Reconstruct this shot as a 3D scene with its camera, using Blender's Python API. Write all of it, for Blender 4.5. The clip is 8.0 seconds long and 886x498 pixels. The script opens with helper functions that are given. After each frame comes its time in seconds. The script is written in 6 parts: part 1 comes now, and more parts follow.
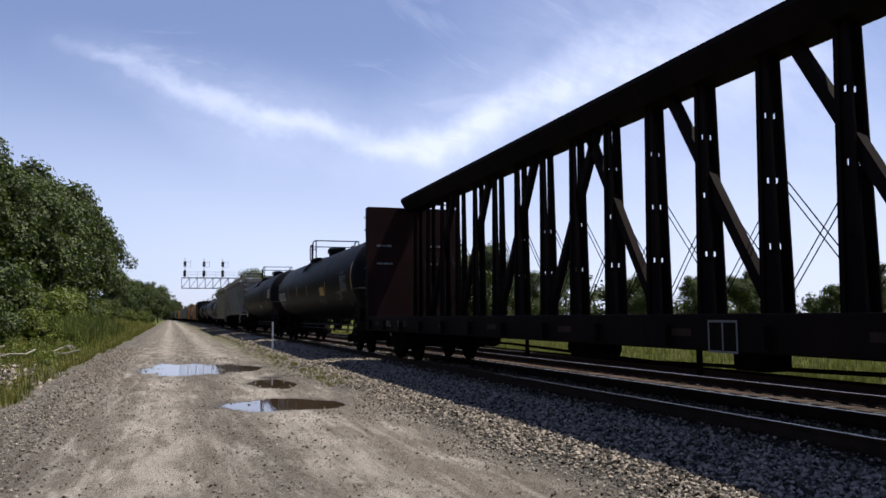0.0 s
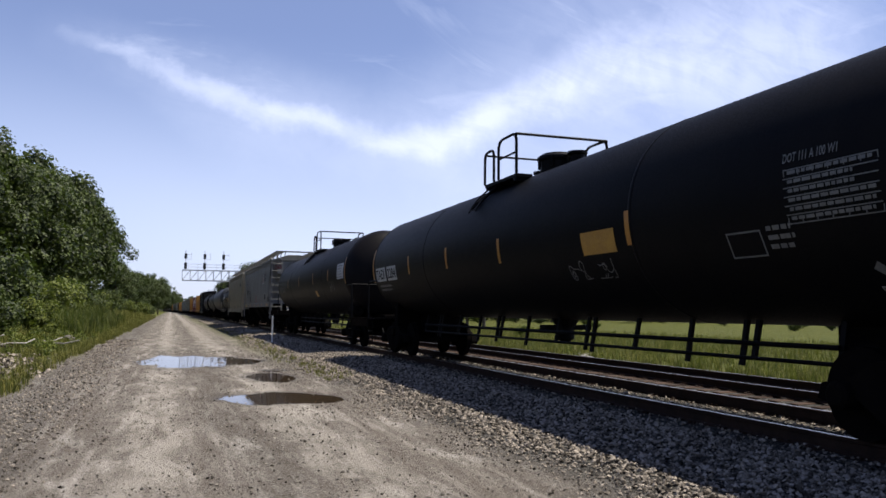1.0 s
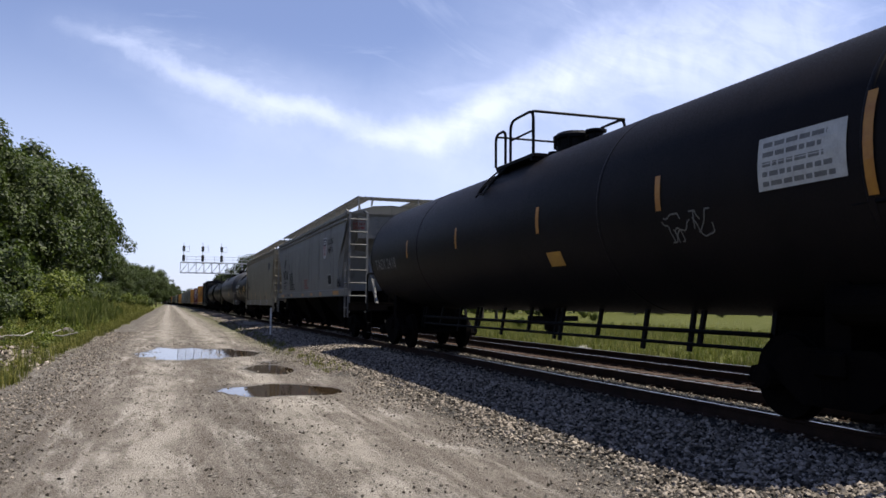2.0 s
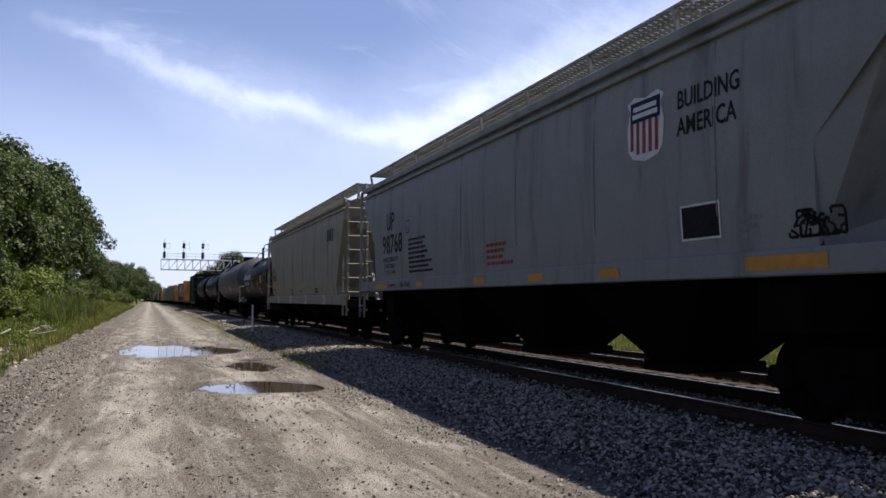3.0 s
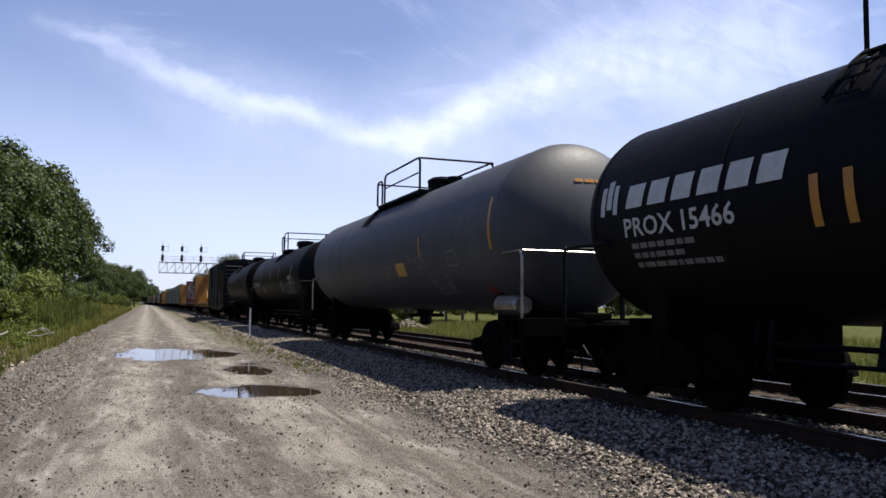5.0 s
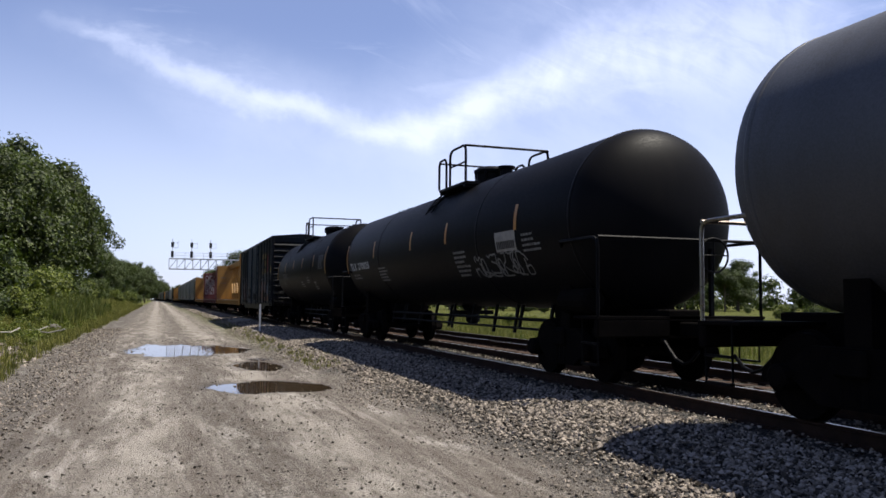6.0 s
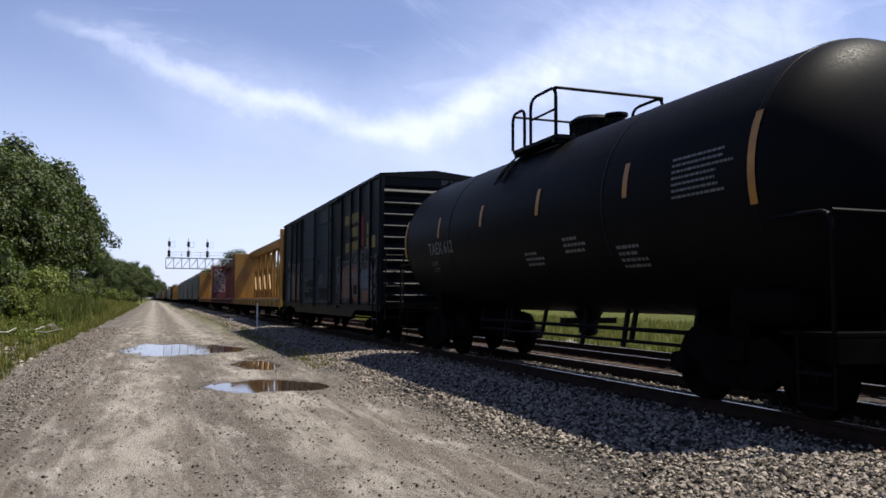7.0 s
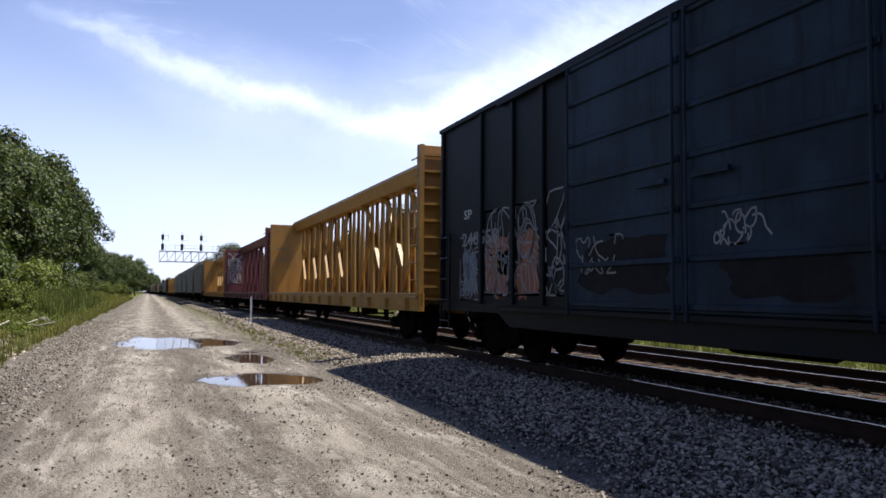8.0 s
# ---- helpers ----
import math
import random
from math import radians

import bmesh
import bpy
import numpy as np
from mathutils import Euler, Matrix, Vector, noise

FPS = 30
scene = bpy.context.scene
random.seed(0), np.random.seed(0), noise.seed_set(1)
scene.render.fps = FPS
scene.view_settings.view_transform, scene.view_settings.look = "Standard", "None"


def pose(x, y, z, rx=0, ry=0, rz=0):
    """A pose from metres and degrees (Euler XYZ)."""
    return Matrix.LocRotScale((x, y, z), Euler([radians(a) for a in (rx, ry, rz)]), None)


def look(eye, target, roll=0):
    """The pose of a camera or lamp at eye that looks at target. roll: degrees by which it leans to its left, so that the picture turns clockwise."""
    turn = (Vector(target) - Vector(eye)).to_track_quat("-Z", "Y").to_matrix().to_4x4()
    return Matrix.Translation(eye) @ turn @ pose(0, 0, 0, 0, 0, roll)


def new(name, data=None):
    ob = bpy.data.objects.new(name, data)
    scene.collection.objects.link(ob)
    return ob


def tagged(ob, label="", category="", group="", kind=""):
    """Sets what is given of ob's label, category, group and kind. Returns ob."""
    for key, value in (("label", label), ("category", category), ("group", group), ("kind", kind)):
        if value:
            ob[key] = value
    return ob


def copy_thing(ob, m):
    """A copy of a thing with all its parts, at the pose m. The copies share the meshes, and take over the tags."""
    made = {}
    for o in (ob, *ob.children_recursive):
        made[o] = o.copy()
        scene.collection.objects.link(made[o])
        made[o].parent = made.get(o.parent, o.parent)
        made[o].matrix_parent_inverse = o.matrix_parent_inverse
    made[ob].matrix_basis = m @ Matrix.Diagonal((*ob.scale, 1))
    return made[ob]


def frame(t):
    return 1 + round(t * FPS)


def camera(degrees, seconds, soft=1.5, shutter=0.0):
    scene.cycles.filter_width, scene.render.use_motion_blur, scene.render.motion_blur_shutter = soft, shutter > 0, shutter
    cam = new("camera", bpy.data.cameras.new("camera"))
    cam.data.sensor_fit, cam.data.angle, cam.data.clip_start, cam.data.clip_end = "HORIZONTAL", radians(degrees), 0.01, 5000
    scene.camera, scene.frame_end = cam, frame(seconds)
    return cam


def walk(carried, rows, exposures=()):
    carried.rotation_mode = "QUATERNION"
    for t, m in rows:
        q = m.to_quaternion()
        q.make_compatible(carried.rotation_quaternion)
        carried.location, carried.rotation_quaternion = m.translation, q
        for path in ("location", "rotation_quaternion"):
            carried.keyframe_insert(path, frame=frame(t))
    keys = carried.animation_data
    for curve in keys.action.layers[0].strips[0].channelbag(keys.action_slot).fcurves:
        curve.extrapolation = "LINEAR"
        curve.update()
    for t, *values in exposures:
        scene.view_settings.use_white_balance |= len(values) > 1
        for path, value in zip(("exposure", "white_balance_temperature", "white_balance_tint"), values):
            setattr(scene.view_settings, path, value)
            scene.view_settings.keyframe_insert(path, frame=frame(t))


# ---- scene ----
# ---- camera and its path ----
cam = camera(58.0, 8.0, soft=1.6)
PATH = [
    (0, (0.029, -0.043, 1.627), (0.671, 1.844, 1.793), -0.5),
    (0.5, (0.028, -0.022, 1.618), (0.654, 1.87, 1.782), 0.3),
    (1, (0.034, -0.012, 1.621), (0.674, 1.877, 1.779), 0.5),
    (1.5, (0.031, -0.006, 1.618), (0.663, 1.886, 1.764), 0.5),
    (3, (0.044, 0.007, 1.616), (0.73, 1.882, 1.746), 0.3),
    (3.5, (0.044, 0.013, 1.619), (0.733, 1.886, 1.76), 0.4),
    (4, (0.04, 0.013, 1.617), (0.733, 1.883, 1.769), 0.3),
    (4.5, (0.041, 0.0, 1.62), (0.744, 1.866, 1.784), 0.5),
    (5, (0.051, -0.019, 1.618), (0.74, 1.853, 1.759), 0.6),
    (6.5, (0.036, 0.017, 1.623), (0.703, 1.898, 1.751), 0.4),
    (7, (0.039, 0.023, 1.618), (0.715, 1.901, 1.743), 0.2),
    (7.5, (0.045, 0.017, 1.612), (0.739, 1.888, 1.739), 0.2),
    (8, (0.037, 0.019, 1.616), (0.727, 1.893, 1.727), 0.4),
]
walk(cam, [(t, look(eye, target, roll)) for t, eye, target, roll in PATH], exposures=[(0, 0.72), (0.5, 0.66), (1, 0.80), (1.5, 0.85), (3, 0.88), (3.5, 0.98), (4.5, 0.80), (5, 0.85), (6.5, 0.85), (7, 0.86), (7.7, 1.05), (8, 1.15)])

# ---- plan, in metres: the track runs along y, the train comes towards the camera ----
RAIL_Z = 0.40          # top of the rail, above the dirt road
TRACK_X = 7.30         # centre of the train's track
TRACK2_X = 11.66       # centre of the empty track beyond it
RAIL2_Z = 0.27
SPEED = 22.4           # metres a second
SUN_DIR = Vector((0.415, -0.075, 0.905)).normalized()


def bend(y):
    """The line curves gently to the left far away."""
    return -max(0.0, y - 120.0) ** 2 / (2 * 17000.0)


# ---- world and sun ----
class Nodes:
    """Short hand for building a node tree."""

    def __init__(self, tree):
        self.tree = tree
        tree.nodes.clear()

    def add(self, kind, **inputs):
        n = self.tree.nodes.new(kind)
        return self.feed(n, **inputs)

    def feed(self, n, **inputs):
        for k, v in inputs.items():
            sock = n.inputs[int(k[1:])] if k[0] == "i" and k[1:].isdigit() else n.inputs[k.replace("_", " ")]
            if isinstance(v, bpy.types.NodeSocket):
                self.tree.links.new(v, sock)
            else:
                sock.default_value = v
        return n

    def math(self, op, a, b=0.0, c=0.0, clamp=False):
        n = self.tree.nodes.new("ShaderNodeMath")
        n.operation, n.use_clamp = op, clamp
        self.feed(n, i0=a, i1=b, i2=c)
        return n.outputs[0]

    def step(self, v, lo, hi, a=0.0, b=1.0):
        n = self.tree.nodes.new("ShaderNodeMapRange")
        n.interpolation_type = "SMOOTHSTEP"
        self.feed(n, i0=v, i1=lo, i2=hi, i3=a, i4=b)
        return n.outputs[0]

    def noise(self, vec, scale, detail=4.0, rough=0.55, distort=0.0):
        n = self.add("ShaderNodeTexNoise", Scale=scale, Detail=detail, Roughness=rough, Distortion=distort)
        if vec is not None:
            self.tree.links.new(vec, n.inputs["Vector"])
        return n.outputs["Fac"]

    def mix(self, fac, a, b):
        n = self.tree.nodes.new("ShaderNodeMix")
        n.data_type = "RGBA"
        self.feed(n, i0=fac, i6=a, i7=b)
        return n.outputs[2]


def make_world():
    w = bpy.data.worlds.new("sky")
    scene.world = w
    w.use_nodes = True
    k = Nodes(w.node_tree)
    sky = k.add("ShaderNodeTexSky")
    sky.sky_type, sky.sun_disc = "NISHITA", False
    sky.sun_elevation = math.asin(SUN_DIR.z)
    sky.sun_rotation = math.atan2(SUN_DIR.x, SUN_DIR.y)
    sky.air_density, sky.dust_density, sky.ozone_density = 1.0, 0.3, 2.5
    way = k.add("ShaderNodeTexCoord").outputs["Generated"]
    xyz = k.add("ShaderNodeSeparateXYZ", Vector=way)
    x, y, z = xyz.outputs
    ahead = k.math("MAXIMUM", y, 0.08)
    u, v = k.math("DIVIDE", x, ahead), k.math("DIVIDE", z, ahead)
    flat = k.add("ShaderNodeCombineXYZ", X=u, Y=v, Z=0.0).outputs[0]
    # wisps: drawn-out noise on a high layer of cloud
    up = k.math("MAXIMUM", z, 0.06)
    high = k.add("ShaderNodeCombineXYZ", X=k.math("DIVIDE", x, up), Y=k.math("DIVIDE", y, up), Z=0.0).outputs[0]
    drawn = k.add("ShaderNodeCombineXYZ", X=k.math("MULTIPLY", k.math("SUBTRACT", u, v), 0.55), Y=k.math("MULTIPLY", k.math("ADD", v, k.math("MULTIPLY", u, 0.25)), 2.6), Z=0.0).outputs[0]
    thin = k.noise(high, 0.9, 6.0, 0.6, 0.8)
    fine = k.math("ADD", k.math("MULTIPLY", k.noise(drawn, 7.0, 7.0, 0.66, 1.0), 0.45), k.math("MULTIPLY", k.noise(flat, 11.0, 6.0, 0.6, 0.5), 0.55))
    warp = k.math("MULTIPLY", k.math("SUBTRACT", k.noise(flat, 7.0, 6.0, 0.65), 0.5), 0.075)
    vv = k.math("ADD", v, warp)
    # one long streak of cirrus: from the upper left, sagging, then rising to the right
    line = [(-0.13, 0.322, 0.006, 0.15), (-0.03, 0.292, 0.008, 0.5), (0.09, 0.246, 0.013, 0.8), (0.245, 0.224, 0.013, 0.75),
            (0.37, 0.238, 0.020, 1.05), (0.43, 0.280, 0.020, 0.9), (0.53, 0.330, 0.034, 1.0), (0.72, 0.38, 0.06, 0.85), (0.95, 0.44, 0.08, 0.7)]
    streak = None
    for (ax, ay, aw, ak), (bx, by, bw, bk) in zip(line, line[1:]):
        length2 = (bx - ax) ** 2 + (by - ay) ** 2
        dx, dy = k.math("SUBTRACT", u, ax), k.math("SUBTRACT", vv, ay)
        along = k.math("DIVIDE", k.math("ADD", k.math("MULTIPLY", dx, bx - ax), k.math("MULTIPLY", dy, by - ay)), length2, clamp=True)
        ex = k.math("SUBTRACT", dx, k.math("MULTIPLY", along, bx - ax))
        ey = k.math("SUBTRACT", dy, k.math("MULTIPLY", along, by - ay))
        far = k.math("SQRT", k.math("ADD", k.math("MULTIPLY", ex, ex), k.math("MULTIPLY", ey, ey)))
        wide = k.math("ADD", k.math("MULTIPLY", along, bw - aw), aw)
        peak = k.math("ADD", k.math("MULTIPLY", along, bk - ak), ak)
        near = k.math("DIVIDE", far, wide)
        one = k.math("MULTIPLY", k.math("ADD", k.step(near, 0.0, 2.0, 0.75, 0.0), k.step(near, 0.0, 7.5, 0.42, 0.0)), peak)
        streak = one if streak is None else k.math("MAXIMUM", streak, one)
    streak = k.math("MULTIPLY", streak, k.step(fine, 0.36, 0.60, 0.62, 1.0))
    veil = k.math("MULTIPLY", k.step(thin, 0.42, 0.75), 0.35)
    haze = k.step(z, 0.0, 0.34, 0.76, 0.14)
    # haze and thin cloud scatter light forwards: they are brighter on the sun's side of the sky
    toward = k.math("ADD", k.math("ADD", k.math("MULTIPLY", x, SUN_DIR.x), k.math("MULTIPLY", y, SUN_DIR.y)), k.math("MULTIPLY", z, SUN_DIR.z))
    glow = k.step(toward, -0.30, 0.08, 0.04, 1.0)
    soft = k.math("MULTIPLY", k.step(k.noise(drawn, 2.6, 6.0, 0.62, 0.6), 0.42, 0.78), 0.50)
    cover = k.math("ADD", k.math("MAXIMUM", k.math("MAXIMUM", veil, soft), haze), k.math("MULTIPLY", streak, 0.68), clamp=True)
    cover = k.math("MULTIPLY", k.math("MULTIPLY", cover, glow), k.step(z, 0.50, 0.80, 1.0, 0.03))
    tint = k.add("ShaderNodeMix")
    tint.data_type, tint.blend_type = "RGBA", "MULTIPLY"
    k.feed(tint, i0=1.0, i6=sky.outputs[0], i7=SKY_TINT)
    cloud = k.mix(cover, tint.outputs[2], CLOUD)
    back = k.add("ShaderNodeBackground", Color=cloud, Strength=SKY_STRENGTH)
    k.tree.links.new(back.outputs[0], k.add("ShaderNodeOutputWorld").inputs[0])


SKY_STRENGTH = 0.072
SKY_TINT = (0.76, 0.77, 1.0, 1.0)
CLOUD = (7.2, 7.9, 10.4, 1.0)
make_world()
sun = new("sun", bpy.data.lights.new("sun", "SUN"))
sun.data.energy, sun.data.angle, sun.data.color = 5.0, radians(0.53), (1.0, 0.94, 0.83)
sun.matrix_world = look(SUN_DIR * 60, (0, 0, 0))


# ---- materials ----
def material(name, base, other=None, scale=3.0, rough=0.6, metal=0.0, bump=0.15, fine=40.0, stain=None, stain_scale=0.6, stain_amount=0.5,
             coat=0.0, vary=0.0, streaks=False, bump_distance=0.01, spec=0.5):
    """A surface with variation at two scales, stains, grain and relief. vary: how much one piece differs from the next."""
    m = bpy.data.materials.new(name)
    m.use_nodes = True
    k = Nodes(m.node_tree)
    at = k.add("ShaderNodeTexCoord").outputs["Object"]
    other = other or tuple(c * 0.7 for c in base)
    big = k.noise(at, scale, 5.0, 0.6, 0.3)
    grain = k.noise(at, fine, 4.0, 0.65)
    colour = k.mix(k.step(big, 0.3, 0.7), (*base, 1), (*other, 1))
    colour = k.mix(k.math("MULTIPLY", k.step(grain, 0.35, 0.8), 0.35), colour, (*[c * 0.55 for c in base], 1))
    if stain:
        place = at
        if streaks:
            stretch = k.add("ShaderNodeMapping", Vector=at)
            stretch.inputs["Scale"].default_value = (1.0, 1.0, 0.12)
            place = stretch.outputs[0]
        worn = k.step(k.noise(place, stain_scale * (4 if streaks else 1), 6.0, 0.65, 0.5), 0.48, 0.72)
        colour = k.mix(k.math("MULTIPLY", worn, stain_amount), colour, (*stain, 1))
    if vary:
        r = k.add("ShaderNodeObjectInfo").outputs["Random"]
        shift = k.add("ShaderNodeHueSaturation", Color=colour, Value=k.step(r, 0.0, 1.0, 1 - vary, 1 + vary))
        colour = shift.outputs[0]
    shine = k.step(grain, 0.2, 0.8, max(0.02, rough - 0.12), min(1.0, rough + 0.12))
    b = k.add("ShaderNodeBsdfPrincipled", Base_Color=colour, Roughness=shine, Metallic=metal, Coat_Weight=coat, Specular_IOR_Level=spec)
    rel = k.add("ShaderNodeBump", Strength=bump, Distance=bump_distance, Height=k.math("ADD", grain, k.math("MULTIPLY", big, 0.6)))
    k.tree.links.new(rel.outputs[0], b.inputs["Normal"])
    k.tree.links.new(b.outputs[0], k.add("ShaderNodeOutputMaterial").inputs[0])
    return m


def island_material(name, lo, hi, rough=0.9, fine=30.0, through_light=0.0, spec=0.3):
    """For loose pieces joined in one mesh: each takes its own colour between lo and hi."""
    m = bpy.data.materials.new(name)
    m.use_nodes = True
    k = Nodes(m.node_tree)
    r = k.add("ShaderNodeNewGeometry").outputs["Random Per Island"]
    at = k.add("ShaderNodeTexCoord").outputs["Object"]
    grain = k.noise(at, fine, 3.0, 0.6)
    colour = k.mix(r, (*lo, 1), (*hi, 1))
    colour = k.mix(k.math("MULTIPLY", grain, 0.4), colour, (*[c * 0.6 for c in lo], 1))
    b = k.add("ShaderNodeBsdfPrincipled", Base_Color=colour, Roughness=rough, Specular_IOR_Level=spec)
    out = b.outputs[0]
    if through_light:
        t = k.add("ShaderNodeBsdfTranslucent", Color=k.mix(0.5, colour, (0.10, 0.16, 0.02, 1)))
        s = k.add("ShaderNodeMixShader", Fac=through_light)
        k.tree.links.new(b.outputs[0], s.inputs[1])
        k.tree.links.new(t.outputs[0], s.inputs[2])
        out = s.outputs[0]
    k.tree.links.new(out, k.add("ShaderNodeOutputMaterial").inputs[0])
    return m


M_TANK = material("black tank paint", (0.0045, 0.0045, 0.0055), (0.007, 0.0065, 0.007), 0.8, 0.5, stain=(0.009, 0.008, 0.0075), stain_amount=0.35, streaks=True, bump=0.05, spec=0.035)
M_TANK_GREY = material("faded dusty tank paint", (0.04, 0.042, 0.05), (0.022, 0.023, 0.028), 0.5, 0.6, stain=(0.016, 0.015, 0.015), stain_amount=0.6, streaks=True, bump=0.08)
M_TANK_DUSTY = material("dull black tank paint", (0.007, 0.0065, 0.0075), (0.012, 0.01, 0.011), 0.6, 0.5, stain=(0.014, 0.011, 0.010), stain_amount=0.3, streaks=True, bump=0.06, spec=0.05)
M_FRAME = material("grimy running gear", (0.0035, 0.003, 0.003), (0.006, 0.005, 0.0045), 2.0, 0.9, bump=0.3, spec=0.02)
M_STEEL = material("worn bright steel", (0.30, 0.28, 0.26), (0.16, 0.13, 0.11), 3.0, 0.32, 0.9, bump=0.1)
M_RUST = material("rusty steel", (0.036, 0.021, 0.015), (0.022, 0.014, 0.011), 4.0, 0.8, 0.1, bump=0.3, spec=0.08)
M_RAILBLACK = material("black handrail paint", (0.004, 0.004, 0.005), None, 3.0, 0.55, bump=0.05, spec=0.06)
M_HOP_UP = material("grey hopper paint", (0.165, 0.163, 0.155), (0.135, 0.132, 0.124), 0.5, 0.55, stain=(0.055, 0.052, 0.050), stain_amount=0.65, streaks=True, bump=0.08, spec=0.2)
M_HOP_CAI = material("beige hopper paint", (0.215, 0.19, 0.14), (0.17, 0.15, 0.11), 0.5, 0.55, stain=(0.08, 0.064, 0.045), stain_amount=0.6, streaks=True, bump=0.08, spec=0.2)
M_GRATE = material("galvanised grating", (0.26, 0.25, 0.23), (0.18, 0.175, 0.16), 3.0, 0.55, 0.6, bump=0.1)
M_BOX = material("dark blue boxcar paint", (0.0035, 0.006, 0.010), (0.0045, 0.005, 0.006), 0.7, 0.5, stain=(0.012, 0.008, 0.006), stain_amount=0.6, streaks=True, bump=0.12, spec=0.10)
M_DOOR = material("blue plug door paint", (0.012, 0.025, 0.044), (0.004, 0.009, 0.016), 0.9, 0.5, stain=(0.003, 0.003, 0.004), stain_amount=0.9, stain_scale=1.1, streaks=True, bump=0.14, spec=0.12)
M_YELLOW = material("yellow lumber car paint", (0.29, 0.148, 0.018), (0.22, 0.105, 0.016), 0.6, 0.5, stain=(0.10, 0.050, 0.016), stain_amount=0.6, streaks=True, bump=0.1)
# near-black: the shade on the side towards the road is in this colour
M_BROWN_SHADED = material("dark brown lumber car paint", (0.005, 0.0035, 0.0035), (0.008, 0.0045, 0.004), 0.8, 0.7, stain=(0.013, 0.008, 0.0065), stain_amount=0.5, streaks=True, bump=0.1, spec=0.03)
# same car's paint, redder and lighter: sunlight on the bulkheads is in the colour
M_BULKHEAD_LIT = material("dull red bulkhead paint", (0.020, 0.008, 0.008), (0.012, 0.0055, 0.0055), 0.8, 0.7, stain=(0.008, 0.005, 0.005), stain_amount=0.6, streaks=True, bump=0.1, spec=0.05)
M_MAROON = material("maroon lumber car paint", (0.07, 0.011, 0.012), (0.1, 0.018, 0.017), 0.8, 0.6, stain=(0.05, 0.02, 0.018), stain_amount=0.5, streaks=True, bump=0.1)
M_GREEN = material("grey green hopper paint", (0.075, 0.08, 0.068), (0.055, 0.06, 0.05), 0.6, 0.6, stain=(0.06, 0.05, 0.04), stain_amount=0.5, streaks=True)
M_ORANGE = material("orange car paint", (0.28, 0.1, 0.02), (0.2, 0.07, 0.02), 0.6, 0.6, stain=(0.15, 0.07, 0.04), stain_amount=0.5, streaks=True)
M_WHITE = material("white stencil paint", (0.42, 0.42, 0.41), (0.33, 0.33, 0.32), 6.0, 0.6, bump=0.02)
M_FADED = material("faded white stencil paint", (0.13, 0.13, 0.13), (0.08, 0.08, 0.08), 6.0, 0.6, bump=0.02)
M_INK = material("black stencil paint", (0.005, 0.005, 0.006), (0.010, 0.010, 0.011), 6.0, 0.7, bump=0.02, spec=0.1)
M_STRIPE = material("yellow reflective tape", (0.36, 0.16, 0.012), (0.28, 0.11, 0.01), 5.0, 0.45, bump=0.02)
M_ORANGE_PLATE = material("orange yellow placard", (0.38, 0.2, 0.02), (0.3, 0.15, 0.02), 5.0, 0.5, bump=0.02)
M_RED = material("red paint", (0.2, 0.014, 0.014), (0.13, 0.014, 0.014), 5.0, 0.5, bump=0.02, spec=0.15)
M_BLUE = material("blue paint", (0.007, 0.011, 0.038), (0.007, 0.010, 0.030), 5.0, 0.6, bump=0.02, spec=0.08)
M_GRAF_BLUE = material("pale blue spray paint", (0.07, 0.105, 0.15), (0.045, 0.065, 0.1), 3.0, 0.6, bump=0.02)
M_GRAF_ORANGE = material("orange spray paint", (0.2, 0.055, 0.016), (0.1, 0.03, 0.012), 3.0, 0.6, bump=0.02)
M_GRAF_LINE = material("pale spray outline", (0.19, 0.19, 0.195), (0.1, 0.1, 0.105), 3.0, 0.6, bump=0.02)
M_SILVER = material("silver signal paint", (0.50, 0.51, 0.53), (0.42, 0.43, 0.45), 2.0, 0.5, 0.0, bump=0.05)
M_SIGNAL = material("black signal housing", (0.01, 0.01, 0.011), None, 4.0, 0.6)
M_TIE = material("weathered wooden tie", (0.06, 0.038, 0.028), (0.04, 0.028, 0.021), 3.0, 0.9, bump=0.5, vary=0.35, bump_distance=0.02, spec=0.1)
M_BARK = material("tree bark", (0.09, 0.07, 0.05), (0.06, 0.045, 0.035), 3.0, 0.95, bump=0.6, bump_distance=0.03)
M_LEAF = island_material("leaves", (0.005, 0.011, 0.002), (0.066, 0.090, 0.012), 0.6, 8.0, 0.20)
M_LEAF_B = island_material("lighter leaves", (0.020, 0.034, 0.005), (0.165, 0.185, 0.022), 0.6, 8.0, 0.30)
M_GRASS = island_material("grass blades", (0.034, 0.048, 0.007), (0.25, 0.215, 0.050), 0.7, 10.0, 0.30)
M_REED = island_material("tall reeds", (0.018, 0.034, 0.005), (0.145, 0.150, 0.028), 0.7, 10.0, 0.30)
M_BALLAST = island_material("crushed limestone ballast", (0.014, 0.012, 0.010), (0.39, 0.335, 0.28), 0.95, 60.0, spec=0.02)
M_PEBBLE = island_material("loose road stones", (0.045, 0.039, 0.033), (0.31, 0.28, 0.245), 0.95, 60.0, spec=0.05)
M_CLOD = island_material("dark road stones", (0.014, 0.012, 0.010), (0.085, 0.075, 0.065), 0.95, 60.0, spec=0.05)
M_ROCK = material("weathered rock", (0.10, 0.088, 0.075), (0.06, 0.052, 0.045), 4.0, 0.9, bump=0.6, bump_distance=0.03)
M_BOARD = material("bleached timber", (0.27, 0.25, 0.22), (0.18, 0.165, 0.145), 5.0, 0.85, bump=0.3)


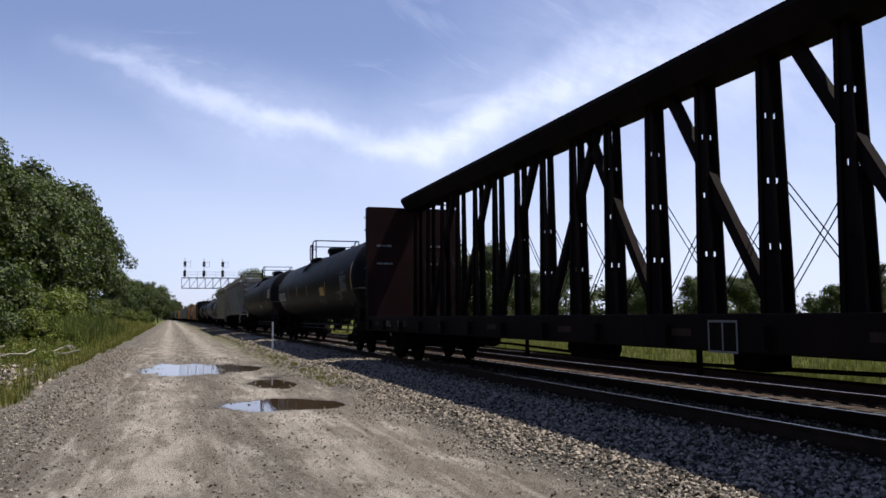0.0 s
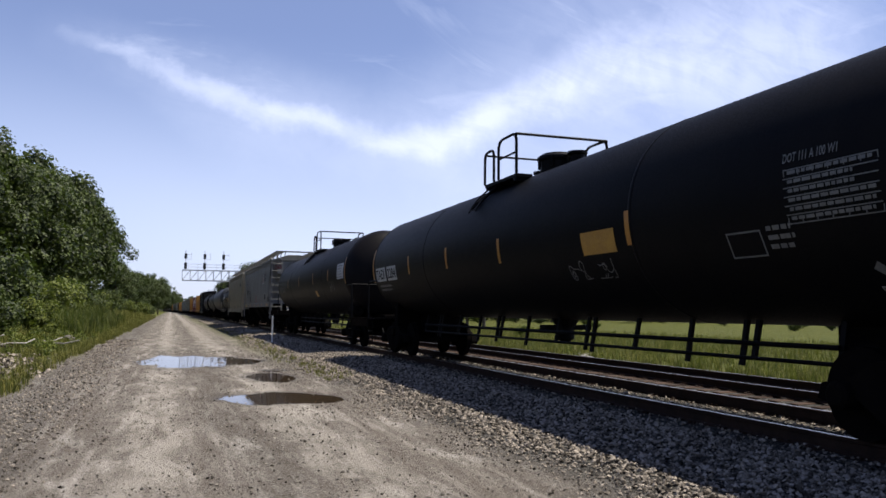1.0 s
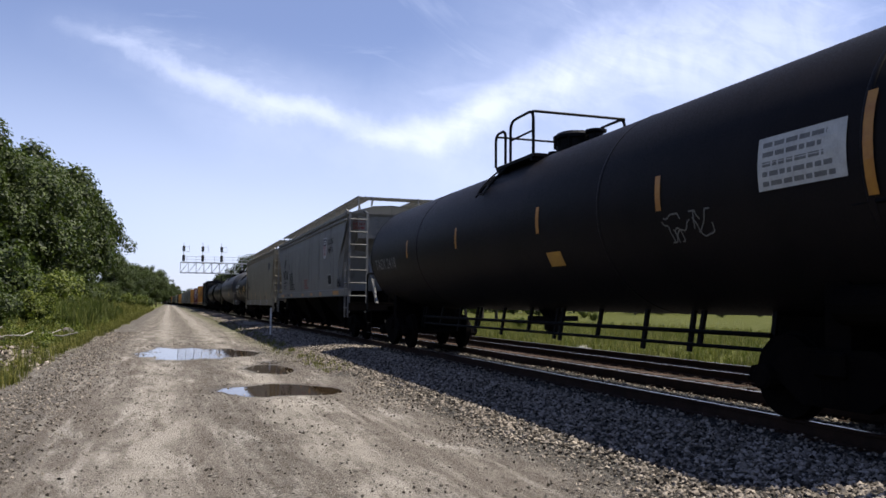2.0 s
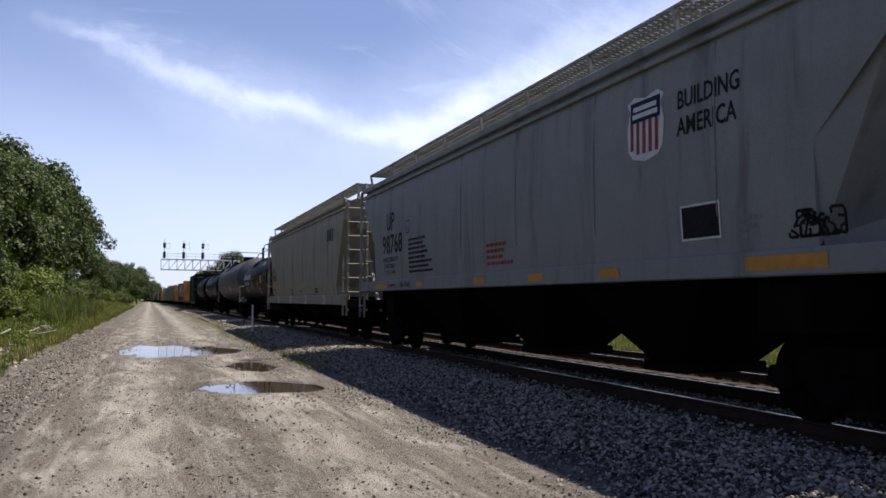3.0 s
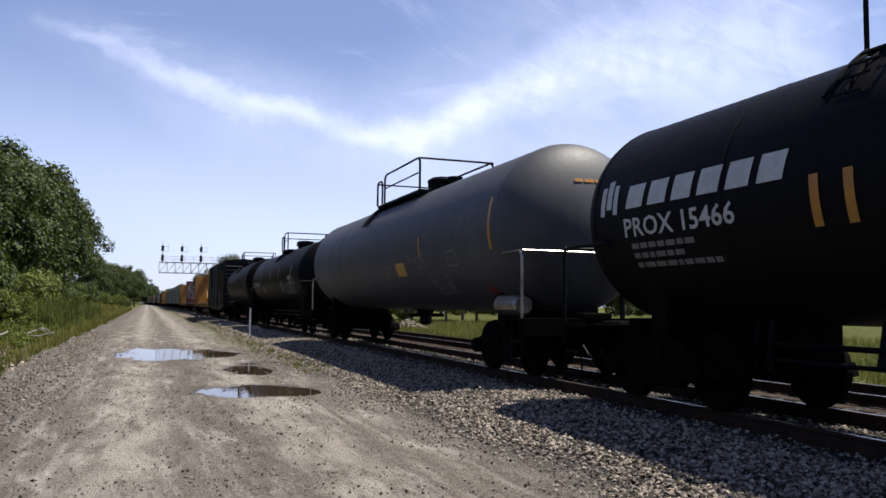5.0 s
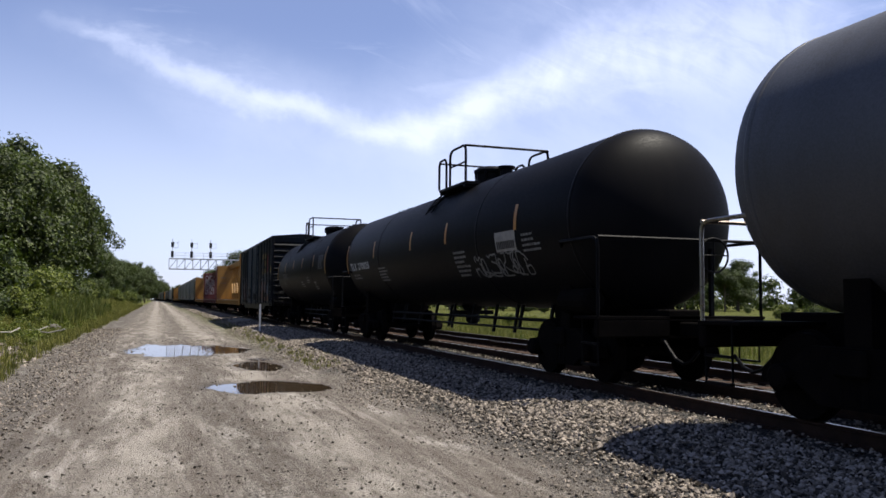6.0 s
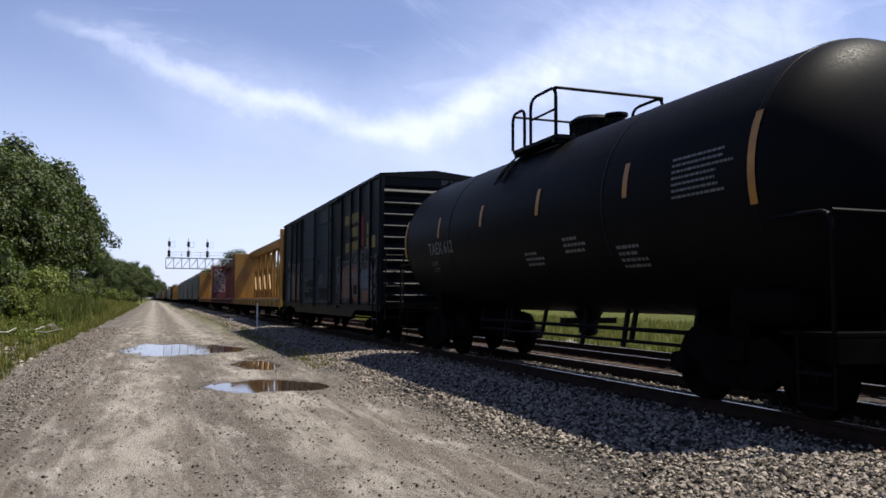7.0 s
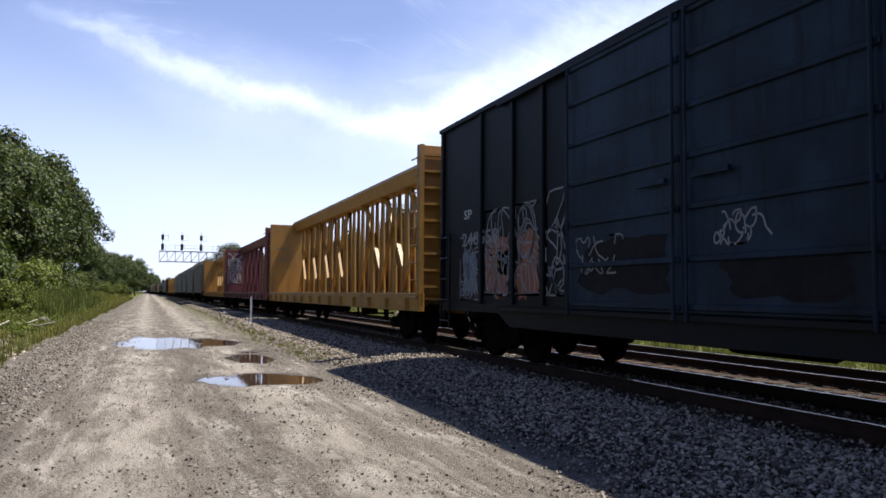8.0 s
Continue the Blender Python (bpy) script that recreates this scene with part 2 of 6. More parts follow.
def ground_material():
    """Dirt road, gravel, ballast and grass, by where they lie across the line."""
    m = bpy.data.materials.new("ground")
    m.use_nodes = True
    k = Nodes(m.node_tree)
    at = k.add("ShaderNodeTexCoord").outputs["Object"]
    x, y, z = k.add("ShaderNodeSeparateXYZ", Vector=at).outputs
    wob = k.math("MULTIPLY", k.math("SUBTRACT", k.noise(at, 0.5, 5.0, 0.6), 0.5), 1.6)
    xw = k.math("ADD", x, wob)
    worn = k.add("ShaderNodeMapping", Vector=at)
    worn.inputs["Scale"].default_value = (1.0, 0.22, 1.0)
    big, mid = k.noise(worn.outputs[0], 0.7, 5.0, 0.6), k.noise(worn.outputs[0], 3.4, 7.0, 0.7)
    grit, sand = k.noise(at, 28.0, 5.0, 0.7), k.noise(at, 110.0, 3.0, 0.7)
    lanes = k.add("ShaderNodeMapping", Vector=at)
    lanes.inputs["Scale"].default_value = (1.0, 0.07, 1.0)
    rut = k.noise(lanes.outputs[0], 2.0, 6.0, 0.7)
    coarse = k.noise(worn.outputs[0], 1.5, 7.0, 0.72, 0.5)
    tracks = k.noise(lanes.outputs[0], 5.5, 5.0, 0.65)
    dirt = k.mix(k.step(mid, 0.3, 0.7), (0.092, 0.077, 0.064, 1), (0.175, 0.154, 0.134, 1))
    dirt = k.mix(k.math("MULTIPLY", k.step(rut, 0.42, 0.62), 0.6), dirt, (0.070, 0.055, 0.043, 1))
    dirt = k.mix(k.math("MULTIPLY", k.step(tracks, 0.50, 0.66), 0.5), dirt, (0.31, 0.28, 0.25, 1))
    dirt = k.mix(k.math("MULTIPLY", k.math("MULTIPLY", k.step(coarse, 0.50, 0.68), k.step(mid, 0.35, 0.6)), 0.85), dirt, (0.41, 0.382, 0.345, 1))
    dirt = k.mix(k.math("MULTIPLY", k.step(big, 0.50, 0.36), 0.5), dirt, (0.062, 0.052, 0.042, 1))
    dirt = k.mix(k.math("MULTIPLY", k.step(grit, 0.54, 0.64), 0.60), dirt, (0.050, 0.042, 0.036, 1))
    dirt = k.mix(k.math("MULTIPLY", k.step(sand, 0.52, 0.66), 0.62), dirt, (0.37, 0.34, 0.30, 1))
    chips = k.add("ShaderNodeTexVoronoi", Vector=at, Scale=34.0)
    pick = k.add("ShaderNodeSeparateColor", Color=chips.outputs["Color"])
    lump = k.step(chips.outputs["Distance"], 0.30, 0.42, 1.0, 0.0)
    dark = k.math("MULTIPLY", lump, k.step(pick.outputs[0], 0.62, 0.66))
    pale = k.math("MULTIPLY", lump, k.step(pick.outputs[1], 0.80, 0.84))
    some = k.step(k.noise(at, 1.7, 5.0, 0.7), 0.40, 0.60, 0.25, 1.0)
    dirt = k.mix(k.math("MULTIPLY", k.math("MULTIPLY", dark, some), 0.75), dirt, (0.035, 0.030, 0.026, 1))
    dirt = k.mix(k.math("MULTIPLY", k.math("MULTIPLY", pale, some), 0.75), dirt, (0.30, 0.285, 0.26, 1))
    strip = k.math("MULTIPLY", k.step(k.math("ABSOLUTE", k.math("SUBTRACT", xw, 0.95)), 0.10, 0.55, 1.0, 0.0), k.step(grit, 0.42, 0.58))
    dirt = k.mix(k.math("MULTIPLY", strip, 0.6), dirt, (0.055, 0.048, 0.040, 1))
    wheel = k.math("MAXIMUM", k.step(k.math("ABSOLUTE", k.math("SUBTRACT", xw, -0.15)), 0.15, 0.55, 1.0, 0.0), k.step(k.math("ABSOLUTE", k.math("SUBTRACT", xw, 1.9)), 0.15, 0.55, 1.0, 0.0))
    dirt = k.mix(k.math("MULTIPLY", k.math("MULTIPLY", wheel, k.step(mid, 0.3, 0.6)), 0.6), dirt, (0.32, 0.292, 0.255, 1))
    # damp mud round the hollows
    damp = k.step(z, -0.030, 0.002, 1.0, 0.0)
    dirt = k.mix(k.math("MULTIPLY", damp, 0.8), dirt, (0.030, 0.024, 0.020, 1))
    cell = k.add("ShaderNodeTexVoronoi", Vector=at, Scale=17.0)
    stone = k.mix(k.step(cell.outputs["Distance"], 0.1, 0.62), (0.150, 0.140, 0.125, 1), (0.022, 0.021, 0.019, 1))
    shade = k.add("ShaderNodeSeparateColor", Color=cell.outputs["Color"])
    stone = k.mix(k.math("MULTIPLY", shade.outputs[0], 0.6), stone, (0.065, 0.060, 0.055, 1))
    grass = k.mix(k.step(mid, 0.3, 0.7), (0.045, 0.060, 0.010, 1), (0.105, 0.102, 0.026, 1))
    grass = k.mix(k.math("MULTIPLY", k.step(grit, 0.4, 0.8), 0.5), grass, (0.025, 0.030, 0.010, 1))
    right = k.step(xw, 3.4, 4.0)
    left = k.step(xw, -1.2, -2.1)
    colour = k.mix(right, dirt, stone)
    colour = k.mix(k.math("MULTIPLY", left, 0.85), colour, k.mix(0.45, stone, dirt))
    # a weedy seam along the foot of the ballast, from some way off
    seam = k.math("MULTIPLY", k.step(k.math("ABSOLUTE", k.math("SUBTRACT", xw, 3.55)), 0.15, 0.9, 1.0, 0.0), k.step(y, 20.0, 34.0))
    colour = k.mix(k.math("MULTIPLY", seam, 0.75), colour, k.mix(0.4, grass, dirt))
    colour = k.mix(k.step(xw, -2.6, -3.6), colour, grass)
    colour = k.mix(k.step(xw, 14.0, 15.0), colour, grass)
    wet = k.math("MULTIPLY", damp, k.step(xw, 3.9, 3.4))
    b = k.add("ShaderNodeBsdfPrincipled", Base_Color=colour, Roughness=k.step(wet, 0.0, 1.0, 0.95, 0.45), Specular_IOR_Level=0.1)
    height = k.math("ADD", k.math("MULTIPLY", grit, 0.9), k.math("MULTIPLY", sand, 0.35))
    height = k.math("ADD", height, k.math("MULTIPLY", k.math("MULTIPLY", right, k.math("SUBTRACT", 1.0, cell.outputs["Distance"])), 1.6))
    height = k.math("ADD", height, k.math("MULTIPLY", lump, 0.5))
    rel = k.add("ShaderNodeBump", Strength=1.0, Distance=0.032, Height=height)
    k.tree.links.new(rel.outputs[0], b.inputs["Normal"])
    k.tree.links.new(b.outputs[0], k.add("ShaderNodeOutputMaterial").inputs[0])
    return m


def water_material():
    m = bpy.data.materials.new("muddy water")
    m.use_nodes = True
    k = Nodes(m.node_tree)
    at = k.add("ShaderNodeTexCoord").outputs["Object"]
    b = k.add("ShaderNodeBsdfPrincipled", Base_Color=(0.035, 0.024, 0.015, 1), Roughness=0.015, IOR=1.5, Specular_IOR_Level=0.9)
    rel = k.add("ShaderNodeBump", Strength=0.05, Distance=0.01, Height=k.noise(at, 9.0, 3.0))
    k.tree.links.new(rel.outputs[0], b.inputs["Normal"])
    k.tree.links.new(b.outputs[0], k.add("ShaderNodeOutputMaterial").inputs[0])
    return m


# ---- helpers for building ----
def mesh_of(bm, name, mat, smooth=False):
    me = bpy.data.meshes.new(name)
    if smooth:
        for f in bm.faces:
            f.smooth = True
    bm.to_mesh(me)
    bm.free()
    if mat:
        me.materials.append(mat)
    return me


def raw_mesh(name, verts, faces, mat, smooth=False):
    me = bpy.data.meshes.new(name)
    me.from_pydata(verts, [], faces)
    if smooth:
        me.polygons.foreach_set("use_smooth", [True] * len(me.polygons))
    me.materials.append(mat)
    me.update()
    return me


def part(name, bm, mat, parent, label="", smooth=False, at=None):
    """One mesh object under a thing or a part. bm: a bmesh, or a mesh to share."""
    me = mesh_of(bm, name, mat, smooth) if isinstance(bm, bmesh.types.BMesh) else bm
    ob = new(name, me)
    ob.parent = parent
    if at is not None:
        ob.matrix_basis = at
    return tagged(ob, label) if label else ob


def box(bm, x0, x1, y0, y1, z0, z1, bevel=0.0):
    vs = [bm.verts.new((x, y, z)) for z in (z0, z1) for y in (y0, y1) for x in (x0, x1)]
    fs = [bm.faces.new([vs[i] for i in q]) for q in ((0, 2, 3, 1), (4, 5, 7, 6), (0, 1, 5, 4), (2, 6, 7, 3), (0, 4, 6, 2), (1, 3, 7, 5))]
    if bevel:
        bmesh.ops.bevel(bm, geom=list({e for f in fs for e in f.edges}), offset=bevel, segments=1, affect="EDGES")
    return bm


def rod(bm, a, b, r, seg=8, r2=None):
    """A round bar from a to b."""
    a, b = Vector(a), Vector(b)
    q = (b - a).to_track_quat("Z", "Y")
    r2 = r if r2 is None else r2
    ra = [bm.verts.new(a + q @ Vector((r * math.cos(i * math.tau / seg), r * math.sin(i * math.tau / seg), 0))) for i in range(seg)]
    rb = [bm.verts.new(b + q @ Vector((r2 * math.cos(i * math.tau / seg), r2 * math.sin(i * math.tau / seg), 0))) for i in range(seg)]
    for i in range(seg):
        j = (i + 1) % seg
        bm.faces.new((ra[i], ra[j], rb[j], rb[i]))
    bm.faces.new(ra[::-1])
    bm.faces.new(rb)
    return bm


def pipe(bm, points, r, seg=6):
    """A bent tube through some points, in one piece."""
    pts = [Vector(p) for p in points]
    pts = [p for i, p in enumerate(pts) if i == 0 or (p - pts[i - 1]).length > 1e-4]
    rings, side = [], None
    for i, p in enumerate(pts):
        before = (p - pts[i - 1]).normalized() if i else (pts[1] - p).normalized()
        after = (pts[i + 1] - p).normalized() if i + 1 < len(pts) else before
        way = (before + after).normalized() if (before + after).length > 1e-3 else before
        if side is None:
            side = way.orthogonal().normalized()
        side = (side - way * side.dot(way)).normalized()
        up = way.cross(side)
        wide = r / max(0.6, before.dot(way))
        rings.append([bm.verts.new(p + side * wide * math.cos(k * math.tau / seg) + up * wide * math.sin(k * math.tau / seg)) for k in range(seg)])
    for u, v in zip(rings, rings[1:]):
        for k in range(seg):
            j = (k + 1) % seg
            bm.faces.new((u[k], u[j], v[j], v[k]))
    bm.faces.new(rings[0][::-1])
    bm.faces.new(rings[-1])
    return bm


def bar(bm, a, b, w, h):
    """A square bar of width w and depth h from a to b."""
    a, b = Vector(a), Vector(b)
    q = (b - a).to_track_quat("Z", "Y")
    ring = [(-w / 2, -h / 2), (w / 2, -h / 2), (w / 2, h / 2), (-w / 2, h / 2)]
    ra = [bm.verts.new(a + q @ Vector((x, y, 0))) for x, y in ring]
    rb = [bm.verts.new(b + q @ Vector((x, y, 0))) for x, y in ring]
    for i in range(4):
        j = (i + 1) % 4
        bm.faces.new((ra[i], ra[j], rb[j], rb[i]))
    bm.faces.new(ra[::-1])
    bm.faces.new(rb)
    return bm


def prism(bm, outline, axis, lo, hi):
    """An outline of two coordinates, drawn out along an axis."""
    def at(p, h):
        return (h, p[0], p[1]) if axis == "x" else (p[0], h, p[1]) if axis == "y" else (p[0], p[1], h)
    a = [bm.verts.new(at(p, lo)) for p in outline]
    b = [bm.verts.new(at(p, hi)) for p in outline]
    n = len(outline)
    for i in range(n):
        j = (i + 1) % n
        bm.faces.new((a[i], a[j], b[j], b[i]))
    bm.faces.new(a[::-1])
    bm.faces.new(b)
    bmesh.ops.recalc_face_normals(bm, faces=bm.faces)
    return bm


def lathe(bm, profile, axis="y", seg=24, centre=(0, 0, 0)):
    """Rings (position along the axis, radius) turned round it."""
    c = Vector(centre)
    rings = []
    for p, r in profile:
        ring = []
        for i in range(seg):
            a = i * math.tau / seg
            s, t = r * math.cos(a), r * math.sin(a)
            v = (s, p, t) if axis == "y" else (p, s, t) if axis == "x" else (s, t, p)
            ring.append(bm.verts.new(c + Vector(v)))
        rings.append(ring)
    for a, b in zip(rings, rings[1:]):
        for i in range(seg):
            j = (i + 1) % seg
            bm.faces.new((a[i], a[j], b[j], b[i]))
    bm.faces.new(rings[0][::-1])
    bm.faces.new(rings[-1])
    bmesh.ops.recalc_face_normals(bm, faces=bm.faces)
    return bm


def letters(words, size):
    """The outline of some words as flat polygons: points (u, v) and faces, u to the right, v up."""
    curve = bpy.data.curves.new("letters", "FONT")
    curve.body, curve.size, curve.resolution_u, curve.offset = words, size, 2, 0.016 * size
    ob = bpy.data.objects.new("letters", curve)
    me = bpy.data.meshes.new_from_object(ob)
    pts = [(v.co.x, v.co.y) for v in me.vertices]
    faces = [tuple(p.vertices) for p in me.polygons]
    bpy.data.objects.remove(ob)
    bpy.data.curves.remove(curve)
    bpy.data.meshes.remove(me)
    return pts, faces


def fitted(words, width, high):
    """Words drawn to a width and height; v starts at their foot."""
    pts, faces = letters(words, 1.0)
    us, vs = [p[0] for p in pts], [p[1] for p in pts]
    a, b = width / (max(us) - min(us)), high / (max(vs) - min(vs))
    return [((u - min(us)) * a, (v - min(vs)) * b) for u, v in pts], faces


def scrawl(width, high, strokes, thick, seed):
    """Loose spray-can loops as thin ribbons."""
    rnd, pts, faces = random.Random(seed), [], []
    for _ in range(strokes):
        u, v = rnd.uniform(0, width), rnd.uniform(0.2, 0.8) * high
        a, turn, n = rnd.uniform(0, math.tau), rnd.uniform(-0.7, 0.7), rnd.randint(9, 22)
        line = []
        for _ in range(n):
            line.append((u, v))
            a += turn + rnd.uniform(-0.35, 0.35)
            if rnd.random() < 0.2:
                turn = -turn
            u += math.cos(a) * high * 0.10
            v += math.sin(a) * high * 0.13
            u, v = max(0.0, min(width, u)), max(0.0, min(high, v))
        for (u0, v0), (u1, v1) in zip(line, line[1:]):
            d = math.hypot(u1 - u0, v1 - v0)
            if d < 1e-4:
                continue
            px, py = -(v1 - v0) / d * thick / 2, (u1 - u0) / d * thick / 2
            k = len(pts)
            pts += [(u0 + px, v0 + py), (u0 - px, v0 - py), (u1 - px, v1 - py), (u1 + px, v1 + py)]
            faces.append((k, k + 1, k + 2, k + 3))
    return pts, faces


def blotch(width, high, seed, n=26):
    """A ragged patch of paint, as a fan round its middle."""
    rnd = random.Random(seed)
    pts = [(width / 2, high / 2)]
    for i in range(n):
        a = i * math.tau / n
        c, s = math.cos(a), math.sin(a)
        k = 1 / max(abs(c), abs(s)) * rnd.uniform(0.72, 1.0)
        pts.append((width / 2 * (1 + c * k), high / 2 * (1 + s * k)))
    return pts, [(0, 1 + i, 1 + (i + 1) % n) for i in range(n)]


def flat_marks(shapes):
    """Bars and quads (u0, u1, v0, v1) as points and faces."""
    pts, faces = [], []
    for u0, u1, v0, v1 in shapes:
        n = len(pts)
        pts += [(u0, v0), (u1, v0), (u1, v1), (u0, v1)]
        faces.append((n, n + 1, n + 2, n + 3))
    return pts, faces


def unreadable(lines, width, high, gap, seed):
    """Rows of small plain bars, for writing that cannot be read."""
    rnd, shapes = random.Random(seed), []
    for i in range(lines):
        u, v = 0.0, -i * (high + gap)
        end = width * rnd.uniform(0.6, 1.0)
        while u < end:
            w = rnd.uniform(1.2, 3.2) * high
            shapes.append((u, min(u + w, end), v, v + high))
            u += w + high * 0.5
    return flat_marks(shapes)


def on_wall(drawn, mat, parent, x, y, z, name="lettering", label="", lean=0.0):
    """Marks on the flat side that faces the road; y is where they begin, running towards the train's front."""
    pts, faces = drawn
    verts = [(x - lean * v, y - u, z + v) for u, v in pts]
    return part(name, raw_mesh(name, verts, faces, mat), mat, parent, label)


def on_tank(drawn, mat, parent, r, axis_z, y, z, name="lettering", label=""):
    """Marks bent round the tank's side; z is the height of their foot."""
    pts, faces = drawn
    a0 = math.asin(max(-1.0, min(1.0, (z - axis_z) / r)))
    verts = [(-(r + 0.010) * math.cos(a0 + v / r), y - u, axis_z + (r + 0.010) * math.sin(a0 + v / r)) for u, v in pts]
    return part(name, raw_mesh(name, verts, faces, mat), mat, parent, label)


def on_head(drawn, mat, c, u0, z, name="lettering", label="", proud=0.014):
    """Marks on the domed end of a tank that faces the camera."""
    pts, faces = drawn
    r, depth = c["r"], c["r"] * 0.52
    verts = []
    for u, v in pts:
        far = min(0.98, math.hypot(u0 + u, z + v - c["zc"]) / r)
        verts.append((u0 + u, -c["h"] + depth * (1 - math.sqrt(1 - far * far)) - proud, z + v))
    return part(name, raw_mesh(name, verts, faces, mat), mat, c["tank"], label)


def on_end(drawn, mat, parent, x, y, z, name="lettering", label=""):
    """Marks on an end that faces along the line towards the camera."""
    pts, faces = drawn
    return part(name, raw_mesh(name, [(x + u, y, z + v) for u, v in pts], faces, mat), mat, parent, label)


def thing(name, at, label, category, group=""):
    ob = new(name)
    ob.empty_display_size = 0.5
    ob.matrix_basis = at
    return tagged(ob, label, category, group)


# ---- ground, road and ballast ----
# hollows in the road that hold water: middle x, y, half sizes
HOLLOWS = [(1.15, 27.0, 1.75, 3.1), (1.95, 15.35, 0.98, 1.22), (2.35, 20.2, 0.75, 1.55), (2.75, 15.1, 0.45, 0.55), (2.9, 22.5, 0.5, 0.5)]
PROFILE_X = [-400, -60, -30, -16, -10, -6.5, -4.0, -2.6, -2.0, 0.0, 3.2, 3.7, 5.35, 5.75, 8.9, 9.3, 10.25, 10.5, 13.0, 13.8, 16.0, 30, 120, 1500]
PROFILE_Z = [6.0, 6.0, 5.2, 3.0, 1.6, 0.7, 0.15, 0.0, 0.0, 0.0, 0.02, 0.08, 0.24, 0.23, 0.22, 0.03, 0.02, 0.07, 0.07, -0.06, -0.12, -0.1, 0.0, 0.0]


def ground_z(x, y):
    """The lie of the land at a place."""
    x = x - bend(y)
    z = float(np.interp(x, PROFILE_X, PROFILE_Z))
    near = 1.0 if abs(x) < 14 else 0.0
    road = max(0.0, min(1.0, (x + 2.6) / 0.8)) * max(0.0, min(1.0, (3.6 - x) / 0.6))
    z += 0.008 * noise.noise((x * 1.3, y * 0.4, 0)) * near + 0.002 * noise.noise((x * 5, y * 5, 3)) * near
    z += road * 0.02 * math.cos(x * 2.1) * noise.noise((x * 0.2, y * 0.05, 7))
    if x < -2.6:
        z += min(1.0, (-2.6 - x) / 3) * (0.25 * noise.noise((x * 0.35, y * 0.25, 5)) + 0.06 * noise.noise((x * 1.6, y * 1.6, 9)))
    for hx, hy, a, b in HOLLOWS:
        d = math.hypot((x - hx) / a, (y - hy) / b)
        if d < 1.8:
            d += 0.28 * noise.noise((x * 1.7, y * 0.9, hx)) + 0.12 * noise.noise((x * 5.0, y * 3.0, hy))
            z -= 0.045 * max(0.0, min(1.0, (1.42 - d) / 0.75))
    return z


def ladder_of(stops):
    """Positions from (start, step) stretches; the last stop ends the list."""
    out = []
    for (a, step), (b, _) in zip(stops, stops[1:]):
        n = max(1, round((b - a) / step))
        out += [a + (b - a) * i / n for i in range(n)]
    return out + [stops[-1][0]]


def build_ground():
    xs = ladder_of([(-900, 120), (-60, 8), (-20, 1.0), (-8, 0.35), (-2.8, 0.09), (4.2, 0.12), (6.0, 0.25), (15, 1.0), (30, 12), (120, 150), (1500, 0)])
    ys = ladder_of([(-300, 40), (-20, 2.0), (2, 0.14), (12, 0.11), (32, 0.3), (60, 1.5), (150, 6), (400, 30), (900, 200), (2500, 0)])
    verts = [(x + bend(min(y, 900)), y, ground_z(x + bend(y), y)) for y in ys for x in xs]
    n = len(xs)
    faces = [(j * n + i, j * n + i + 1, (j + 1) * n + i + 1, (j + 1) * n + i) for j in range(len(ys) - 1) for i in range(n - 1)]
    g = new("ground", raw_mesh("ground", verts, faces, ground_material(), True))
    tagged(g, "dirt service road with gravel, ballast and grassy verges", "ground", kind="structure")
    water = water_material()
    for hx, hy, a, b in HOLLOWS[:3]:
        bm = bmesh.new()
        ring = [bm.verts.new((hx + a * 1.5 * math.cos(i * math.tau / 40), hy + b * 1.5 * math.sin(i * math.tau / 40), -0.021)) for i in range(40)]
        bm.faces.new(ring)
        p = new("puddle", mesh_of(bm, "puddle", water))
        tagged(p, "shallow muddy puddle on the dirt road reflecting the sky", "puddle", "puddles on the road", "structure")


STONE = [(0, 0, 1), (0.9, 0, 0.1), (0.2, 0.85, -0.1), (-0.75, 0.5, 0.15), (-0.7, -0.55, -0.1), (0.25, -0.9, 0.1), (0, 0, -0.8)]
STONE_F = [(0, 1, 2), (0, 2, 3), (0, 3, 4), (0, 4, 5), (0, 5, 1), (6, 2, 1), (6, 3, 2), (6, 4, 3), (6, 5, 4), (6, 1, 5)]


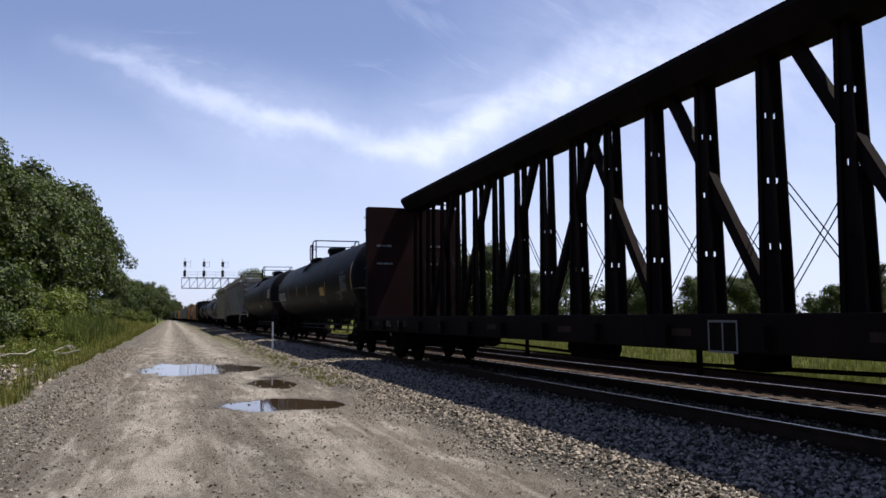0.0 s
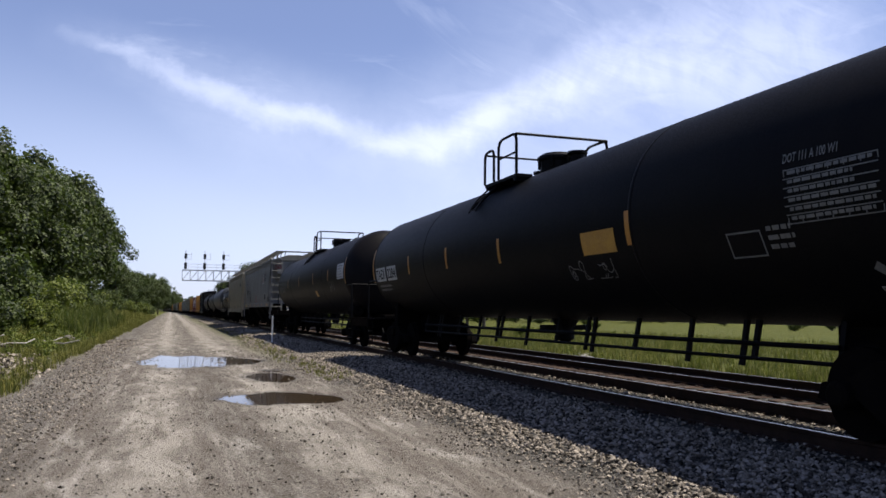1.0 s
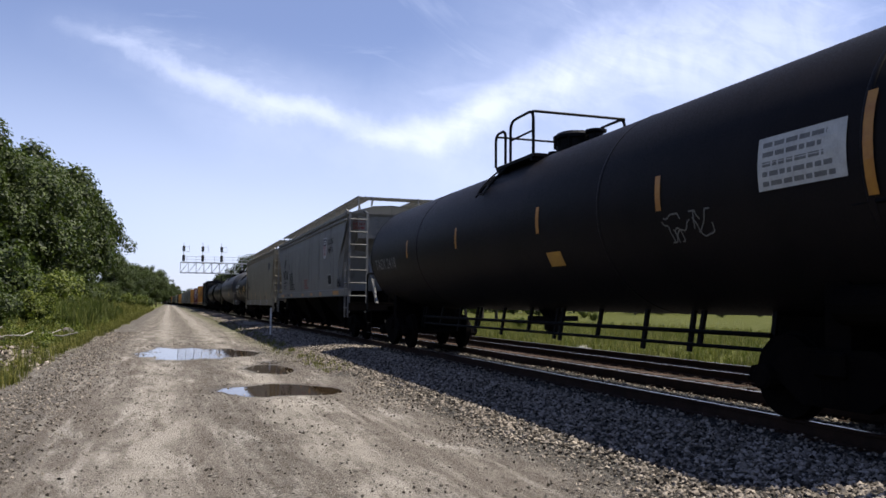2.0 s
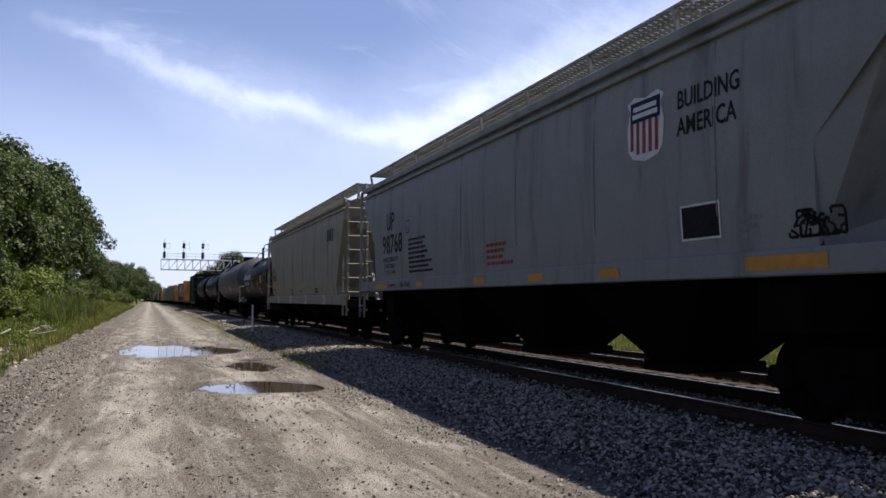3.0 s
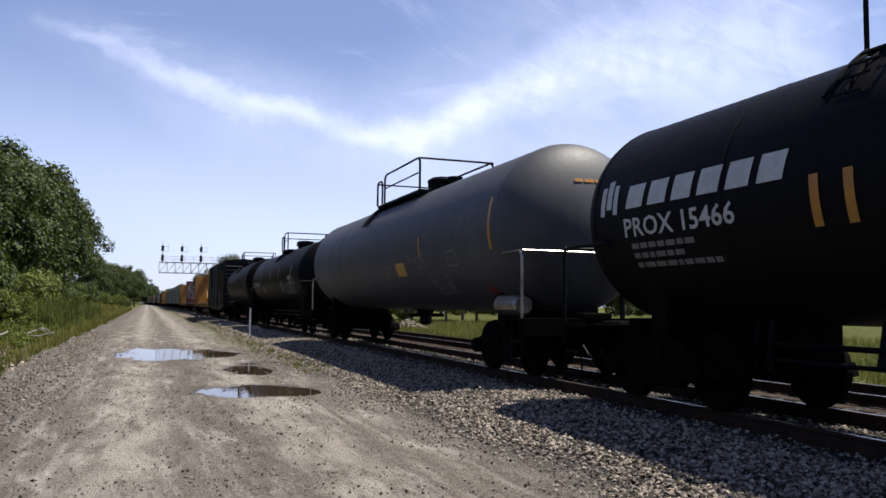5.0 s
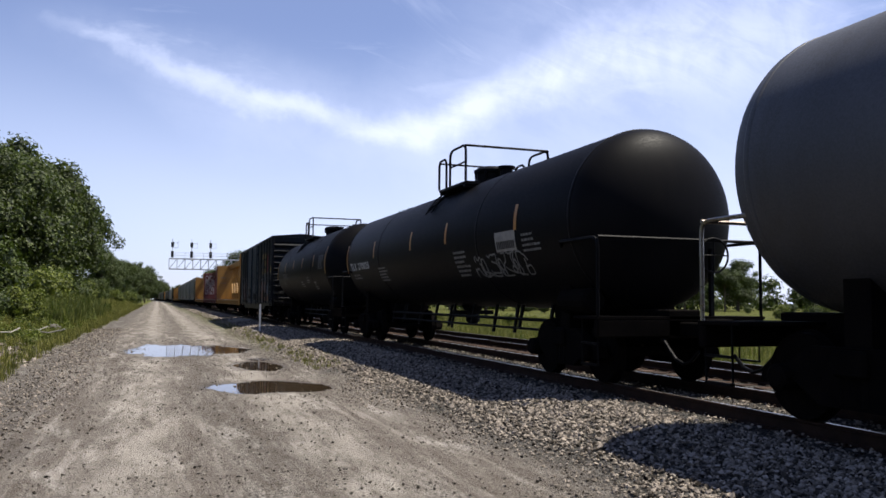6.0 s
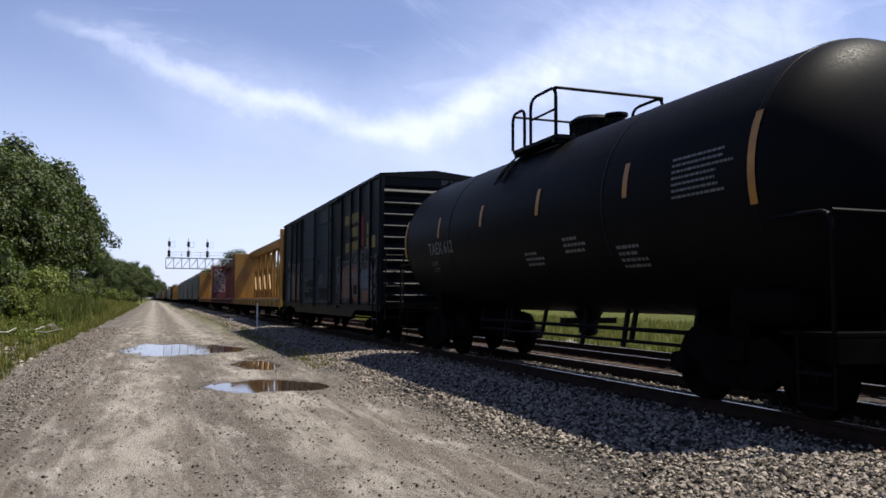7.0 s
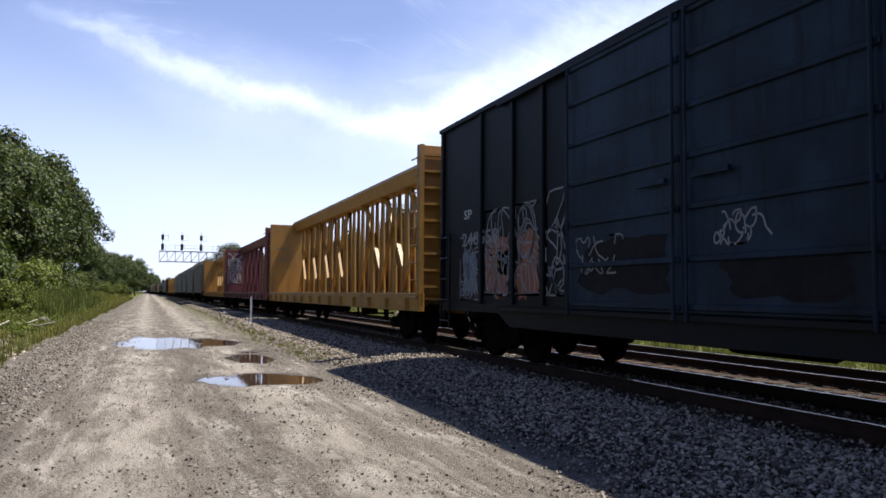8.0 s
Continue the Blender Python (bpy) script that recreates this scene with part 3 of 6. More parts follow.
def scatter(name, places, mat, label, seed, sink=0.3):
    """Many small stones in one mesh. places: x, y, z, size."""
    rng = np.random.RandomState(seed)
    p = np.array(places)
    n = len(p)
    base, tri = np.array(STONE), np.array(STONE_F)
    a = rng.uniform(0, math.tau, n)
    shape = base[None] * rng.uniform(0.6, 1.25, (n, 7, 1)) * rng.uniform(0.7, 1.2, (n, 1, 3)) * np.array([1, 1, 0.72])
    c, s = np.cos(a)[:, None], np.sin(a)[:, None]
    tilt = rng.uniform(-0.7, 0.7, n)[:, None]
    x, y, z = shape[..., 0], shape[..., 1], shape[..., 2]
    x, z = x * np.cos(tilt) - z * np.sin(tilt), x * np.sin(tilt) + z * np.cos(tilt)
    out = np.stack([x * c - y * s, x * s + y * c, z], -1) * (p[:, 3] * 0.5)[:, None, None]
    out += p[:, None, :3] + np.array([0, 0, 0.5 - sink])[None, None] * p[:, 3][:, None, None]
    verts = out.reshape(-1, 3)
    faces = (tri[None] + 7 * np.arange(n)[:, None, None]).reshape(-1, 3)
    me = bpy.data.meshes.new(name)
    me.vertices.add(len(verts))
    me.vertices.foreach_set("co", verts.astype(np.float32).ravel())
    me.loops.add(faces.size)
    me.loops.foreach_set("vertex_index", faces.astype(np.int32).ravel())
    me.polygons.add(len(faces))
    me.polygons.foreach_set("loop_start", np.arange(0, faces.size, 3, dtype=np.int32))
    me.polygons.foreach_set("use_smooth", np.zeros(len(faces), dtype=bool))
    me.update(calc_edges=True)
    me.materials.append(mat)
    return tagged(new(name, me), label, "gravel", kind="stuff")


def build_stones():
    rng = random.Random(4)
    bed = []
    for _ in range(125000):
        y = 3.0 + 40 * rng.random() ** 1.8
        x = rng.uniform(2.8, 9.4)
        if x > 6.0 and rng.random() < 0.55:
            continue
        edge = max(0.0, min(1.0, (x - 3.15 - 0.5 * noise.noise((x * 0.5, y * 0.5, 2))) / 0.9))
        if rng.random() > edge ** 1.3:
            continue
        if abs(x - 7.3) < 1.25 and rng.random() < 0.5:
            continue
        bed.append((x, y, ground_z(x, y), (0.024 + 0.045 * rng.random() ** 1.6) * (0.55 + 0.45 * edge) * (1 + y * 0.014)))
    scatter("ballast", bed, M_BALLAST, "pale crushed limestone ballast beside the rails", 1)
    far = []
    for _ in range(9000):
        y = rng.uniform(38, 120)
        x = rng.uniform(3.8, 6.0)
        far.append((x + bend(y), y, ground_z(x, y), rng.uniform(0.08, 0.16)))
    scatter("ballast", far, M_BALLAST, "pale crushed limestone ballast farther along the track", 5)
    loose, clods = [], []
    for _ in range(42000):
        y = 3.5 + 30 * rng.random() ** 1.7
        x = rng.uniform(-2.4, 3.6)
        if noise.noise((x * 0.8, y * 0.35, 6)) + rng.uniform(-0.35, 0.35) < 0.0:
            continue
        size = 0.008 + 0.036 * rng.random() ** 7
        loose.append((x, y, ground_z(x, y), size * (1 + 0.02 * y)))
    for _ in range(420):
        y = 4.2 + 16 * rng.random() ** 1.3
        x = rng.uniform(-2.0, 3.4)
        clods.append((x, y, ground_z(x, y), 0.016 + 0.036 * rng.random() ** 2))
    scatter("road_stones", clods, M_CLOD, "larger dark stones lying on the dirt road", 8)
    scatter("road_stones", loose, M_PEBBLE, "small dark loose stones on the dirt road", 2)
    verge = []
    for _ in range(6500):
        y = 6 + 40 * rng.random() ** 1.5
        x = -2.0 + rng.gauss(0, 0.42) - (0.3 if y > 25 else 0)
        verge.append((x, y, ground_z(x, y), rng.uniform(0.018, 0.05) * (1 + y * 0.012)))
    for _ in range(2500):
        x, y = rng.gauss(-4.7, 0.8), rng.gauss(22.5, 2.4)
        rise = 0.35 * math.exp(-((x + 4.9) / 0.8) ** 2 - ((y - 22.5) / 2.2) ** 2)
        verge.append((x, y, ground_z(x, y) + rise * rng.random(), 0.04 + 0.17 * rng.random() ** 3))
    scatter("verge_gravel", verge, M_BALLAST, "grey gravel along the edge of the road", 3)


def build_track(name, x, top, label):
    """Two rails on wooden ties; the nearer ties are pieces of their own."""
    ys = ladder_of([(-300, 60), (-20, 20), (120, 10), (700, 40), (1500, 0)])
    track = thing(name, Matrix.Identity(4), label, "railway track", "railway tracks")
    tagged(track, kind="structure")
    shape = [(-0.07, -0.172), (0.07, -0.172), (0.07, -0.158), (0.012, -0.14), (0.012, -0.045), (0.036, -0.034), (0.036, -0.004), (0.028, 0.0),
             (-0.028, 0.0), (-0.036, -0.004), (-0.036, -0.034), (-0.012, -0.045), (-0.012, -0.14), (-0.07, -0.158)]
    for side in (-0.753, 0.753):
        verts, faces, n = [], [], len(shape)
        for y in ys:
            verts += [(x + side + dx + bend(y), y, top + dz) for dx, dz in shape]
        for j in range(len(ys) - 1):
            faces += [(j * n + i, j * n + (i + 1) % n, (j + 1) * n + (i + 1) % n, (j + 1) * n + i) for i in range(n)]
        part("rail", raw_mesh("rail", verts, faces, M_RUST), M_RUST, track)
        verts, faces = [], []
        for y in ys:
            verts += [(x + side - 0.025 + bend(y), y, top + 0.0015), (x + side + 0.025 + bend(y), y, top + 0.0015)]
        faces = [(2 * j, 2 * j + 1, 2 * j + 3, 2 * j + 2) for j in range(len(ys) - 1)]
        part("running_surface", raw_mesh("running_surface", verts, faces, M_STEEL), M_STEEL, track, "polished top of the rail")
    bm = box(bmesh.new(), -1.3, 1.3, -0.115, 0.115, -0.19, 0.0, 0.012)
    tie = mesh_of(bm, "tie", M_TIE)
    bm = bmesh.new()
    for side in (-0.753, 0.753):
        box(bm, side - 0.18, side + 0.18, -0.09, 0.09, 0.0, 0.014)
        for dx in (-0.10, 0.10):
            for dy in (-0.05, 0.05):
                box(bm, side + dx - 0.014, side + dx + 0.014, dy - 0.014, dy + 0.014, 0.014, 0.045)
    plate = mesh_of(bm, "tie_plate", M_RUST)
    rng = random.Random(int(x * 10))
    for i in range(130):
        y = 0.5 + i * 0.52
        t = part("tie", tie, M_TIE, track, at=pose(x + rng.uniform(-0.05, 0.05), y + rng.uniform(-0.03, 0.03), top - 0.185, 0, 0, rng.uniform(-1, 1)))
        if i < 90:
            part("tie_plate", plate, M_RUST, t)
    bm = bmesh.new()
    for i in range(400):
        y = 68.3 + i * 0.52
        box(bm, x - 1.3 + bend(y), x + 1.3 + bend(y), y - 0.115, y + 0.115, top - 0.36, top - 0.185)
    far = part("distant_ties", bm, M_TIE, track)
    tagged(far, kind="stuff")


def build_signals():
    """A cantilever signal bridge over the line."""
    y0 = 150.0
    x0, x1, lo, hi = 1.75, 15.2, 6.9, 8.75
    b = thing("signal_bridge", pose(0, y0, 0), "silver steel cantilever signal bridge with three signals over the tracks", "signal bridge")
    bm = bmesh.new()
    for dy in (-0.6, 0.6):
        bar(bm, (x0, dy, lo), (x1, dy, lo), 0.16, 0.16)
        bar(bm, (x0, dy, hi), (x1, dy, hi), 0.16, 0.16)
        n = 10
        step = (x1 - x0) / n
        for i in range(n + 1):
            bar(bm, (x0 + i * step, dy, lo), (x0 + i * step, dy, hi), 0.09, 0.09)
            if i < n:
                bar(bm, (x0 + i * step, dy, lo), (x0 + (i + 1) * step, dy, hi), 0.09, 0.09)
    for i in range(11):
        bar(bm, (x0 + i * 1.345, -0.6, lo), (x0 + i * 1.345, 0.6, lo), 0.07, 0.07)
        bar(bm, (x0 + i * 1.345, -0.6, hi), (x0 + i * 1.345, 0.6, hi), 0.07, 0.07)
    part("truss", bm, M_SILVER, b)
    bm = bmesh.new()
    for z in (hi + 0.55, hi + 1.05):
        bar(bm, (x0 + 1.0, -0.6, z), (x1, -0.6, z), 0.05, 0.05)
    for i in range(8):
        bar(bm, (x0 + 1.0 + i * 1.6, -0.6, hi), (x0 + 1.0 + i * 1.6, -0.6, hi + 1.05), 0.05, 0.05)
    part("handrail", bm, M_SILVER, b)
    bm = bmesh.new()
    for dx, dy in ((-0.5, -0.6), (0.5, -0.6), (-0.5, 0.6), (0.5, 0.6)):
        bar(bm, (x1 - 0.5 + dx, dy, -0.5), (x1 - 0.5 + dx, dy, hi), 0.18, 0.18)
    for i in range(5):
        z = 0.3 + i * 1.6
        bar(bm, (x1 - 1.0, -0.6, z), (x1, -0.6, z + 1.6), 0.09, 0.09)
    part("mast", bm, M_SILVER, b)
    for sx in (2.25, 5.5, 8.75):
        bm = bmesh.new()
        rod(bm, (sx, -0.75, hi - 0.3), (sx, -0.75, hi + 3.5), 0.06)
        box(bm, sx, sx + 1.0, -0.8, -0.7, hi + 1.9, hi + 1.96)
        rod(bm, (sx + 0.95, -0.75, hi + 1.9), (sx + 0.95, -0.75, hi + 3.1), 0.025)
        box(bm, sx, sx + 0.9, -0.8, -0.7, hi + 2.75, hi + 2.8)
        sm = part("signal_mast", bm, M_SILVER, b)
        for z, h in ((hi + 0.75, 1.15), (hi + 2.45, 0.95)):
            bm = bmesh.new()
            box(bm, sx - 0.24, sx + 0.24, -1.0, -0.86, z - h / 2, z + h / 2, 0.08)
            for k in range(3 if h > 1 else 2):
                zz = z + (k - 0.9) * 0.33
                lathe(bm, [(-1.28, 0.13), (-1.0, 0.13)], "y", 10, (sx, 0, zz))
            part("signal_head", bm, M_SIGNAL, sm, "black signal head with hooded lamps")


# ---- plants ----
def leaf_quads(verts, faces, c, way, size, rng):
    """One small bent leaf clump: two triangles round c."""
    side = way.cross(Vector((rng.uniform(-1, 1), rng.uniform(-1, 1), rng.uniform(-1, 1))))
    if side.length < 1e-3:
        return
    side.normalize()
    up = side.cross(way).normalized()
    n = len(verts)
    a, b = size * rng.uniform(0.6, 1.1), size * rng.uniform(0.4, 0.8)
    verts += [c - up * a, c + side * b + way * size * 0.15, c + up * a, c - side * b + way * size * 0.15]
    faces.append((n, n + 1, n + 2, n + 3))


def crown_mesh(name, clumps, leaves, leaf, mat, rng, inner=0.5):
    verts, faces = [], []
    for c, r in clumps:
        for _ in range(int(leaves * r * r)):
            d = Vector((rng.gauss(0, 1), rng.gauss(0, 1), rng.gauss(0, 0.8)))
            d.normalize()
            p = c + d * r * rng.uniform(inner, 1.12)
            way = (d + Vector((rng.uniform(-0.7, 0.7), rng.uniform(-0.7, 0.7), rng.uniform(-0.3, 0.9)))).normalized()
            leaf_quads(verts, faces, p, way, leaf * rng.uniform(0.6, 1.3), rng)
    return raw_mesh(name, verts, faces, mat)


def make_tree(high, wide, mat, seed, leaves=150, leaf=0.20):
    """A tapered trunk with limbs and a crown of leaf clumps of uneven outline."""
    rng = random.Random(seed)
    t = thing("tree", Matrix.Identity(4), "broad leafy green deciduous tree on the wooded bank", "tree", "trees beside the line")
    bm, clumps = bmesh.new(), []
    lean = Vector((rng.uniform(-0.3, 0.3), rng.uniform(-0.3, 0.3), 0))
    r0 = 0.018 * high + 0.05
    spine = [Vector((0, 0, -0.4)), Vector((0, 0, high * 0.25)) + lean * 0.5, Vector((0, 0, high * 0.55)) + lean, Vector((0, 0, high * 0.85)) + lean * 1.5]
    for i in range(3):
        rod(bm, spine[i], spine[i + 1], r0 * (1 - 0.27 * i), 9, r0 * (1 - 0.27 * (i + 1)))
    for i in range(13):
        h = rng.uniform(0.20, 0.80) * high
        a = i * 2.4 + rng.uniform(-0.4, 0.4)
        spread = wide * 0.5 * (1 - ((h / high - 0.42) / 0.62) ** 2) * rng.uniform(0.55, 1.0)
        foot = Vector((0, 0, h)) + lean
        tip = foot + Vector((math.cos(a) * spread, math.sin(a) * spread, rng.uniform(0.5, 2.0)))
        rod(bm, foot, tip, r0 * 0.35, 6, r0 * 0.10)
        clumps.append((tip, wide * rng.uniform(0.16, 0.25)))
        clumps.append((foot.lerp(tip, 0.6) + Vector((0, 0, 0.7)), wide * rng.uniform(0.14, 0.22)))
        for _ in range(2):
            off = Vector((rng.gauss(0, 1), rng.gauss(0, 1), rng.gauss(0.2, 0.8))) * wide * 0.14
            clumps.append((tip + off, wide * rng.uniform(0.08, 0.15)))
    for _ in range(5):
        clumps.append((spine[3] + Vector((rng.uniform(-1, 1) * wide * 0.18, rng.uniform(-1, 1) * wide * 0.18, rng.uniform(-0.06, 0.10) * high)), wide * rng.uniform(0.11, 0.19)))
    part("trunk", bm, M_BARK, t)
    part("crown", crown_mesh("crown", clumps, leaves, leaf, mat, rng), mat, t)
    return t


def make_bush(wide, high, mat, seed, leaf=0.12, leaves=420):
    rng = random.Random(seed)
    t = thing("bush", Matrix.Identity(4), "dense green roadside bush on the grassy bank", "bush", "bushes on the bank")
    bm, clumps = bmesh.new(), []
    for i in range(9):
        a, d = i * 2.4, rng.uniform(0.1, 0.42) * wide
        tip = Vector((math.cos(a) * d, math.sin(a) * d, rng.uniform(0.35, 0.85) * high))
        rod(bm, (0, 0, -0.1), tip, 0.03, 5, 0.01)
        clumps.append((tip, wide * rng.uniform(0.16, 0.28)))
        clumps.append((tip * 0.6, wide * rng.uniform(0.15, 0.25)))
    part("stem", bm, M_BARK, t)
    part("foliage", crown_mesh("foliage", clumps, leaves, leaf, mat, rng, 0.35), mat, t)
    return t


def blades(name, places, mat, label, seed, category="grass"):
    """Grass: each place (x, y, z, height) is a small tuft of bent blades."""
    rng = random.Random(seed)
    verts, faces = [], []
    for x, y, z, h in places:
        for _ in range(9):
            a = rng.uniform(0, math.tau)
            w = h * rng.uniform(0.010, 0.022) + 0.004
            bx, by = x + rng.gauss(0, 0.12 * h + 0.02), y + rng.gauss(0, 0.12 * h + 0.02)
            dx, dy, lean = math.cos(a), math.sin(a), h * rng.uniform(0.1, 0.45)
            hh = h * rng.uniform(0.6, 1.1)
            n = len(verts)
            verts += [(bx - dy * w, by + dx * w, z - 0.03), (bx + dy * w, by - dx * w, z - 0.03),
                      (bx + dx * lean * 0.4 + dy * w * 0.7, by + dy * lean * 0.4 - dx * w * 0.7, z + hh * 0.6),
                      (bx + dx * lean * 0.4 - dy * w * 0.7, by + dy * lean * 0.4 + dx * w * 0.7, z + hh * 0.6),
                      (bx + dx * lean, by + dy * lean, z + hh)]
            faces += [(n, n + 1, n + 2, n + 3), (n + 3, n + 2, n + 4)]
    return tagged(new(name, raw_mesh(name, verts, faces, mat)), label, category, kind="stuff")


def build_plants():
    rng = random.Random(11)
    trees = [make_tree(13.5, 9.5, M_LEAF, 1), make_tree(12.0, 8.5, M_LEAF, 2), make_tree(14.5, 9.0, M_LEAF, 3), make_tree(10.5, 8.0, M_LEAF, 4)]
    used = set()

    def plant(kinds, i, x, y, scale=1.0, turn=None, sink=0.0):
        src = kinds[i % len(kinds)]
        m = pose(x, y, ground_z(x, y) - sink, 0, 0, rng.uniform(0, 360) if turn is None else turn) @ Matrix.Scale(scale, 4)
        if src.name in used:
            ob = copy_thing(src, m)
            ob.scale = (scale,) * 3
        else:
            used.add(src.name)
            src.matrix_basis = m

    # the wood on the bank, from near the road's bend of trees to the far end
    tall = (13.5, 12.0, 14.5, 10.5)
    row = [(-17.5, 64, 13), (-16.5, 70, 13), (-15, 77, 13.5), (-14.2, 84, 13), (-13.4, 91, 13.6), (-13.2, 99, 15), (-13.4, 107, 15.4), (-13.2, 116, 15.4), (-12.9, 124, 15.2),
           (-12.8, 132, 14.5), (-12.2, 137, 13.4), (-22, 66, 14), (-21, 75, 14.5), (-19, 84, 14.5), (-18, 95, 14.5), (-16.6, 106, 17.8), (-16.5, 120, 17), (-15.5, 134, 16),
           (-25, 58, 13), (-27, 70, 14), (-25, 85, 15), (-23, 100, 16)]
    for i, (x, y, high) in enumerate(row):
        plant(trees, i, x, y, high / (1.05 * tall[i % 4]))
    # a lower belt of trees farther along, close to the road
    belt = [(-9.8, 158, 9.0), (-10.2, 172, 9.0), (-9.8, 190, 9.2), (-9.6, 208, 9.6), (-11, 228, 10.4), (-8.8, 238, 10.6), (-7.4, 248, 10.8), (-9.0, 256, 11.8), (-6.0, 258, 10.4), (-5.0, 268, 11.2), (-4.0, 280, 12.2), (-6.8, 276, 12.0)]
    for i, (x, y, high) in enumerate(belt):
        plant(trees, i, x, y, high / (1.05 * tall[i % 4]))
    for i in range(14):
        y = 300 + i * 14
        plant(trees, i + 1, -12.5 + bend(y) + rng.uniform(-1.5, 0.5) + (i % 2) * -5, y, rng.uniform(0.58, 0.80))
    for i in range(40):
        plant(trees, i, -70 + i * 3.2, 640 + rng.uniform(-15, 15), rng.uniform(0.6, 0.85))
    for i in range(10):
        y = 430 + i * 26
        plant(trees, i, -9 + i * 2.6 + bend(y), y, 1.0)
    # beyond the tracks: a far line of trees over the field, taller ones near the line farther on
    for i in range(34):
        x = 26 + i * 6.2 + rng.uniform(-2, 2)
        plant(trees, i + 2, x, 150 - i * 1.6 + rng.uniform(-10, 10), rng.uniform(0.55, 0.85))
    for i, (x, y, s) in enumerate([(17.5, 176, 0.86), (21, 168, 0.8), (25, 78, 0.72), (27, 72, 0.66), (31, 74, 0.6), (30, 92, 0.85), (35, 88, 0.7), (24, 100, 0.9), (20, 250, 1.0), (19, 300, 1.0), (22, 350, 1.0)]):
        plant(trees, i, x, y, s)
    # a continuous low wood along the far side of the field
    wood, x = [], 17.0
    while x < 330:
        y = 168 - (x - 17) * 0.22 + rng.uniform(-6, 6)
        wood.append((Vector((x, y, rng.uniform(1.0, 2.4))), rng.uniform(2.2, 3.2)))
        wood.append((Vector((x + rng.uniform(-1, 1), y + 2, rng.uniform(3.2, 6.2))), rng.uniform(1.8, 3.0)))
        x += rng.uniform(1.5, 2.6)
    tagged(new("distant_wood", crown_mesh("distant_wood", wood, 34, 0.45, M_LEAF, rng, 0.2)), "low green wood beyond the field", "trees", kind="stuff")
    # brush in front of the wood
    bushes = [make_bush(3.2, 2.6, M_LEAF_B, 5), make_bush(2.6, 2.0, M_LEAF, 6), make_bush(3.6, 3.2, M_LEAF, 7), make_bush(2.2, 1.5, M_LEAF_B, 8)]
    for i in range(90):
        y = rng.uniform(26, 75)
        x = -5.6 - 0.012 * y - 6.5 * rng.random() ** 1.3
        plant(bushes[:2] + bushes[3:], i, x, y, rng.uniform(0.30, 0.75), sink=0.08)
    for i in range(130):
        y = rng.uniform(34, 150)
        x = -6.2 - 0.02 * y - 9.0 * rng.random() ** 1.4 + (1.2 if y > 70 else 0)
        plant(bushes[1:3] if x < -9.5 else bushes, i, x, y, rng.uniform(0.65, 1.15), sink=0.1)
    for i in range(40):
        y = 150 + i * 7
        plant(bushes, i, -6.0 + bend(y) + rng.uniform(-2, 1), y, rng.uniform(0.8, 1.3))
    for i in range(30):
        plant(bushes, i, rng.uniform(24, 120), rng.uniform(45, 130), rng.uniform(0.5, 0.9))
    for x, y, s in ((-5.2, 24, 0.5), (-6.5, 22, 0.7), (-7.5, 27, 0.8), (-6.0, 31, 0.6), (-8.5, 33, 0.9), (-5.6, 40, 0.6), (-7.0, 19, 0.5)):
        plant(bushes, int(x * 3), x, y, s)
    low = []
    for i in range(260):
        y = 15 + 50 * rng.random() ** 1.2
        x = -3.3 - 2.6 * rng.random() - 0.01 * y
        r = rng.uniform(0.10, 0.30)
        if -6.0 < x < -3.3 and 18.5 < y < 26.5:
            continue
        low.append((Vector((x, y, ground_z(x, y) + r * 0.5)), r))
        low.append((Vector((x + rng.gauss(0, r), y + rng.gauss(0, r), ground_z(x, y) + r * rng.uniform(0.3, 1.6))), r * 0.7))
    for i in range(130):
        y = rng.uniform(40, 80)
        x, r = -4.9 - 2.0 * rng.random() - 0.012 * (y - 44), rng.uniform(0.15, 0.4)
        for lift in (0.5, 1.6, 2.6):
            low.append((Vector((x + rng.gauss(0, r * 0.5), y, ground_z(x, y) + r * lift)), r * (1.15 - 0.2 * lift)))
    tagged(new("leafy_weeds", crown_mesh("leafy_weeds", low, 900, 0.05, M_LEAF_B, rng, 0.2)), "low leafy green weeds along the verge", "weeds", kind="stuff")
    # grass of the verge, reeds and the field beyond
    tufts = []
    for _ in range(7000):
        y = 14 + 75 * rng.random() ** 1.5
        x = -2.9 - 6.5 * rng.random() ** 1.2 + 0.5 * noise.noise((0, y * 0.2, 4))
        if -5.9 < x < -3.4 and 19 < y < 26 and rng.random() < 0.90:
            continue
        tufts.append((x, y, ground_z(x, y), rng.uniform(0.10, 0.34)))
    for _ in range(3600):
        y = 70 + 110 * rng.random()
        x = -2.9 - 5.5 * rng.random() ** 1.4 + bend(y)
        tufts.append((x, y, ground_z(x, y), rng.uniform(0.3, 1.0) * (0.6 + 0.1 * (-x - 2.9))))
    blades("grass", tufts, M_GRASS, "long green and straw-coloured grass on the verge", 21)
    reeds = []
    for _ in range(4500):
        y = rng.uniform(44, 82)
        x = min(-4.3, -4.6 - 0.012 * (y - 44) + rng.gauss(-0.9, 0.75))
        if noise.noise((x * 0.5, y * 0.16, 8)) < -0.12:
            continue
        reeds.append((x, y, ground_z(x, y), rng.uniform(0.6, 1.2) + 0.7 * max(0.0, noise.noise((x * 0.3, y * 0.12, 1)) + 0.3)))
    blades("reeds", reeds, M_REED, "tall green reeds beside the road", 22, "reeds")
    field = []
    for _ in range(9000):
        y = 8 + 70 * rng.random() ** 1.4
        x = 14.6 + 22 * rng.random() ** 1.3
        field.append((x, y, ground_z(x, y), rng.uniform(0.12, 0.5)))
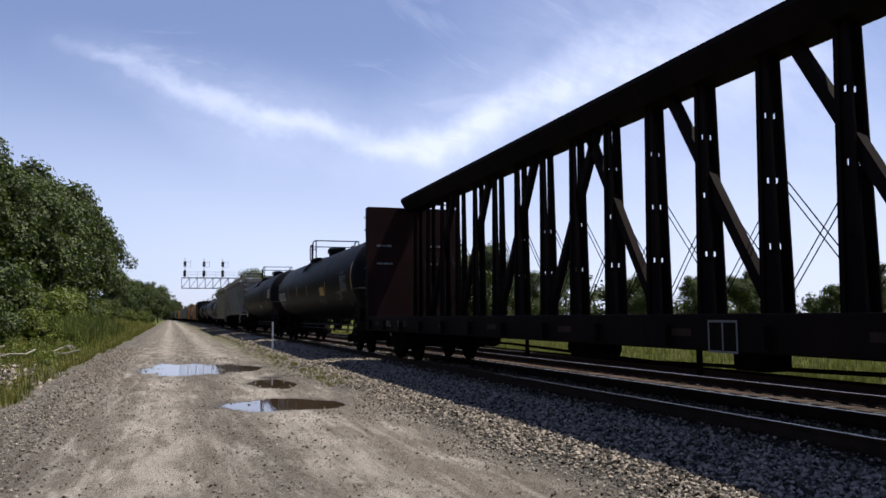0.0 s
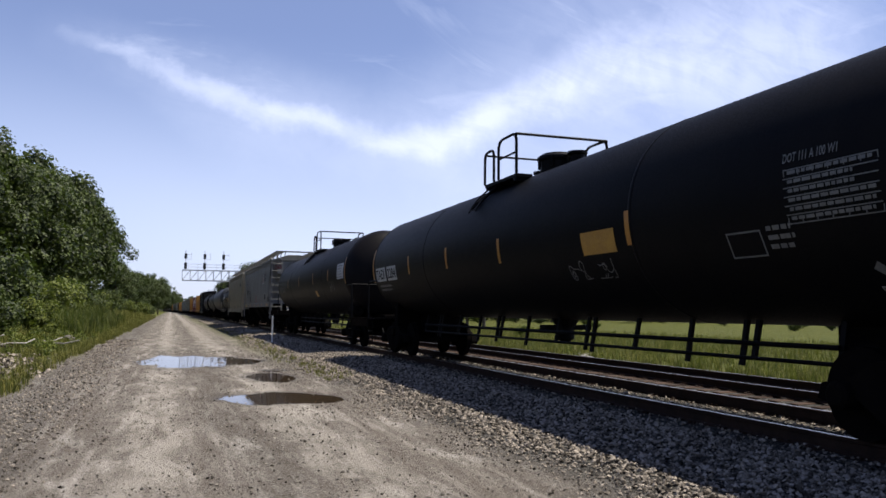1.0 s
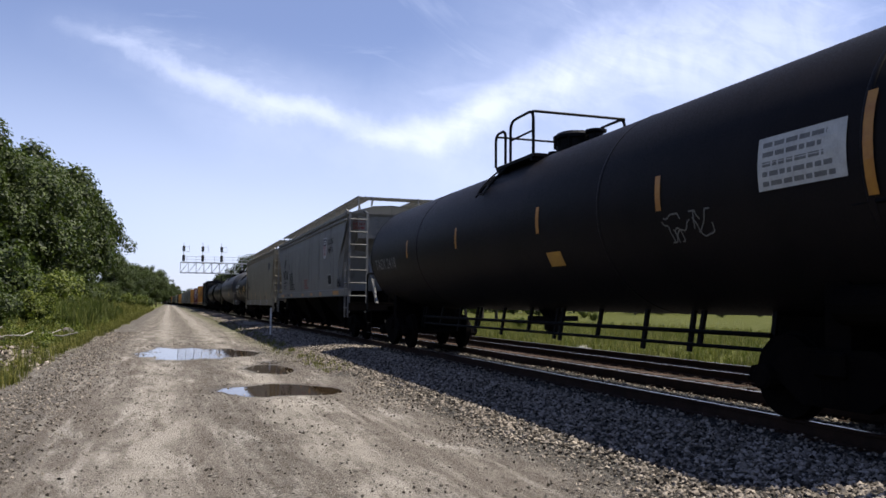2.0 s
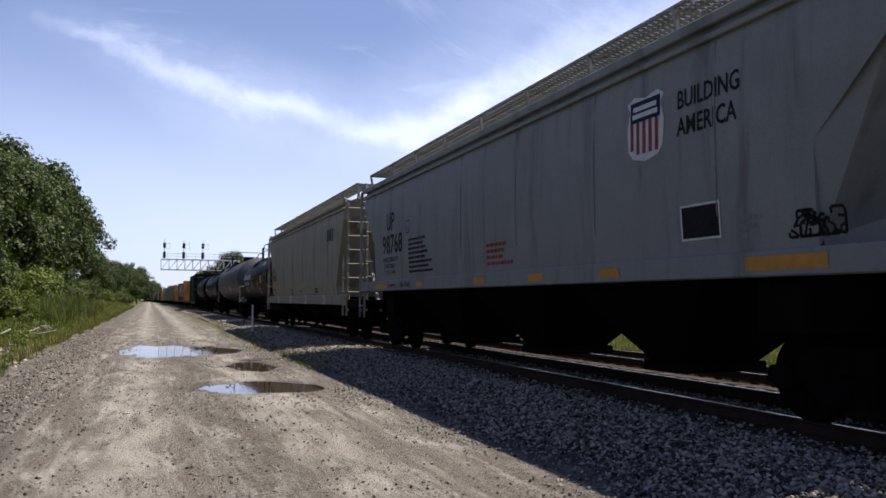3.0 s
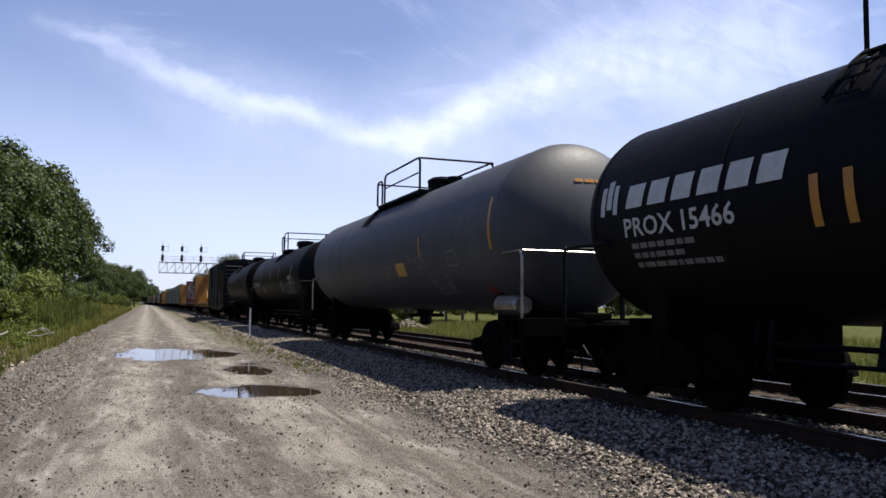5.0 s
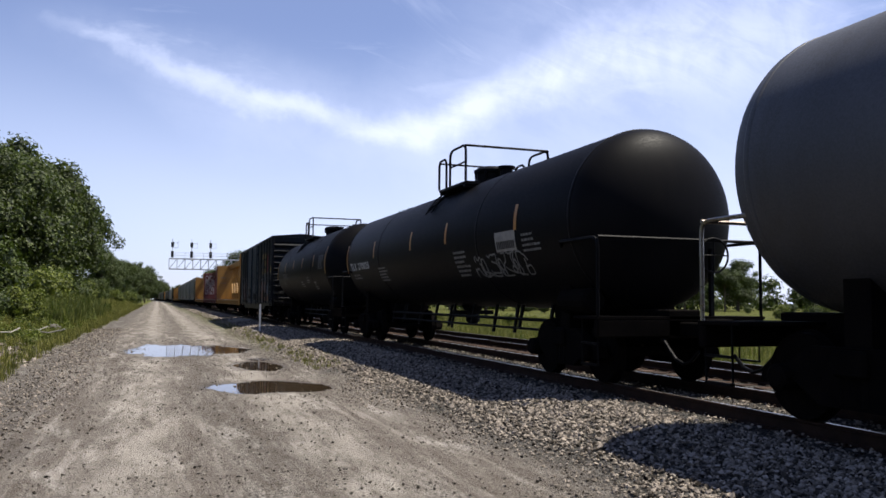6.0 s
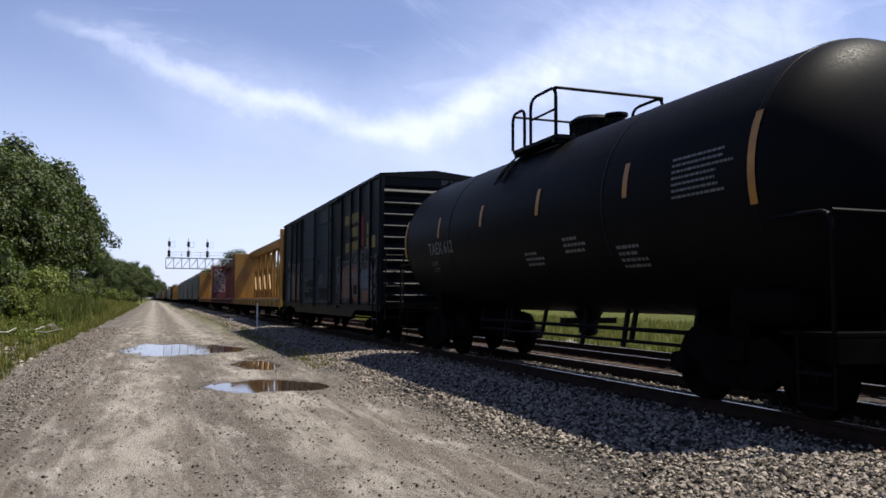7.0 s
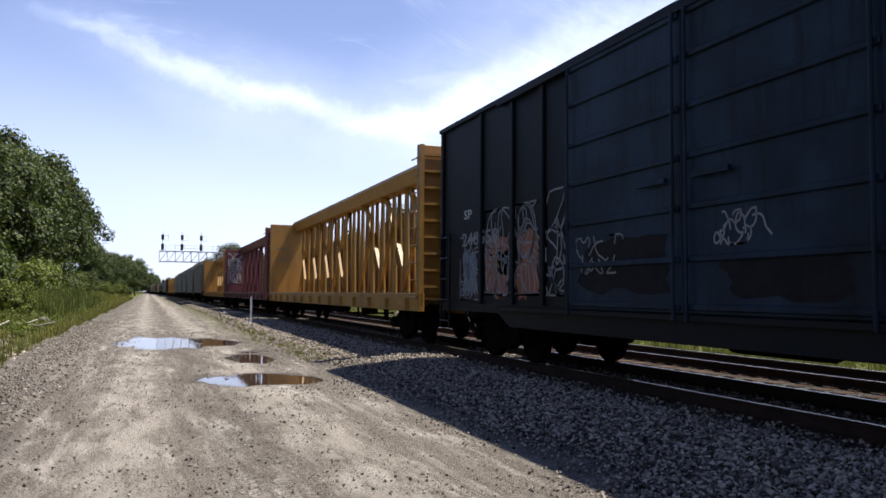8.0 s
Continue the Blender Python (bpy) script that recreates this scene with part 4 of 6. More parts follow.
    blades("field_grass", field, M_GRASS, "green grass in the field beyond the tracks", 23)
    seam = []
    for _ in range(480):
        y = 18 + 70 * rng.random() ** 1.3
        x = 3.75 + rng.gauss(0, 0.20) + (0.2 if y > 35 else 0)
        seam.append((x, y, ground_z(x, y), rng.uniform(0.05, 0.16)))
    blades("weeds", seam, M_GRASS, "low weeds along the foot of the ballast", 24)


def build_oddments():
    bm = bmesh.new()
    bmesh.ops.create_icosphere(bm, subdivisions=3, radius=0.27)
    for v in bm.verts:
        v.co *= 1 + 0.3 * noise.noise(v.co * 2.2)
        v.co.z *= 0.8
    r = new("boulder", mesh_of(bm, "boulder", M_ROCK))
    r.location = (-4.25, 39.3, ground_z(-4.25, 39.3) + 0.12)
    tagged(r, "weathered grey boulder in the grass beside the road", "rock")
    p = thing("marker_post", pose(4.45, 37.2, ground_z(4.45, 37.2)), "thin pale metal marker post beside the ballast", "post")
    bm = bar(bmesh.new(), (0, 0, -0.2), (0, 0, 1.25), 0.07, 0.04)
    part("upright", bm, M_SILVER, p)
    part("foot_plate", box(bmesh.new(), -0.35, 0.35, -0.12, 0.12, -0.02, 0.05, 0.01), M_BOARD, p)
    for x, y, w, d, turn in ((4.9, 52, 1.3, 0.35, 10), (5.2, 53, 1.1, 0.4, -20), (15.1, 27.4, 2.6, 0.22, 70), (15.4, 28.0, 2.2, 0.25, 55)):
        ob = new("plank", mesh_of(box(bmesh.new(), -w / 2, w / 2, -d / 2, d / 2, 0, 0.14, 0.01), "plank", M_BOARD))
        ob.matrix_basis = pose(x, y, ground_z(x, y) + 0.005, 0, 0, turn)
        tagged(ob, "bleached old timber lying on the ground beside the tracks", "plank", "old timbers")
    rng = random.Random(31)
    heap = []
    for _ in range(700):
        a, d = rng.uniform(0, math.tau), abs(rng.gauss(0, 0.9))
        heap.append((16.7 + math.cos(a) * d, 52 + math.sin(a) * d * 1.5, -0.1 + max(0.0, 0.7 - 0.42 * d), rng.uniform(0.1, 0.2)))
    scatter("gravel_heap", heap, M_BALLAST, "low heap of grey gravel beyond the tracks", 9)
    for i in range(16):
        ob = new("branch", mesh_of(pipe(bmesh.new(), [(0, 0, 0.06), (0.5, 0.1, 0.12), (1.0, -0.05, 0.1), (1.5, 0.12, 0.22)], 0.025), "branch", M_BOARD))
        x, y = rng.uniform(-7, -3.8), rng.uniform(20, 36)
        ob.matrix_basis = pose(x, y, ground_z(x, y), 0, 0, rng.uniform(0, 360))
        tagged(ob, "bleached fallen branch in the grass", "branch", "fallen branches")


build_ground()
build_track("railway_track", TRACK_X, RAIL_Z, "rusty steel rails on wooden ties in ballast")
build_track("railway_track", TRACK2_X, RAIL2_Z, "empty second track with rusty rails on wooden ties")
build_stones()
build_signals()
build_plants()
build_oddments()


# ---- the freight train: cars are built round their middle, z from the rail's top ----
def build_truck_meshes():
    out = {}
    bm = bmesh.new()
    half = [(-1.22, 0.40), (-1.16, 0.56), (-0.82, 0.62), (-0.52, 0.80), (0.52, 0.80), (0.82, 0.62), (1.16, 0.56), (1.22, 0.40), (1.04, 0.36), (0.72, 0.42), (0.42, 0.22),
            (-0.42, 0.22), (-0.72, 0.42), (-1.04, 0.36)]
    prism(bm, half, "x", -0.08, 0.08)
    for y in (-0.89, 0.89):
        lathe(bm, [(-0.20, 0.10), (-0.17, 0.14), (0.08, 0.15)], "x", 12, (0, y, 0.457))
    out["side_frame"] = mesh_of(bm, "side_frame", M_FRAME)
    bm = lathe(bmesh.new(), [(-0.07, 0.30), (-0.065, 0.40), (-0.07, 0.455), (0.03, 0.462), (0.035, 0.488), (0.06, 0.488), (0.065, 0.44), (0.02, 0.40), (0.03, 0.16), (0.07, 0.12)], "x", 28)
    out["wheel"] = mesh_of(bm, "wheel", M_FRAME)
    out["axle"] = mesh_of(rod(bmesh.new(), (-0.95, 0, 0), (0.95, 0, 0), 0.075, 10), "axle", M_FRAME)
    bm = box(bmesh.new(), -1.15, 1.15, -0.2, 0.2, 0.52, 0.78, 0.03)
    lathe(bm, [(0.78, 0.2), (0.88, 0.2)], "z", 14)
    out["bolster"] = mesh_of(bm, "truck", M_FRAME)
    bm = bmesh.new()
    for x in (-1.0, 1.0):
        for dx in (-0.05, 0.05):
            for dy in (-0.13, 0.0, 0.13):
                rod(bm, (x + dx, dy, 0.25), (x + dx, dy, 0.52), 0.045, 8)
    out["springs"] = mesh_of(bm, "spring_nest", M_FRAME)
    return out


TRUCK = build_truck_meshes()


def add_truck(car, y):
    t = part("truck", TRUCK["bolster"], None, car, "grimy cast steel freight truck", at=pose(0, y, 0))
    for x in (-1.0, 1.0):
        part("side_frame", TRUCK["side_frame"], None, t, at=pose(x, 0, 0, 0, 0, 0 if x < 0 else 180))
    for dy in (-0.89, 0.89):
        part("axle", TRUCK["axle"], None, t, at=pose(0, dy, 0.46))
        for x in (-0.77, 0.77):
            part("wheel", TRUCK["wheel"], None, t, at=pose(x, dy, 0.46, 0, 0, 0 if x < 0 else 180))
    tagged(part("spring_nest", TRUCK["springs"], None, t), kind="stuff")


def add_coupler(car, y, way):
    bm = bmesh.new()
    box(bm, -0.09, 0.09, min(y, y + way * 0.75), max(y, y + way * 0.75), 0.74, 0.94, 0.02)
    e = y + way * 0.75
    box(bm, -0.19, 0.14, min(e, e + way * 0.3), max(e, e + way * 0.3), 0.68, 1.0, 0.04)
    part("coupler", bm, M_FRAME, car)
    pts = [(-0.35, y, 0.75)] + [(-0.33, y + way * 0.85 * i / 5, 0.75 - 0.38 * math.sin(math.pi * i / 6)) for i in range(1, 6)]
    part("air_hose", pipe(bmesh.new(), pts, 0.025), M_RAILBLACK, car)


def arc(a, b, c, n=5):
    """Points of a rounded corner from a round b to c."""
    a, b, c = Vector(a), Vector(b), Vector(c)
    return [a.lerp(b, i / n).lerp(b.lerp(c, i / n), i / n) for i in range(n + 1)]


def tank_car(front, back, r, low, mat, label, deck=(-1.3, 1.4, 0.9), stripes=(), walkway=True, grey=False, dome=0.2):
    """A tank car; front and back are the tank's ends along the train at the clip's start. low: the tank's underside above the rail.
    deck: where the top platform begins and ends, and half its width. stripes: rows of place, height and length."""
    mid, L = (front + back) / 2, back - front
    car = thing("tank_car", Matrix.Identity(4), label, "tank car", "freight cars of the train")
    h = L / 2
    zc = low + r
    d = r * 0.52
    prof = [(-h + d * (1 - math.cos(a)), r * math.sin(a)) for a in [i * math.pi / 2 / 10 for i in range(11)] if a > 0]
    prof = [(-h, 0.05)] + prof
    prof += [(-y, q) for y, q in prof[::-1]]
    tank = part("tank", lathe(bmesh.new(), prof, "y", 64, (0, 0, zc)), mat, car, "", True)
    # weld bands where the heads join, and round the middle
    for y in (-h + d, h - d, -h * 0.45, h * 0.45):
        part("weld_band", lathe(bmesh.new(), [(y - 0.04, r), (y - 0.02, r + 0.006), (y + 0.02, r + 0.006), (y + 0.04, r)], "y", 64, (0, 0, zc)), mat, tank, "", True)
    # rods over the top beside the ladder, like a saddle strap
    a, b, wide = deck
    yp = a + dome
    for y in (b - 0.15, b + 0.12):
        bm = bmesh.new()
        pts = [(-(r + 0.03) * math.cos(a), y, zc + (r + 0.03) * math.sin(a)) for a in [radians(34 + 8 * i) for i in range(15)]]
        pipe(bm, pts, 0.022)
        part("hold_down_strap", bm, M_RAILBLACK, car)
    # dome, platform and its railing
    top = zc + r
    bm = bmesh.new()
    lathe(bm, [(top - 0.12, 0.36), (top + 0.22, 0.36), (top + 0.23, 0.42), (top + 0.29, 0.42), (top + 0.36, 0.32), (top + 0.39, 0.10)], "z", 20, (0, yp, 0))
    manway = part("manway", bm, M_RAILBLACK, car, "bolted manway on the tank's top")
    bolt = mesh_of(rod(bmesh.new(), (0, 0, -0.2), (0, 0, 0), 0.03, 6), "bolt", M_RAILBLACK)
    for i in range(8):
        q = i * math.tau / 8
        part("bolt", bolt, M_RAILBLACK, manway, at=pose(0.40 * math.cos(q), yp + 0.40 * math.sin(q), top + 0.28))
    for y, q, hh in ((yp - 0.62, 0.14, 0.24), (yp + 0.62, 0.10, 0.14), (yp + 0.95, 0.13, 0.10)):
        part("valve", lathe(bmesh.new(), [(top - 0.1, q), (top + hh, q), (top + hh + 0.02, q * 1.4), (top + hh + 0.07, q * 1.4)], "z", 12, (0.1, y, 0)), M_RAILBLACK, car)
    plat_z = top - 0.11
    bm = bmesh.new()
    for x0, x1 in ((-wide, -wide + 0.34), (wide - 0.34, wide)):
        box(bm, x0, x1, a, b, plat_z - 0.06, plat_z)
    for y in (a + 0.1, b - 0.1):
        bar(bm, (-wide, y, plat_z - 0.08), (wide, y, plat_z - 0.08), 0.08, 0.10)
        for x in (-wide + 0.06, wide - 0.06):
            bar(bm, (x, y, plat_z - 0.08), (x * 0.8, y, zc + math.sqrt(r * r - (x * 0.8) ** 2) - 0.02), 0.06, 0.06)
    part("platform", bm, M_RAILBLACK, car, "steel walkway beside the manway")
    rail_h = plat_z + 0.80
    for x in (-wide, wide):
        bm = bmesh.new()
        low_h = plat_z + 0.42
        pipe(bm, [(x, b - 0.75, plat_z)] + arc((x, b - 0.75, rail_h - 0.2), (x, b - 0.75, rail_h), (x, b - 1.0, rail_h)) + arc((x, a + 0.2, rail_h), (x, a, rail_h), (x, a, rail_h - 0.2)) + [(x, a, plat_z)], 0.028)
        pipe(bm, [(x, b - 0.75, low_h), (x, a, low_h)], 0.02)
        rod(bm, (x, a + 0.02, plat_z), (x, a + 0.02, rail_h), 0.025, 6)
        pipe(bm, [(x, b, plat_z)] + arc((x, b, rail_h - 0.3), (x, b, rail_h - 0.12), (x, b - 0.18, rail_h - 0.12)) + arc((x, b - 0.35, rail_h - 0.12), (x, b - 0.5, rail_h - 0.12), (x, b - 0.5, rail_h - 0.3)) + [(x, b - 0.5, plat_z)], 0.028)
        part("railing", bm, M_RAILBLACK, car)
    bm = bmesh.new()
    pipe(bm, [(-wide, a, rail_h - 0.02), (wide, a, rail_h - 0.02)], 0.026)
    part("end_rail", bm, M_RAILBLACK, car)
    bm = pipe(bmesh.new(), [(-wide, b, rail_h - 0.16), (wide, b, rail_h - 0.16)], 0.022)
    part("end_rail", bm, M_RAILBLACK, car)
    # short ladder from the platform down over the shoulder of the tank
    rails = []
    for y in (b - 0.45, b - 0.05):
        pts = [(-(r + 0.10) * math.cos(t), y, zc + (r + 0.10) * math.sin(t)) for t in [radians(28 + 6 * i) for i in range(6)]]
        rails.append(part("ladder_rail", pipe(bmesh.new(), pts, 0.018), M_RAILBLACK, car))
    for i in range(4):
        t = radians(30 + 8 * i)
        p = (-(r + 0.10) * math.cos(t), zc + (r + 0.10) * math.sin(t))
        part("rung", rod(bmesh.new(), (p[0], b - 0.45, p[1]), (p[0], b - 0.05, p[1]), 0.014, 6), M_RAILBLACK, rails[0])
    # stub sills, saddles and end platforms
    for s in (-1, 1):
        e = s * (h + 0.15)
        bm = bmesh.new()
        y0, y1 = sorted((s * (h - 3.4), e))
        box(bm, -0.28, 0.28, y0, y1, low - 0.40, low + 0.02, 0.02)
        y0, y1 = sorted((e - s * 0.12, e))
        box(bm, -1.45, 1.45, y0, y1, low - 0.38, low - 0.12, 0.02)
        y0, y1 = sorted((s * (h - 0.55), e))
        box(bm, -1.45, 1.45, y0, y1, low - 0.12, low - 0.08)
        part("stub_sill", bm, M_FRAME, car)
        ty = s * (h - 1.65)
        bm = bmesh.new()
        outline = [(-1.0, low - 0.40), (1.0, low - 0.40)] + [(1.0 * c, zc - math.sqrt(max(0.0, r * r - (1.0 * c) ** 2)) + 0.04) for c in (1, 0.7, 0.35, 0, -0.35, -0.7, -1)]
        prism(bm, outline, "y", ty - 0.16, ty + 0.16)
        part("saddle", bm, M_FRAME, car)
        bm = bmesh.new()
        rz = low + 1.05
        for x in (-1.42, 1.42):
            pipe(bm, [(x, e - s * 0.05, low - 0.1)] + arc((x, e - s * 0.05, rz - 0.15), (x, e - s * 0.05, rz), (x, e - s * 0.2, rz)) + [(x, e - s * 1.15, rz), (x * 0.92, e - s * 1.3, rz - 0.1)], 0.026)
        pipe(bm, [(-1.42, e - s * 0.05, rz), (1.42, e - s * 0.05, rz)], 0.024)
        part("end_railing", bm, M_STEEL if grey else M_RAILBLACK, car)
        for x in (-1.40, 1.40):
            bm = bmesh.new()
            for dz in (0.45, 0.75):
                box(bm, x - 0.03, x + 0.03, e - s * 0.3 - 0.22, e - s * 0.3 + 0.22, low - dz - 0.03, low - dz)
            for dy in (-0.22, 0.22):
                rod(bm, (x, e - s * 0.3 + dy, low - 0.75), (x, e - s * 0.3 + dy, low - 0.1), 0.014, 6)
            part("sill_step", bm, M_RAILBLACK, car)
        add_truck(car, ty)
        add_coupler(car, e - s * 0.1, s)
    # brake gear: cylinder, wheel and the pipe rack that hangs along the belly
    bm = rod(bmesh.new(), (-1.0, -h + 0.75, low + 0.14), (-1.0, -h + 1.55, low + 0.14), 0.2, 14)
    lathe(bm, [(-h + 0.68, 0.16), (-h + 0.75, 0.20)], "y", 14, (-1.0, 0, low + 0.14))
    part("air_reservoir", bm, M_STEEL if grey else M_FRAME, car)
    bm = bmesh.new()
    for i in range(16):
        t0, t1 = i * math.tau / 16, (i + 1) * math.tau / 16
        rod(bm, (0.55 + 0.26 * math.cos(t0), -h - 0.12, zc - 0.6 + 0.26 * math.sin(t0)), (0.55 + 0.26 * math.cos(t1), -h - 0.12, zc - 0.6 + 0.26 * math.sin(t1)), 0.016, 5)
    for i in range(4):
        t = i * math.pi / 2
        rod(bm, (0.55, -h - 0.12, zc - 0.6), (0.55 + 0.26 * math.cos(t), -h - 0.12, zc - 0.6 + 0.26 * math.sin(t)), 0.012, 5)
    bar(bm, (0.55, -h - 0.05, low - 0.1), (0.55, -h - 0.05, zc - 0.5), 0.06, 0.06)
    part("brake_wheel", bm, M_RAILBLACK, car)
    if walkway:
        bm = bmesh.new()
        w0, w1 = -h + 3.1, h - 3.1
        for z, q in ((low - 0.22, 0.035), (low - 0.40, 0.028)):
            rod(bm, (-0.55, w0, z), (-0.55, w1, z), q, 6)
        n = max(3, int((w1 - w0) / 1.25))
        for i in range(n + 1):
            y = w0 + (w1 - w0) * i / n
            bar(bm, (-0.55, y, low - 0.52 + 0.1 * (i % 2)), (-0.45, y, low + 0.06), 0.07, 0.05)
            if i % 3 == 1:
                bar(bm, (-0.55, y + 0.22, low - 0.5), (-0.45, y + 0.22, low + 0.06), 0.07, 0.05)
        part("brake_rigging", bm, M_RAILBLACK, car)
    bm = lathe(bmesh.new(), [(low - 0.42, 0.10), (low - 0.36, 0.17), (low - 0.15, 0.17), (low + 0.05, 0.30)], "z", 14)
    box(bm, -0.5, 0.5, -0.12, 0.12, low - 0.2, low - 0.1)
    part("bottom_outlet", bm, M_RAILBLACK, car)
    for y, z, long in stripes:
        n = 6
        tape = flat_marks([(0, 0.11, long * i / n, long * (i + 1) / n) for i in range(n)])
        on_tank(tape, M_STRIPE, tank, r, zc, y, z, "reflective_stripe", "upright yellow reflective stripe")
    return {"car": car, "at": mid, "tank": tank, "r": r, "zc": zc, "h": h, "low": low}


def hopper_car(front, back, mat, label, top=4.32, half=1.60, bays=3, rail_mat=None, sill=1.35, plate=0.32):
    """A covered hopper; front and back are its end ladders. top: the eave above the rail."""
    mid, L = (front + back) / 2, back - front
    car = thing("hopper_car", Matrix.Identity(4), label, "hopper car", "freight cars of the train")
    h = L / 2
    e = h - 0.55                      # where the side sheets end at the eave
    rail_mat = rail_mat or mat
    # body: bulged sides, sloped at the ends below
    bm = bmesh.new()
    ring = [(0.0, top + 0.32), (0.62, top + 0.28), (1.18, top + 0.12), (half - 0.06, top + 0.0), (half, top - 0.30), (half + 0.025, 3.75), (half + 0.035, 3.2), (half + 0.032, 2.7), (half + 0.02, 2.2), (half - 0.015, 1.7), (half - 0.06, sill + 0.12), (half - 0.10, sill)]
    both = ring + [(-x, z) for x, z in ring[::-1] if x > 0]
    rows = []
    for y, cut in ((-e, 0), (-e + 1.6, 1), (-e * 0.5, 1), (0, 1), (e * 0.5, 1), (e - 1.6, 1), (e, 0)):
        rows.append([bm.verts.new((x, y, z)) for x, z in both])
    n = len(both)
    for a, b in zip(rows, rows[1:]):
        for i in range(n):
            j = (i + 1) % n
            bm.faces.new((a[i], a[j], b[j], b[i]))
    # the side sheet's lower corner is cut away along a curve
    for row, s in ((rows[0], -1), (rows[-1], 1)):
        for v in row:
            drop = max(0.0, (top - 0.55 - v.co.z) / (top - 0.55 - sill))
            v.co.y -= s * (1.15 * math.sin(min(1.0, drop * 1.9) * math.pi / 2) if drop > 0 else 0.0)
    for row in (rows[0], rows[-1]):
        bm.faces.new(row)
    bmesh.ops.recalc_face_normals(bm, faces=bm.faces)
    body = part("body", bm, mat, car)
    # ribs of the eave
    for s in (-1, 1):
        bm = bmesh.new()
        x0, x1 = sorted((s * (half - 0.02), s * (half + 0.05)))
        box(bm, x0, x1, -e - 0.05, e + 0.05, top - 0.10, top + 0.03, 0.012)
        box(bm, x0, x1 - s * 0.0, -e, e, top - 0.26, top - 0.19, 0.01)
        part("eave", bm, mat, body)
        bm = bmesh.new()
        x0, x1 = sorted((s * (half - 0.14), s * (half + 0.02)))
        box(bm, x0, x1, -h + 0.3, h - 0.3, sill + 0.05 - plate, sill + 0.05, 0.015)
        part("side_sill", bm, mat, body)
        # weld seams of the side sheets
        bm = bmesh.new()
        bar(bm, (s * (half - 0.004), 0, top - 0.3), (s * (half + 0.034), 0, 3.2), 0.012, 0.03)
        bar(bm, (s * (half + 0.034), 0, 3.2), (s * (half + 0.02), 0, 2.2), 0.012, 0.03)
        bar(bm, (s * (half + 0.02), 0, 2.2), (s * (half - 0.058), 0, sill + 0.12), 0.012, 0.03)
        seam = mesh_of(bm, "seam", mat)
        for i in range(1, 7):
            part("seam", seam, mat, body, at=pose(0, -e + 2 * e * i / 7, 0))
    # hoppers below
    for i in range(bays):
        y = (i - (bays - 1) / 2) * (2 * (h - 3.4) / bays)
        w = (h - 3.6) / bays
        bm = bmesh.new()
        a = [bm.verts.new(p) for p in ((-1.4, y - w, sill), (1.4, y - w, sill), (1.4, y + w, sill), (-1.4, y + w, sill))]
        b = [bm.verts.new(p) for p in ((-0.62, y - 0.32, 0.40), (0.62, y - 0.32, 0.40), (0.62, y + 0.32, 0.40), (-0.62, y + 0.32, 0.40))]
        for k in range(4):
            bm.faces.new((a[k], a[(k + 1) % 4], b[(k + 1) % 4], b[k]))
        bm.faces.new(b)
        box(bm, -0.75, 0.75, y - 0.38, y + 0.38, 0.28, 0.42, 0.02)
        bmesh.ops.recalc_face_normals(bm, faces=bm.faces)
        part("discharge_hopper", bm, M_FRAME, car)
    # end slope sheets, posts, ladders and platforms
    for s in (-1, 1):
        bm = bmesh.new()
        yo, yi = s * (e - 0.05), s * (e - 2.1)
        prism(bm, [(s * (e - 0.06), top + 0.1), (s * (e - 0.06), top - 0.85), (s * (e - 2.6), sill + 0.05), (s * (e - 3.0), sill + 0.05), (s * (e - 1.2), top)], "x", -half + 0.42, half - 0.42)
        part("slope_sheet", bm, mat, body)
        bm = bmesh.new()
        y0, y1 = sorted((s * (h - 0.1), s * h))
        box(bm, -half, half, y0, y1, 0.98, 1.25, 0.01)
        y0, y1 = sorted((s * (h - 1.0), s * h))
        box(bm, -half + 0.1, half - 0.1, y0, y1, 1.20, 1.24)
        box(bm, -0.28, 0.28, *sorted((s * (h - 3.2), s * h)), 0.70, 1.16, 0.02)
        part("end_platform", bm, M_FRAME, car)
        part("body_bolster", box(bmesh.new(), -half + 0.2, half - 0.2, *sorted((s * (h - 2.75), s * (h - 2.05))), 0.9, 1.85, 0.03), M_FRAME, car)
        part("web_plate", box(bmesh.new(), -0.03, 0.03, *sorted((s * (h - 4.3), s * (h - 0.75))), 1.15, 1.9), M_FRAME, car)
        for x in (-1, 1):
            bm = bmesh.new()
            x0, x1 = x * (half - 0.02), x * (half - 0.62)
            for xx in (x0, x1):
                bar(bm, (xx, s * (h - 0.06), 0.90), (xx, s * (h - 0.06), top - 0.05), 0.07, 0.06)
                bar(bm, (xx, s * (h - 0.06), top - 0.05), (xx, s * (e - 0.1), top + 0.10), 0.07, 0.06)
            ladder = part("end_ladder", bm, rail_mat, car, "welded end ladder")
            for i in range(8):
                z = 1.05 + i * 0.43
                part("rung", rod(bmesh.new(), (x0, s * (h - 0.03), z), (x1, s * (h - 0.03), z), 0.022, 6), rail_mat, ladder)
            bm = bmesh.new()
            for i in range(4):
                z = 1.08 + i * 0.42
                rod(bm, (x * (half + 0.04), s * (h - 0.08), z), (x * (half + 0.04), s * (h - 0.58), z), 0.018, 6)
            for dy in (0.08, 0.58):
                bar(bm, (x * (half + 0.01), s * (h - dy), 0.75), (x * (half + 0.01), s * (h - dy), 2.65), 0.05, 0.04)
            part("side_ladder", bm, rail_mat, car)
            bar_bm = bmesh.new()
            bar(bar_bm, (x * 0.55, s * (h - 0.3), 1.2), (x * 0.75, s * (e - 0.9), top - 0.9), 0.09, 0.09)
            part("end_brace", bar_bm, mat, car)
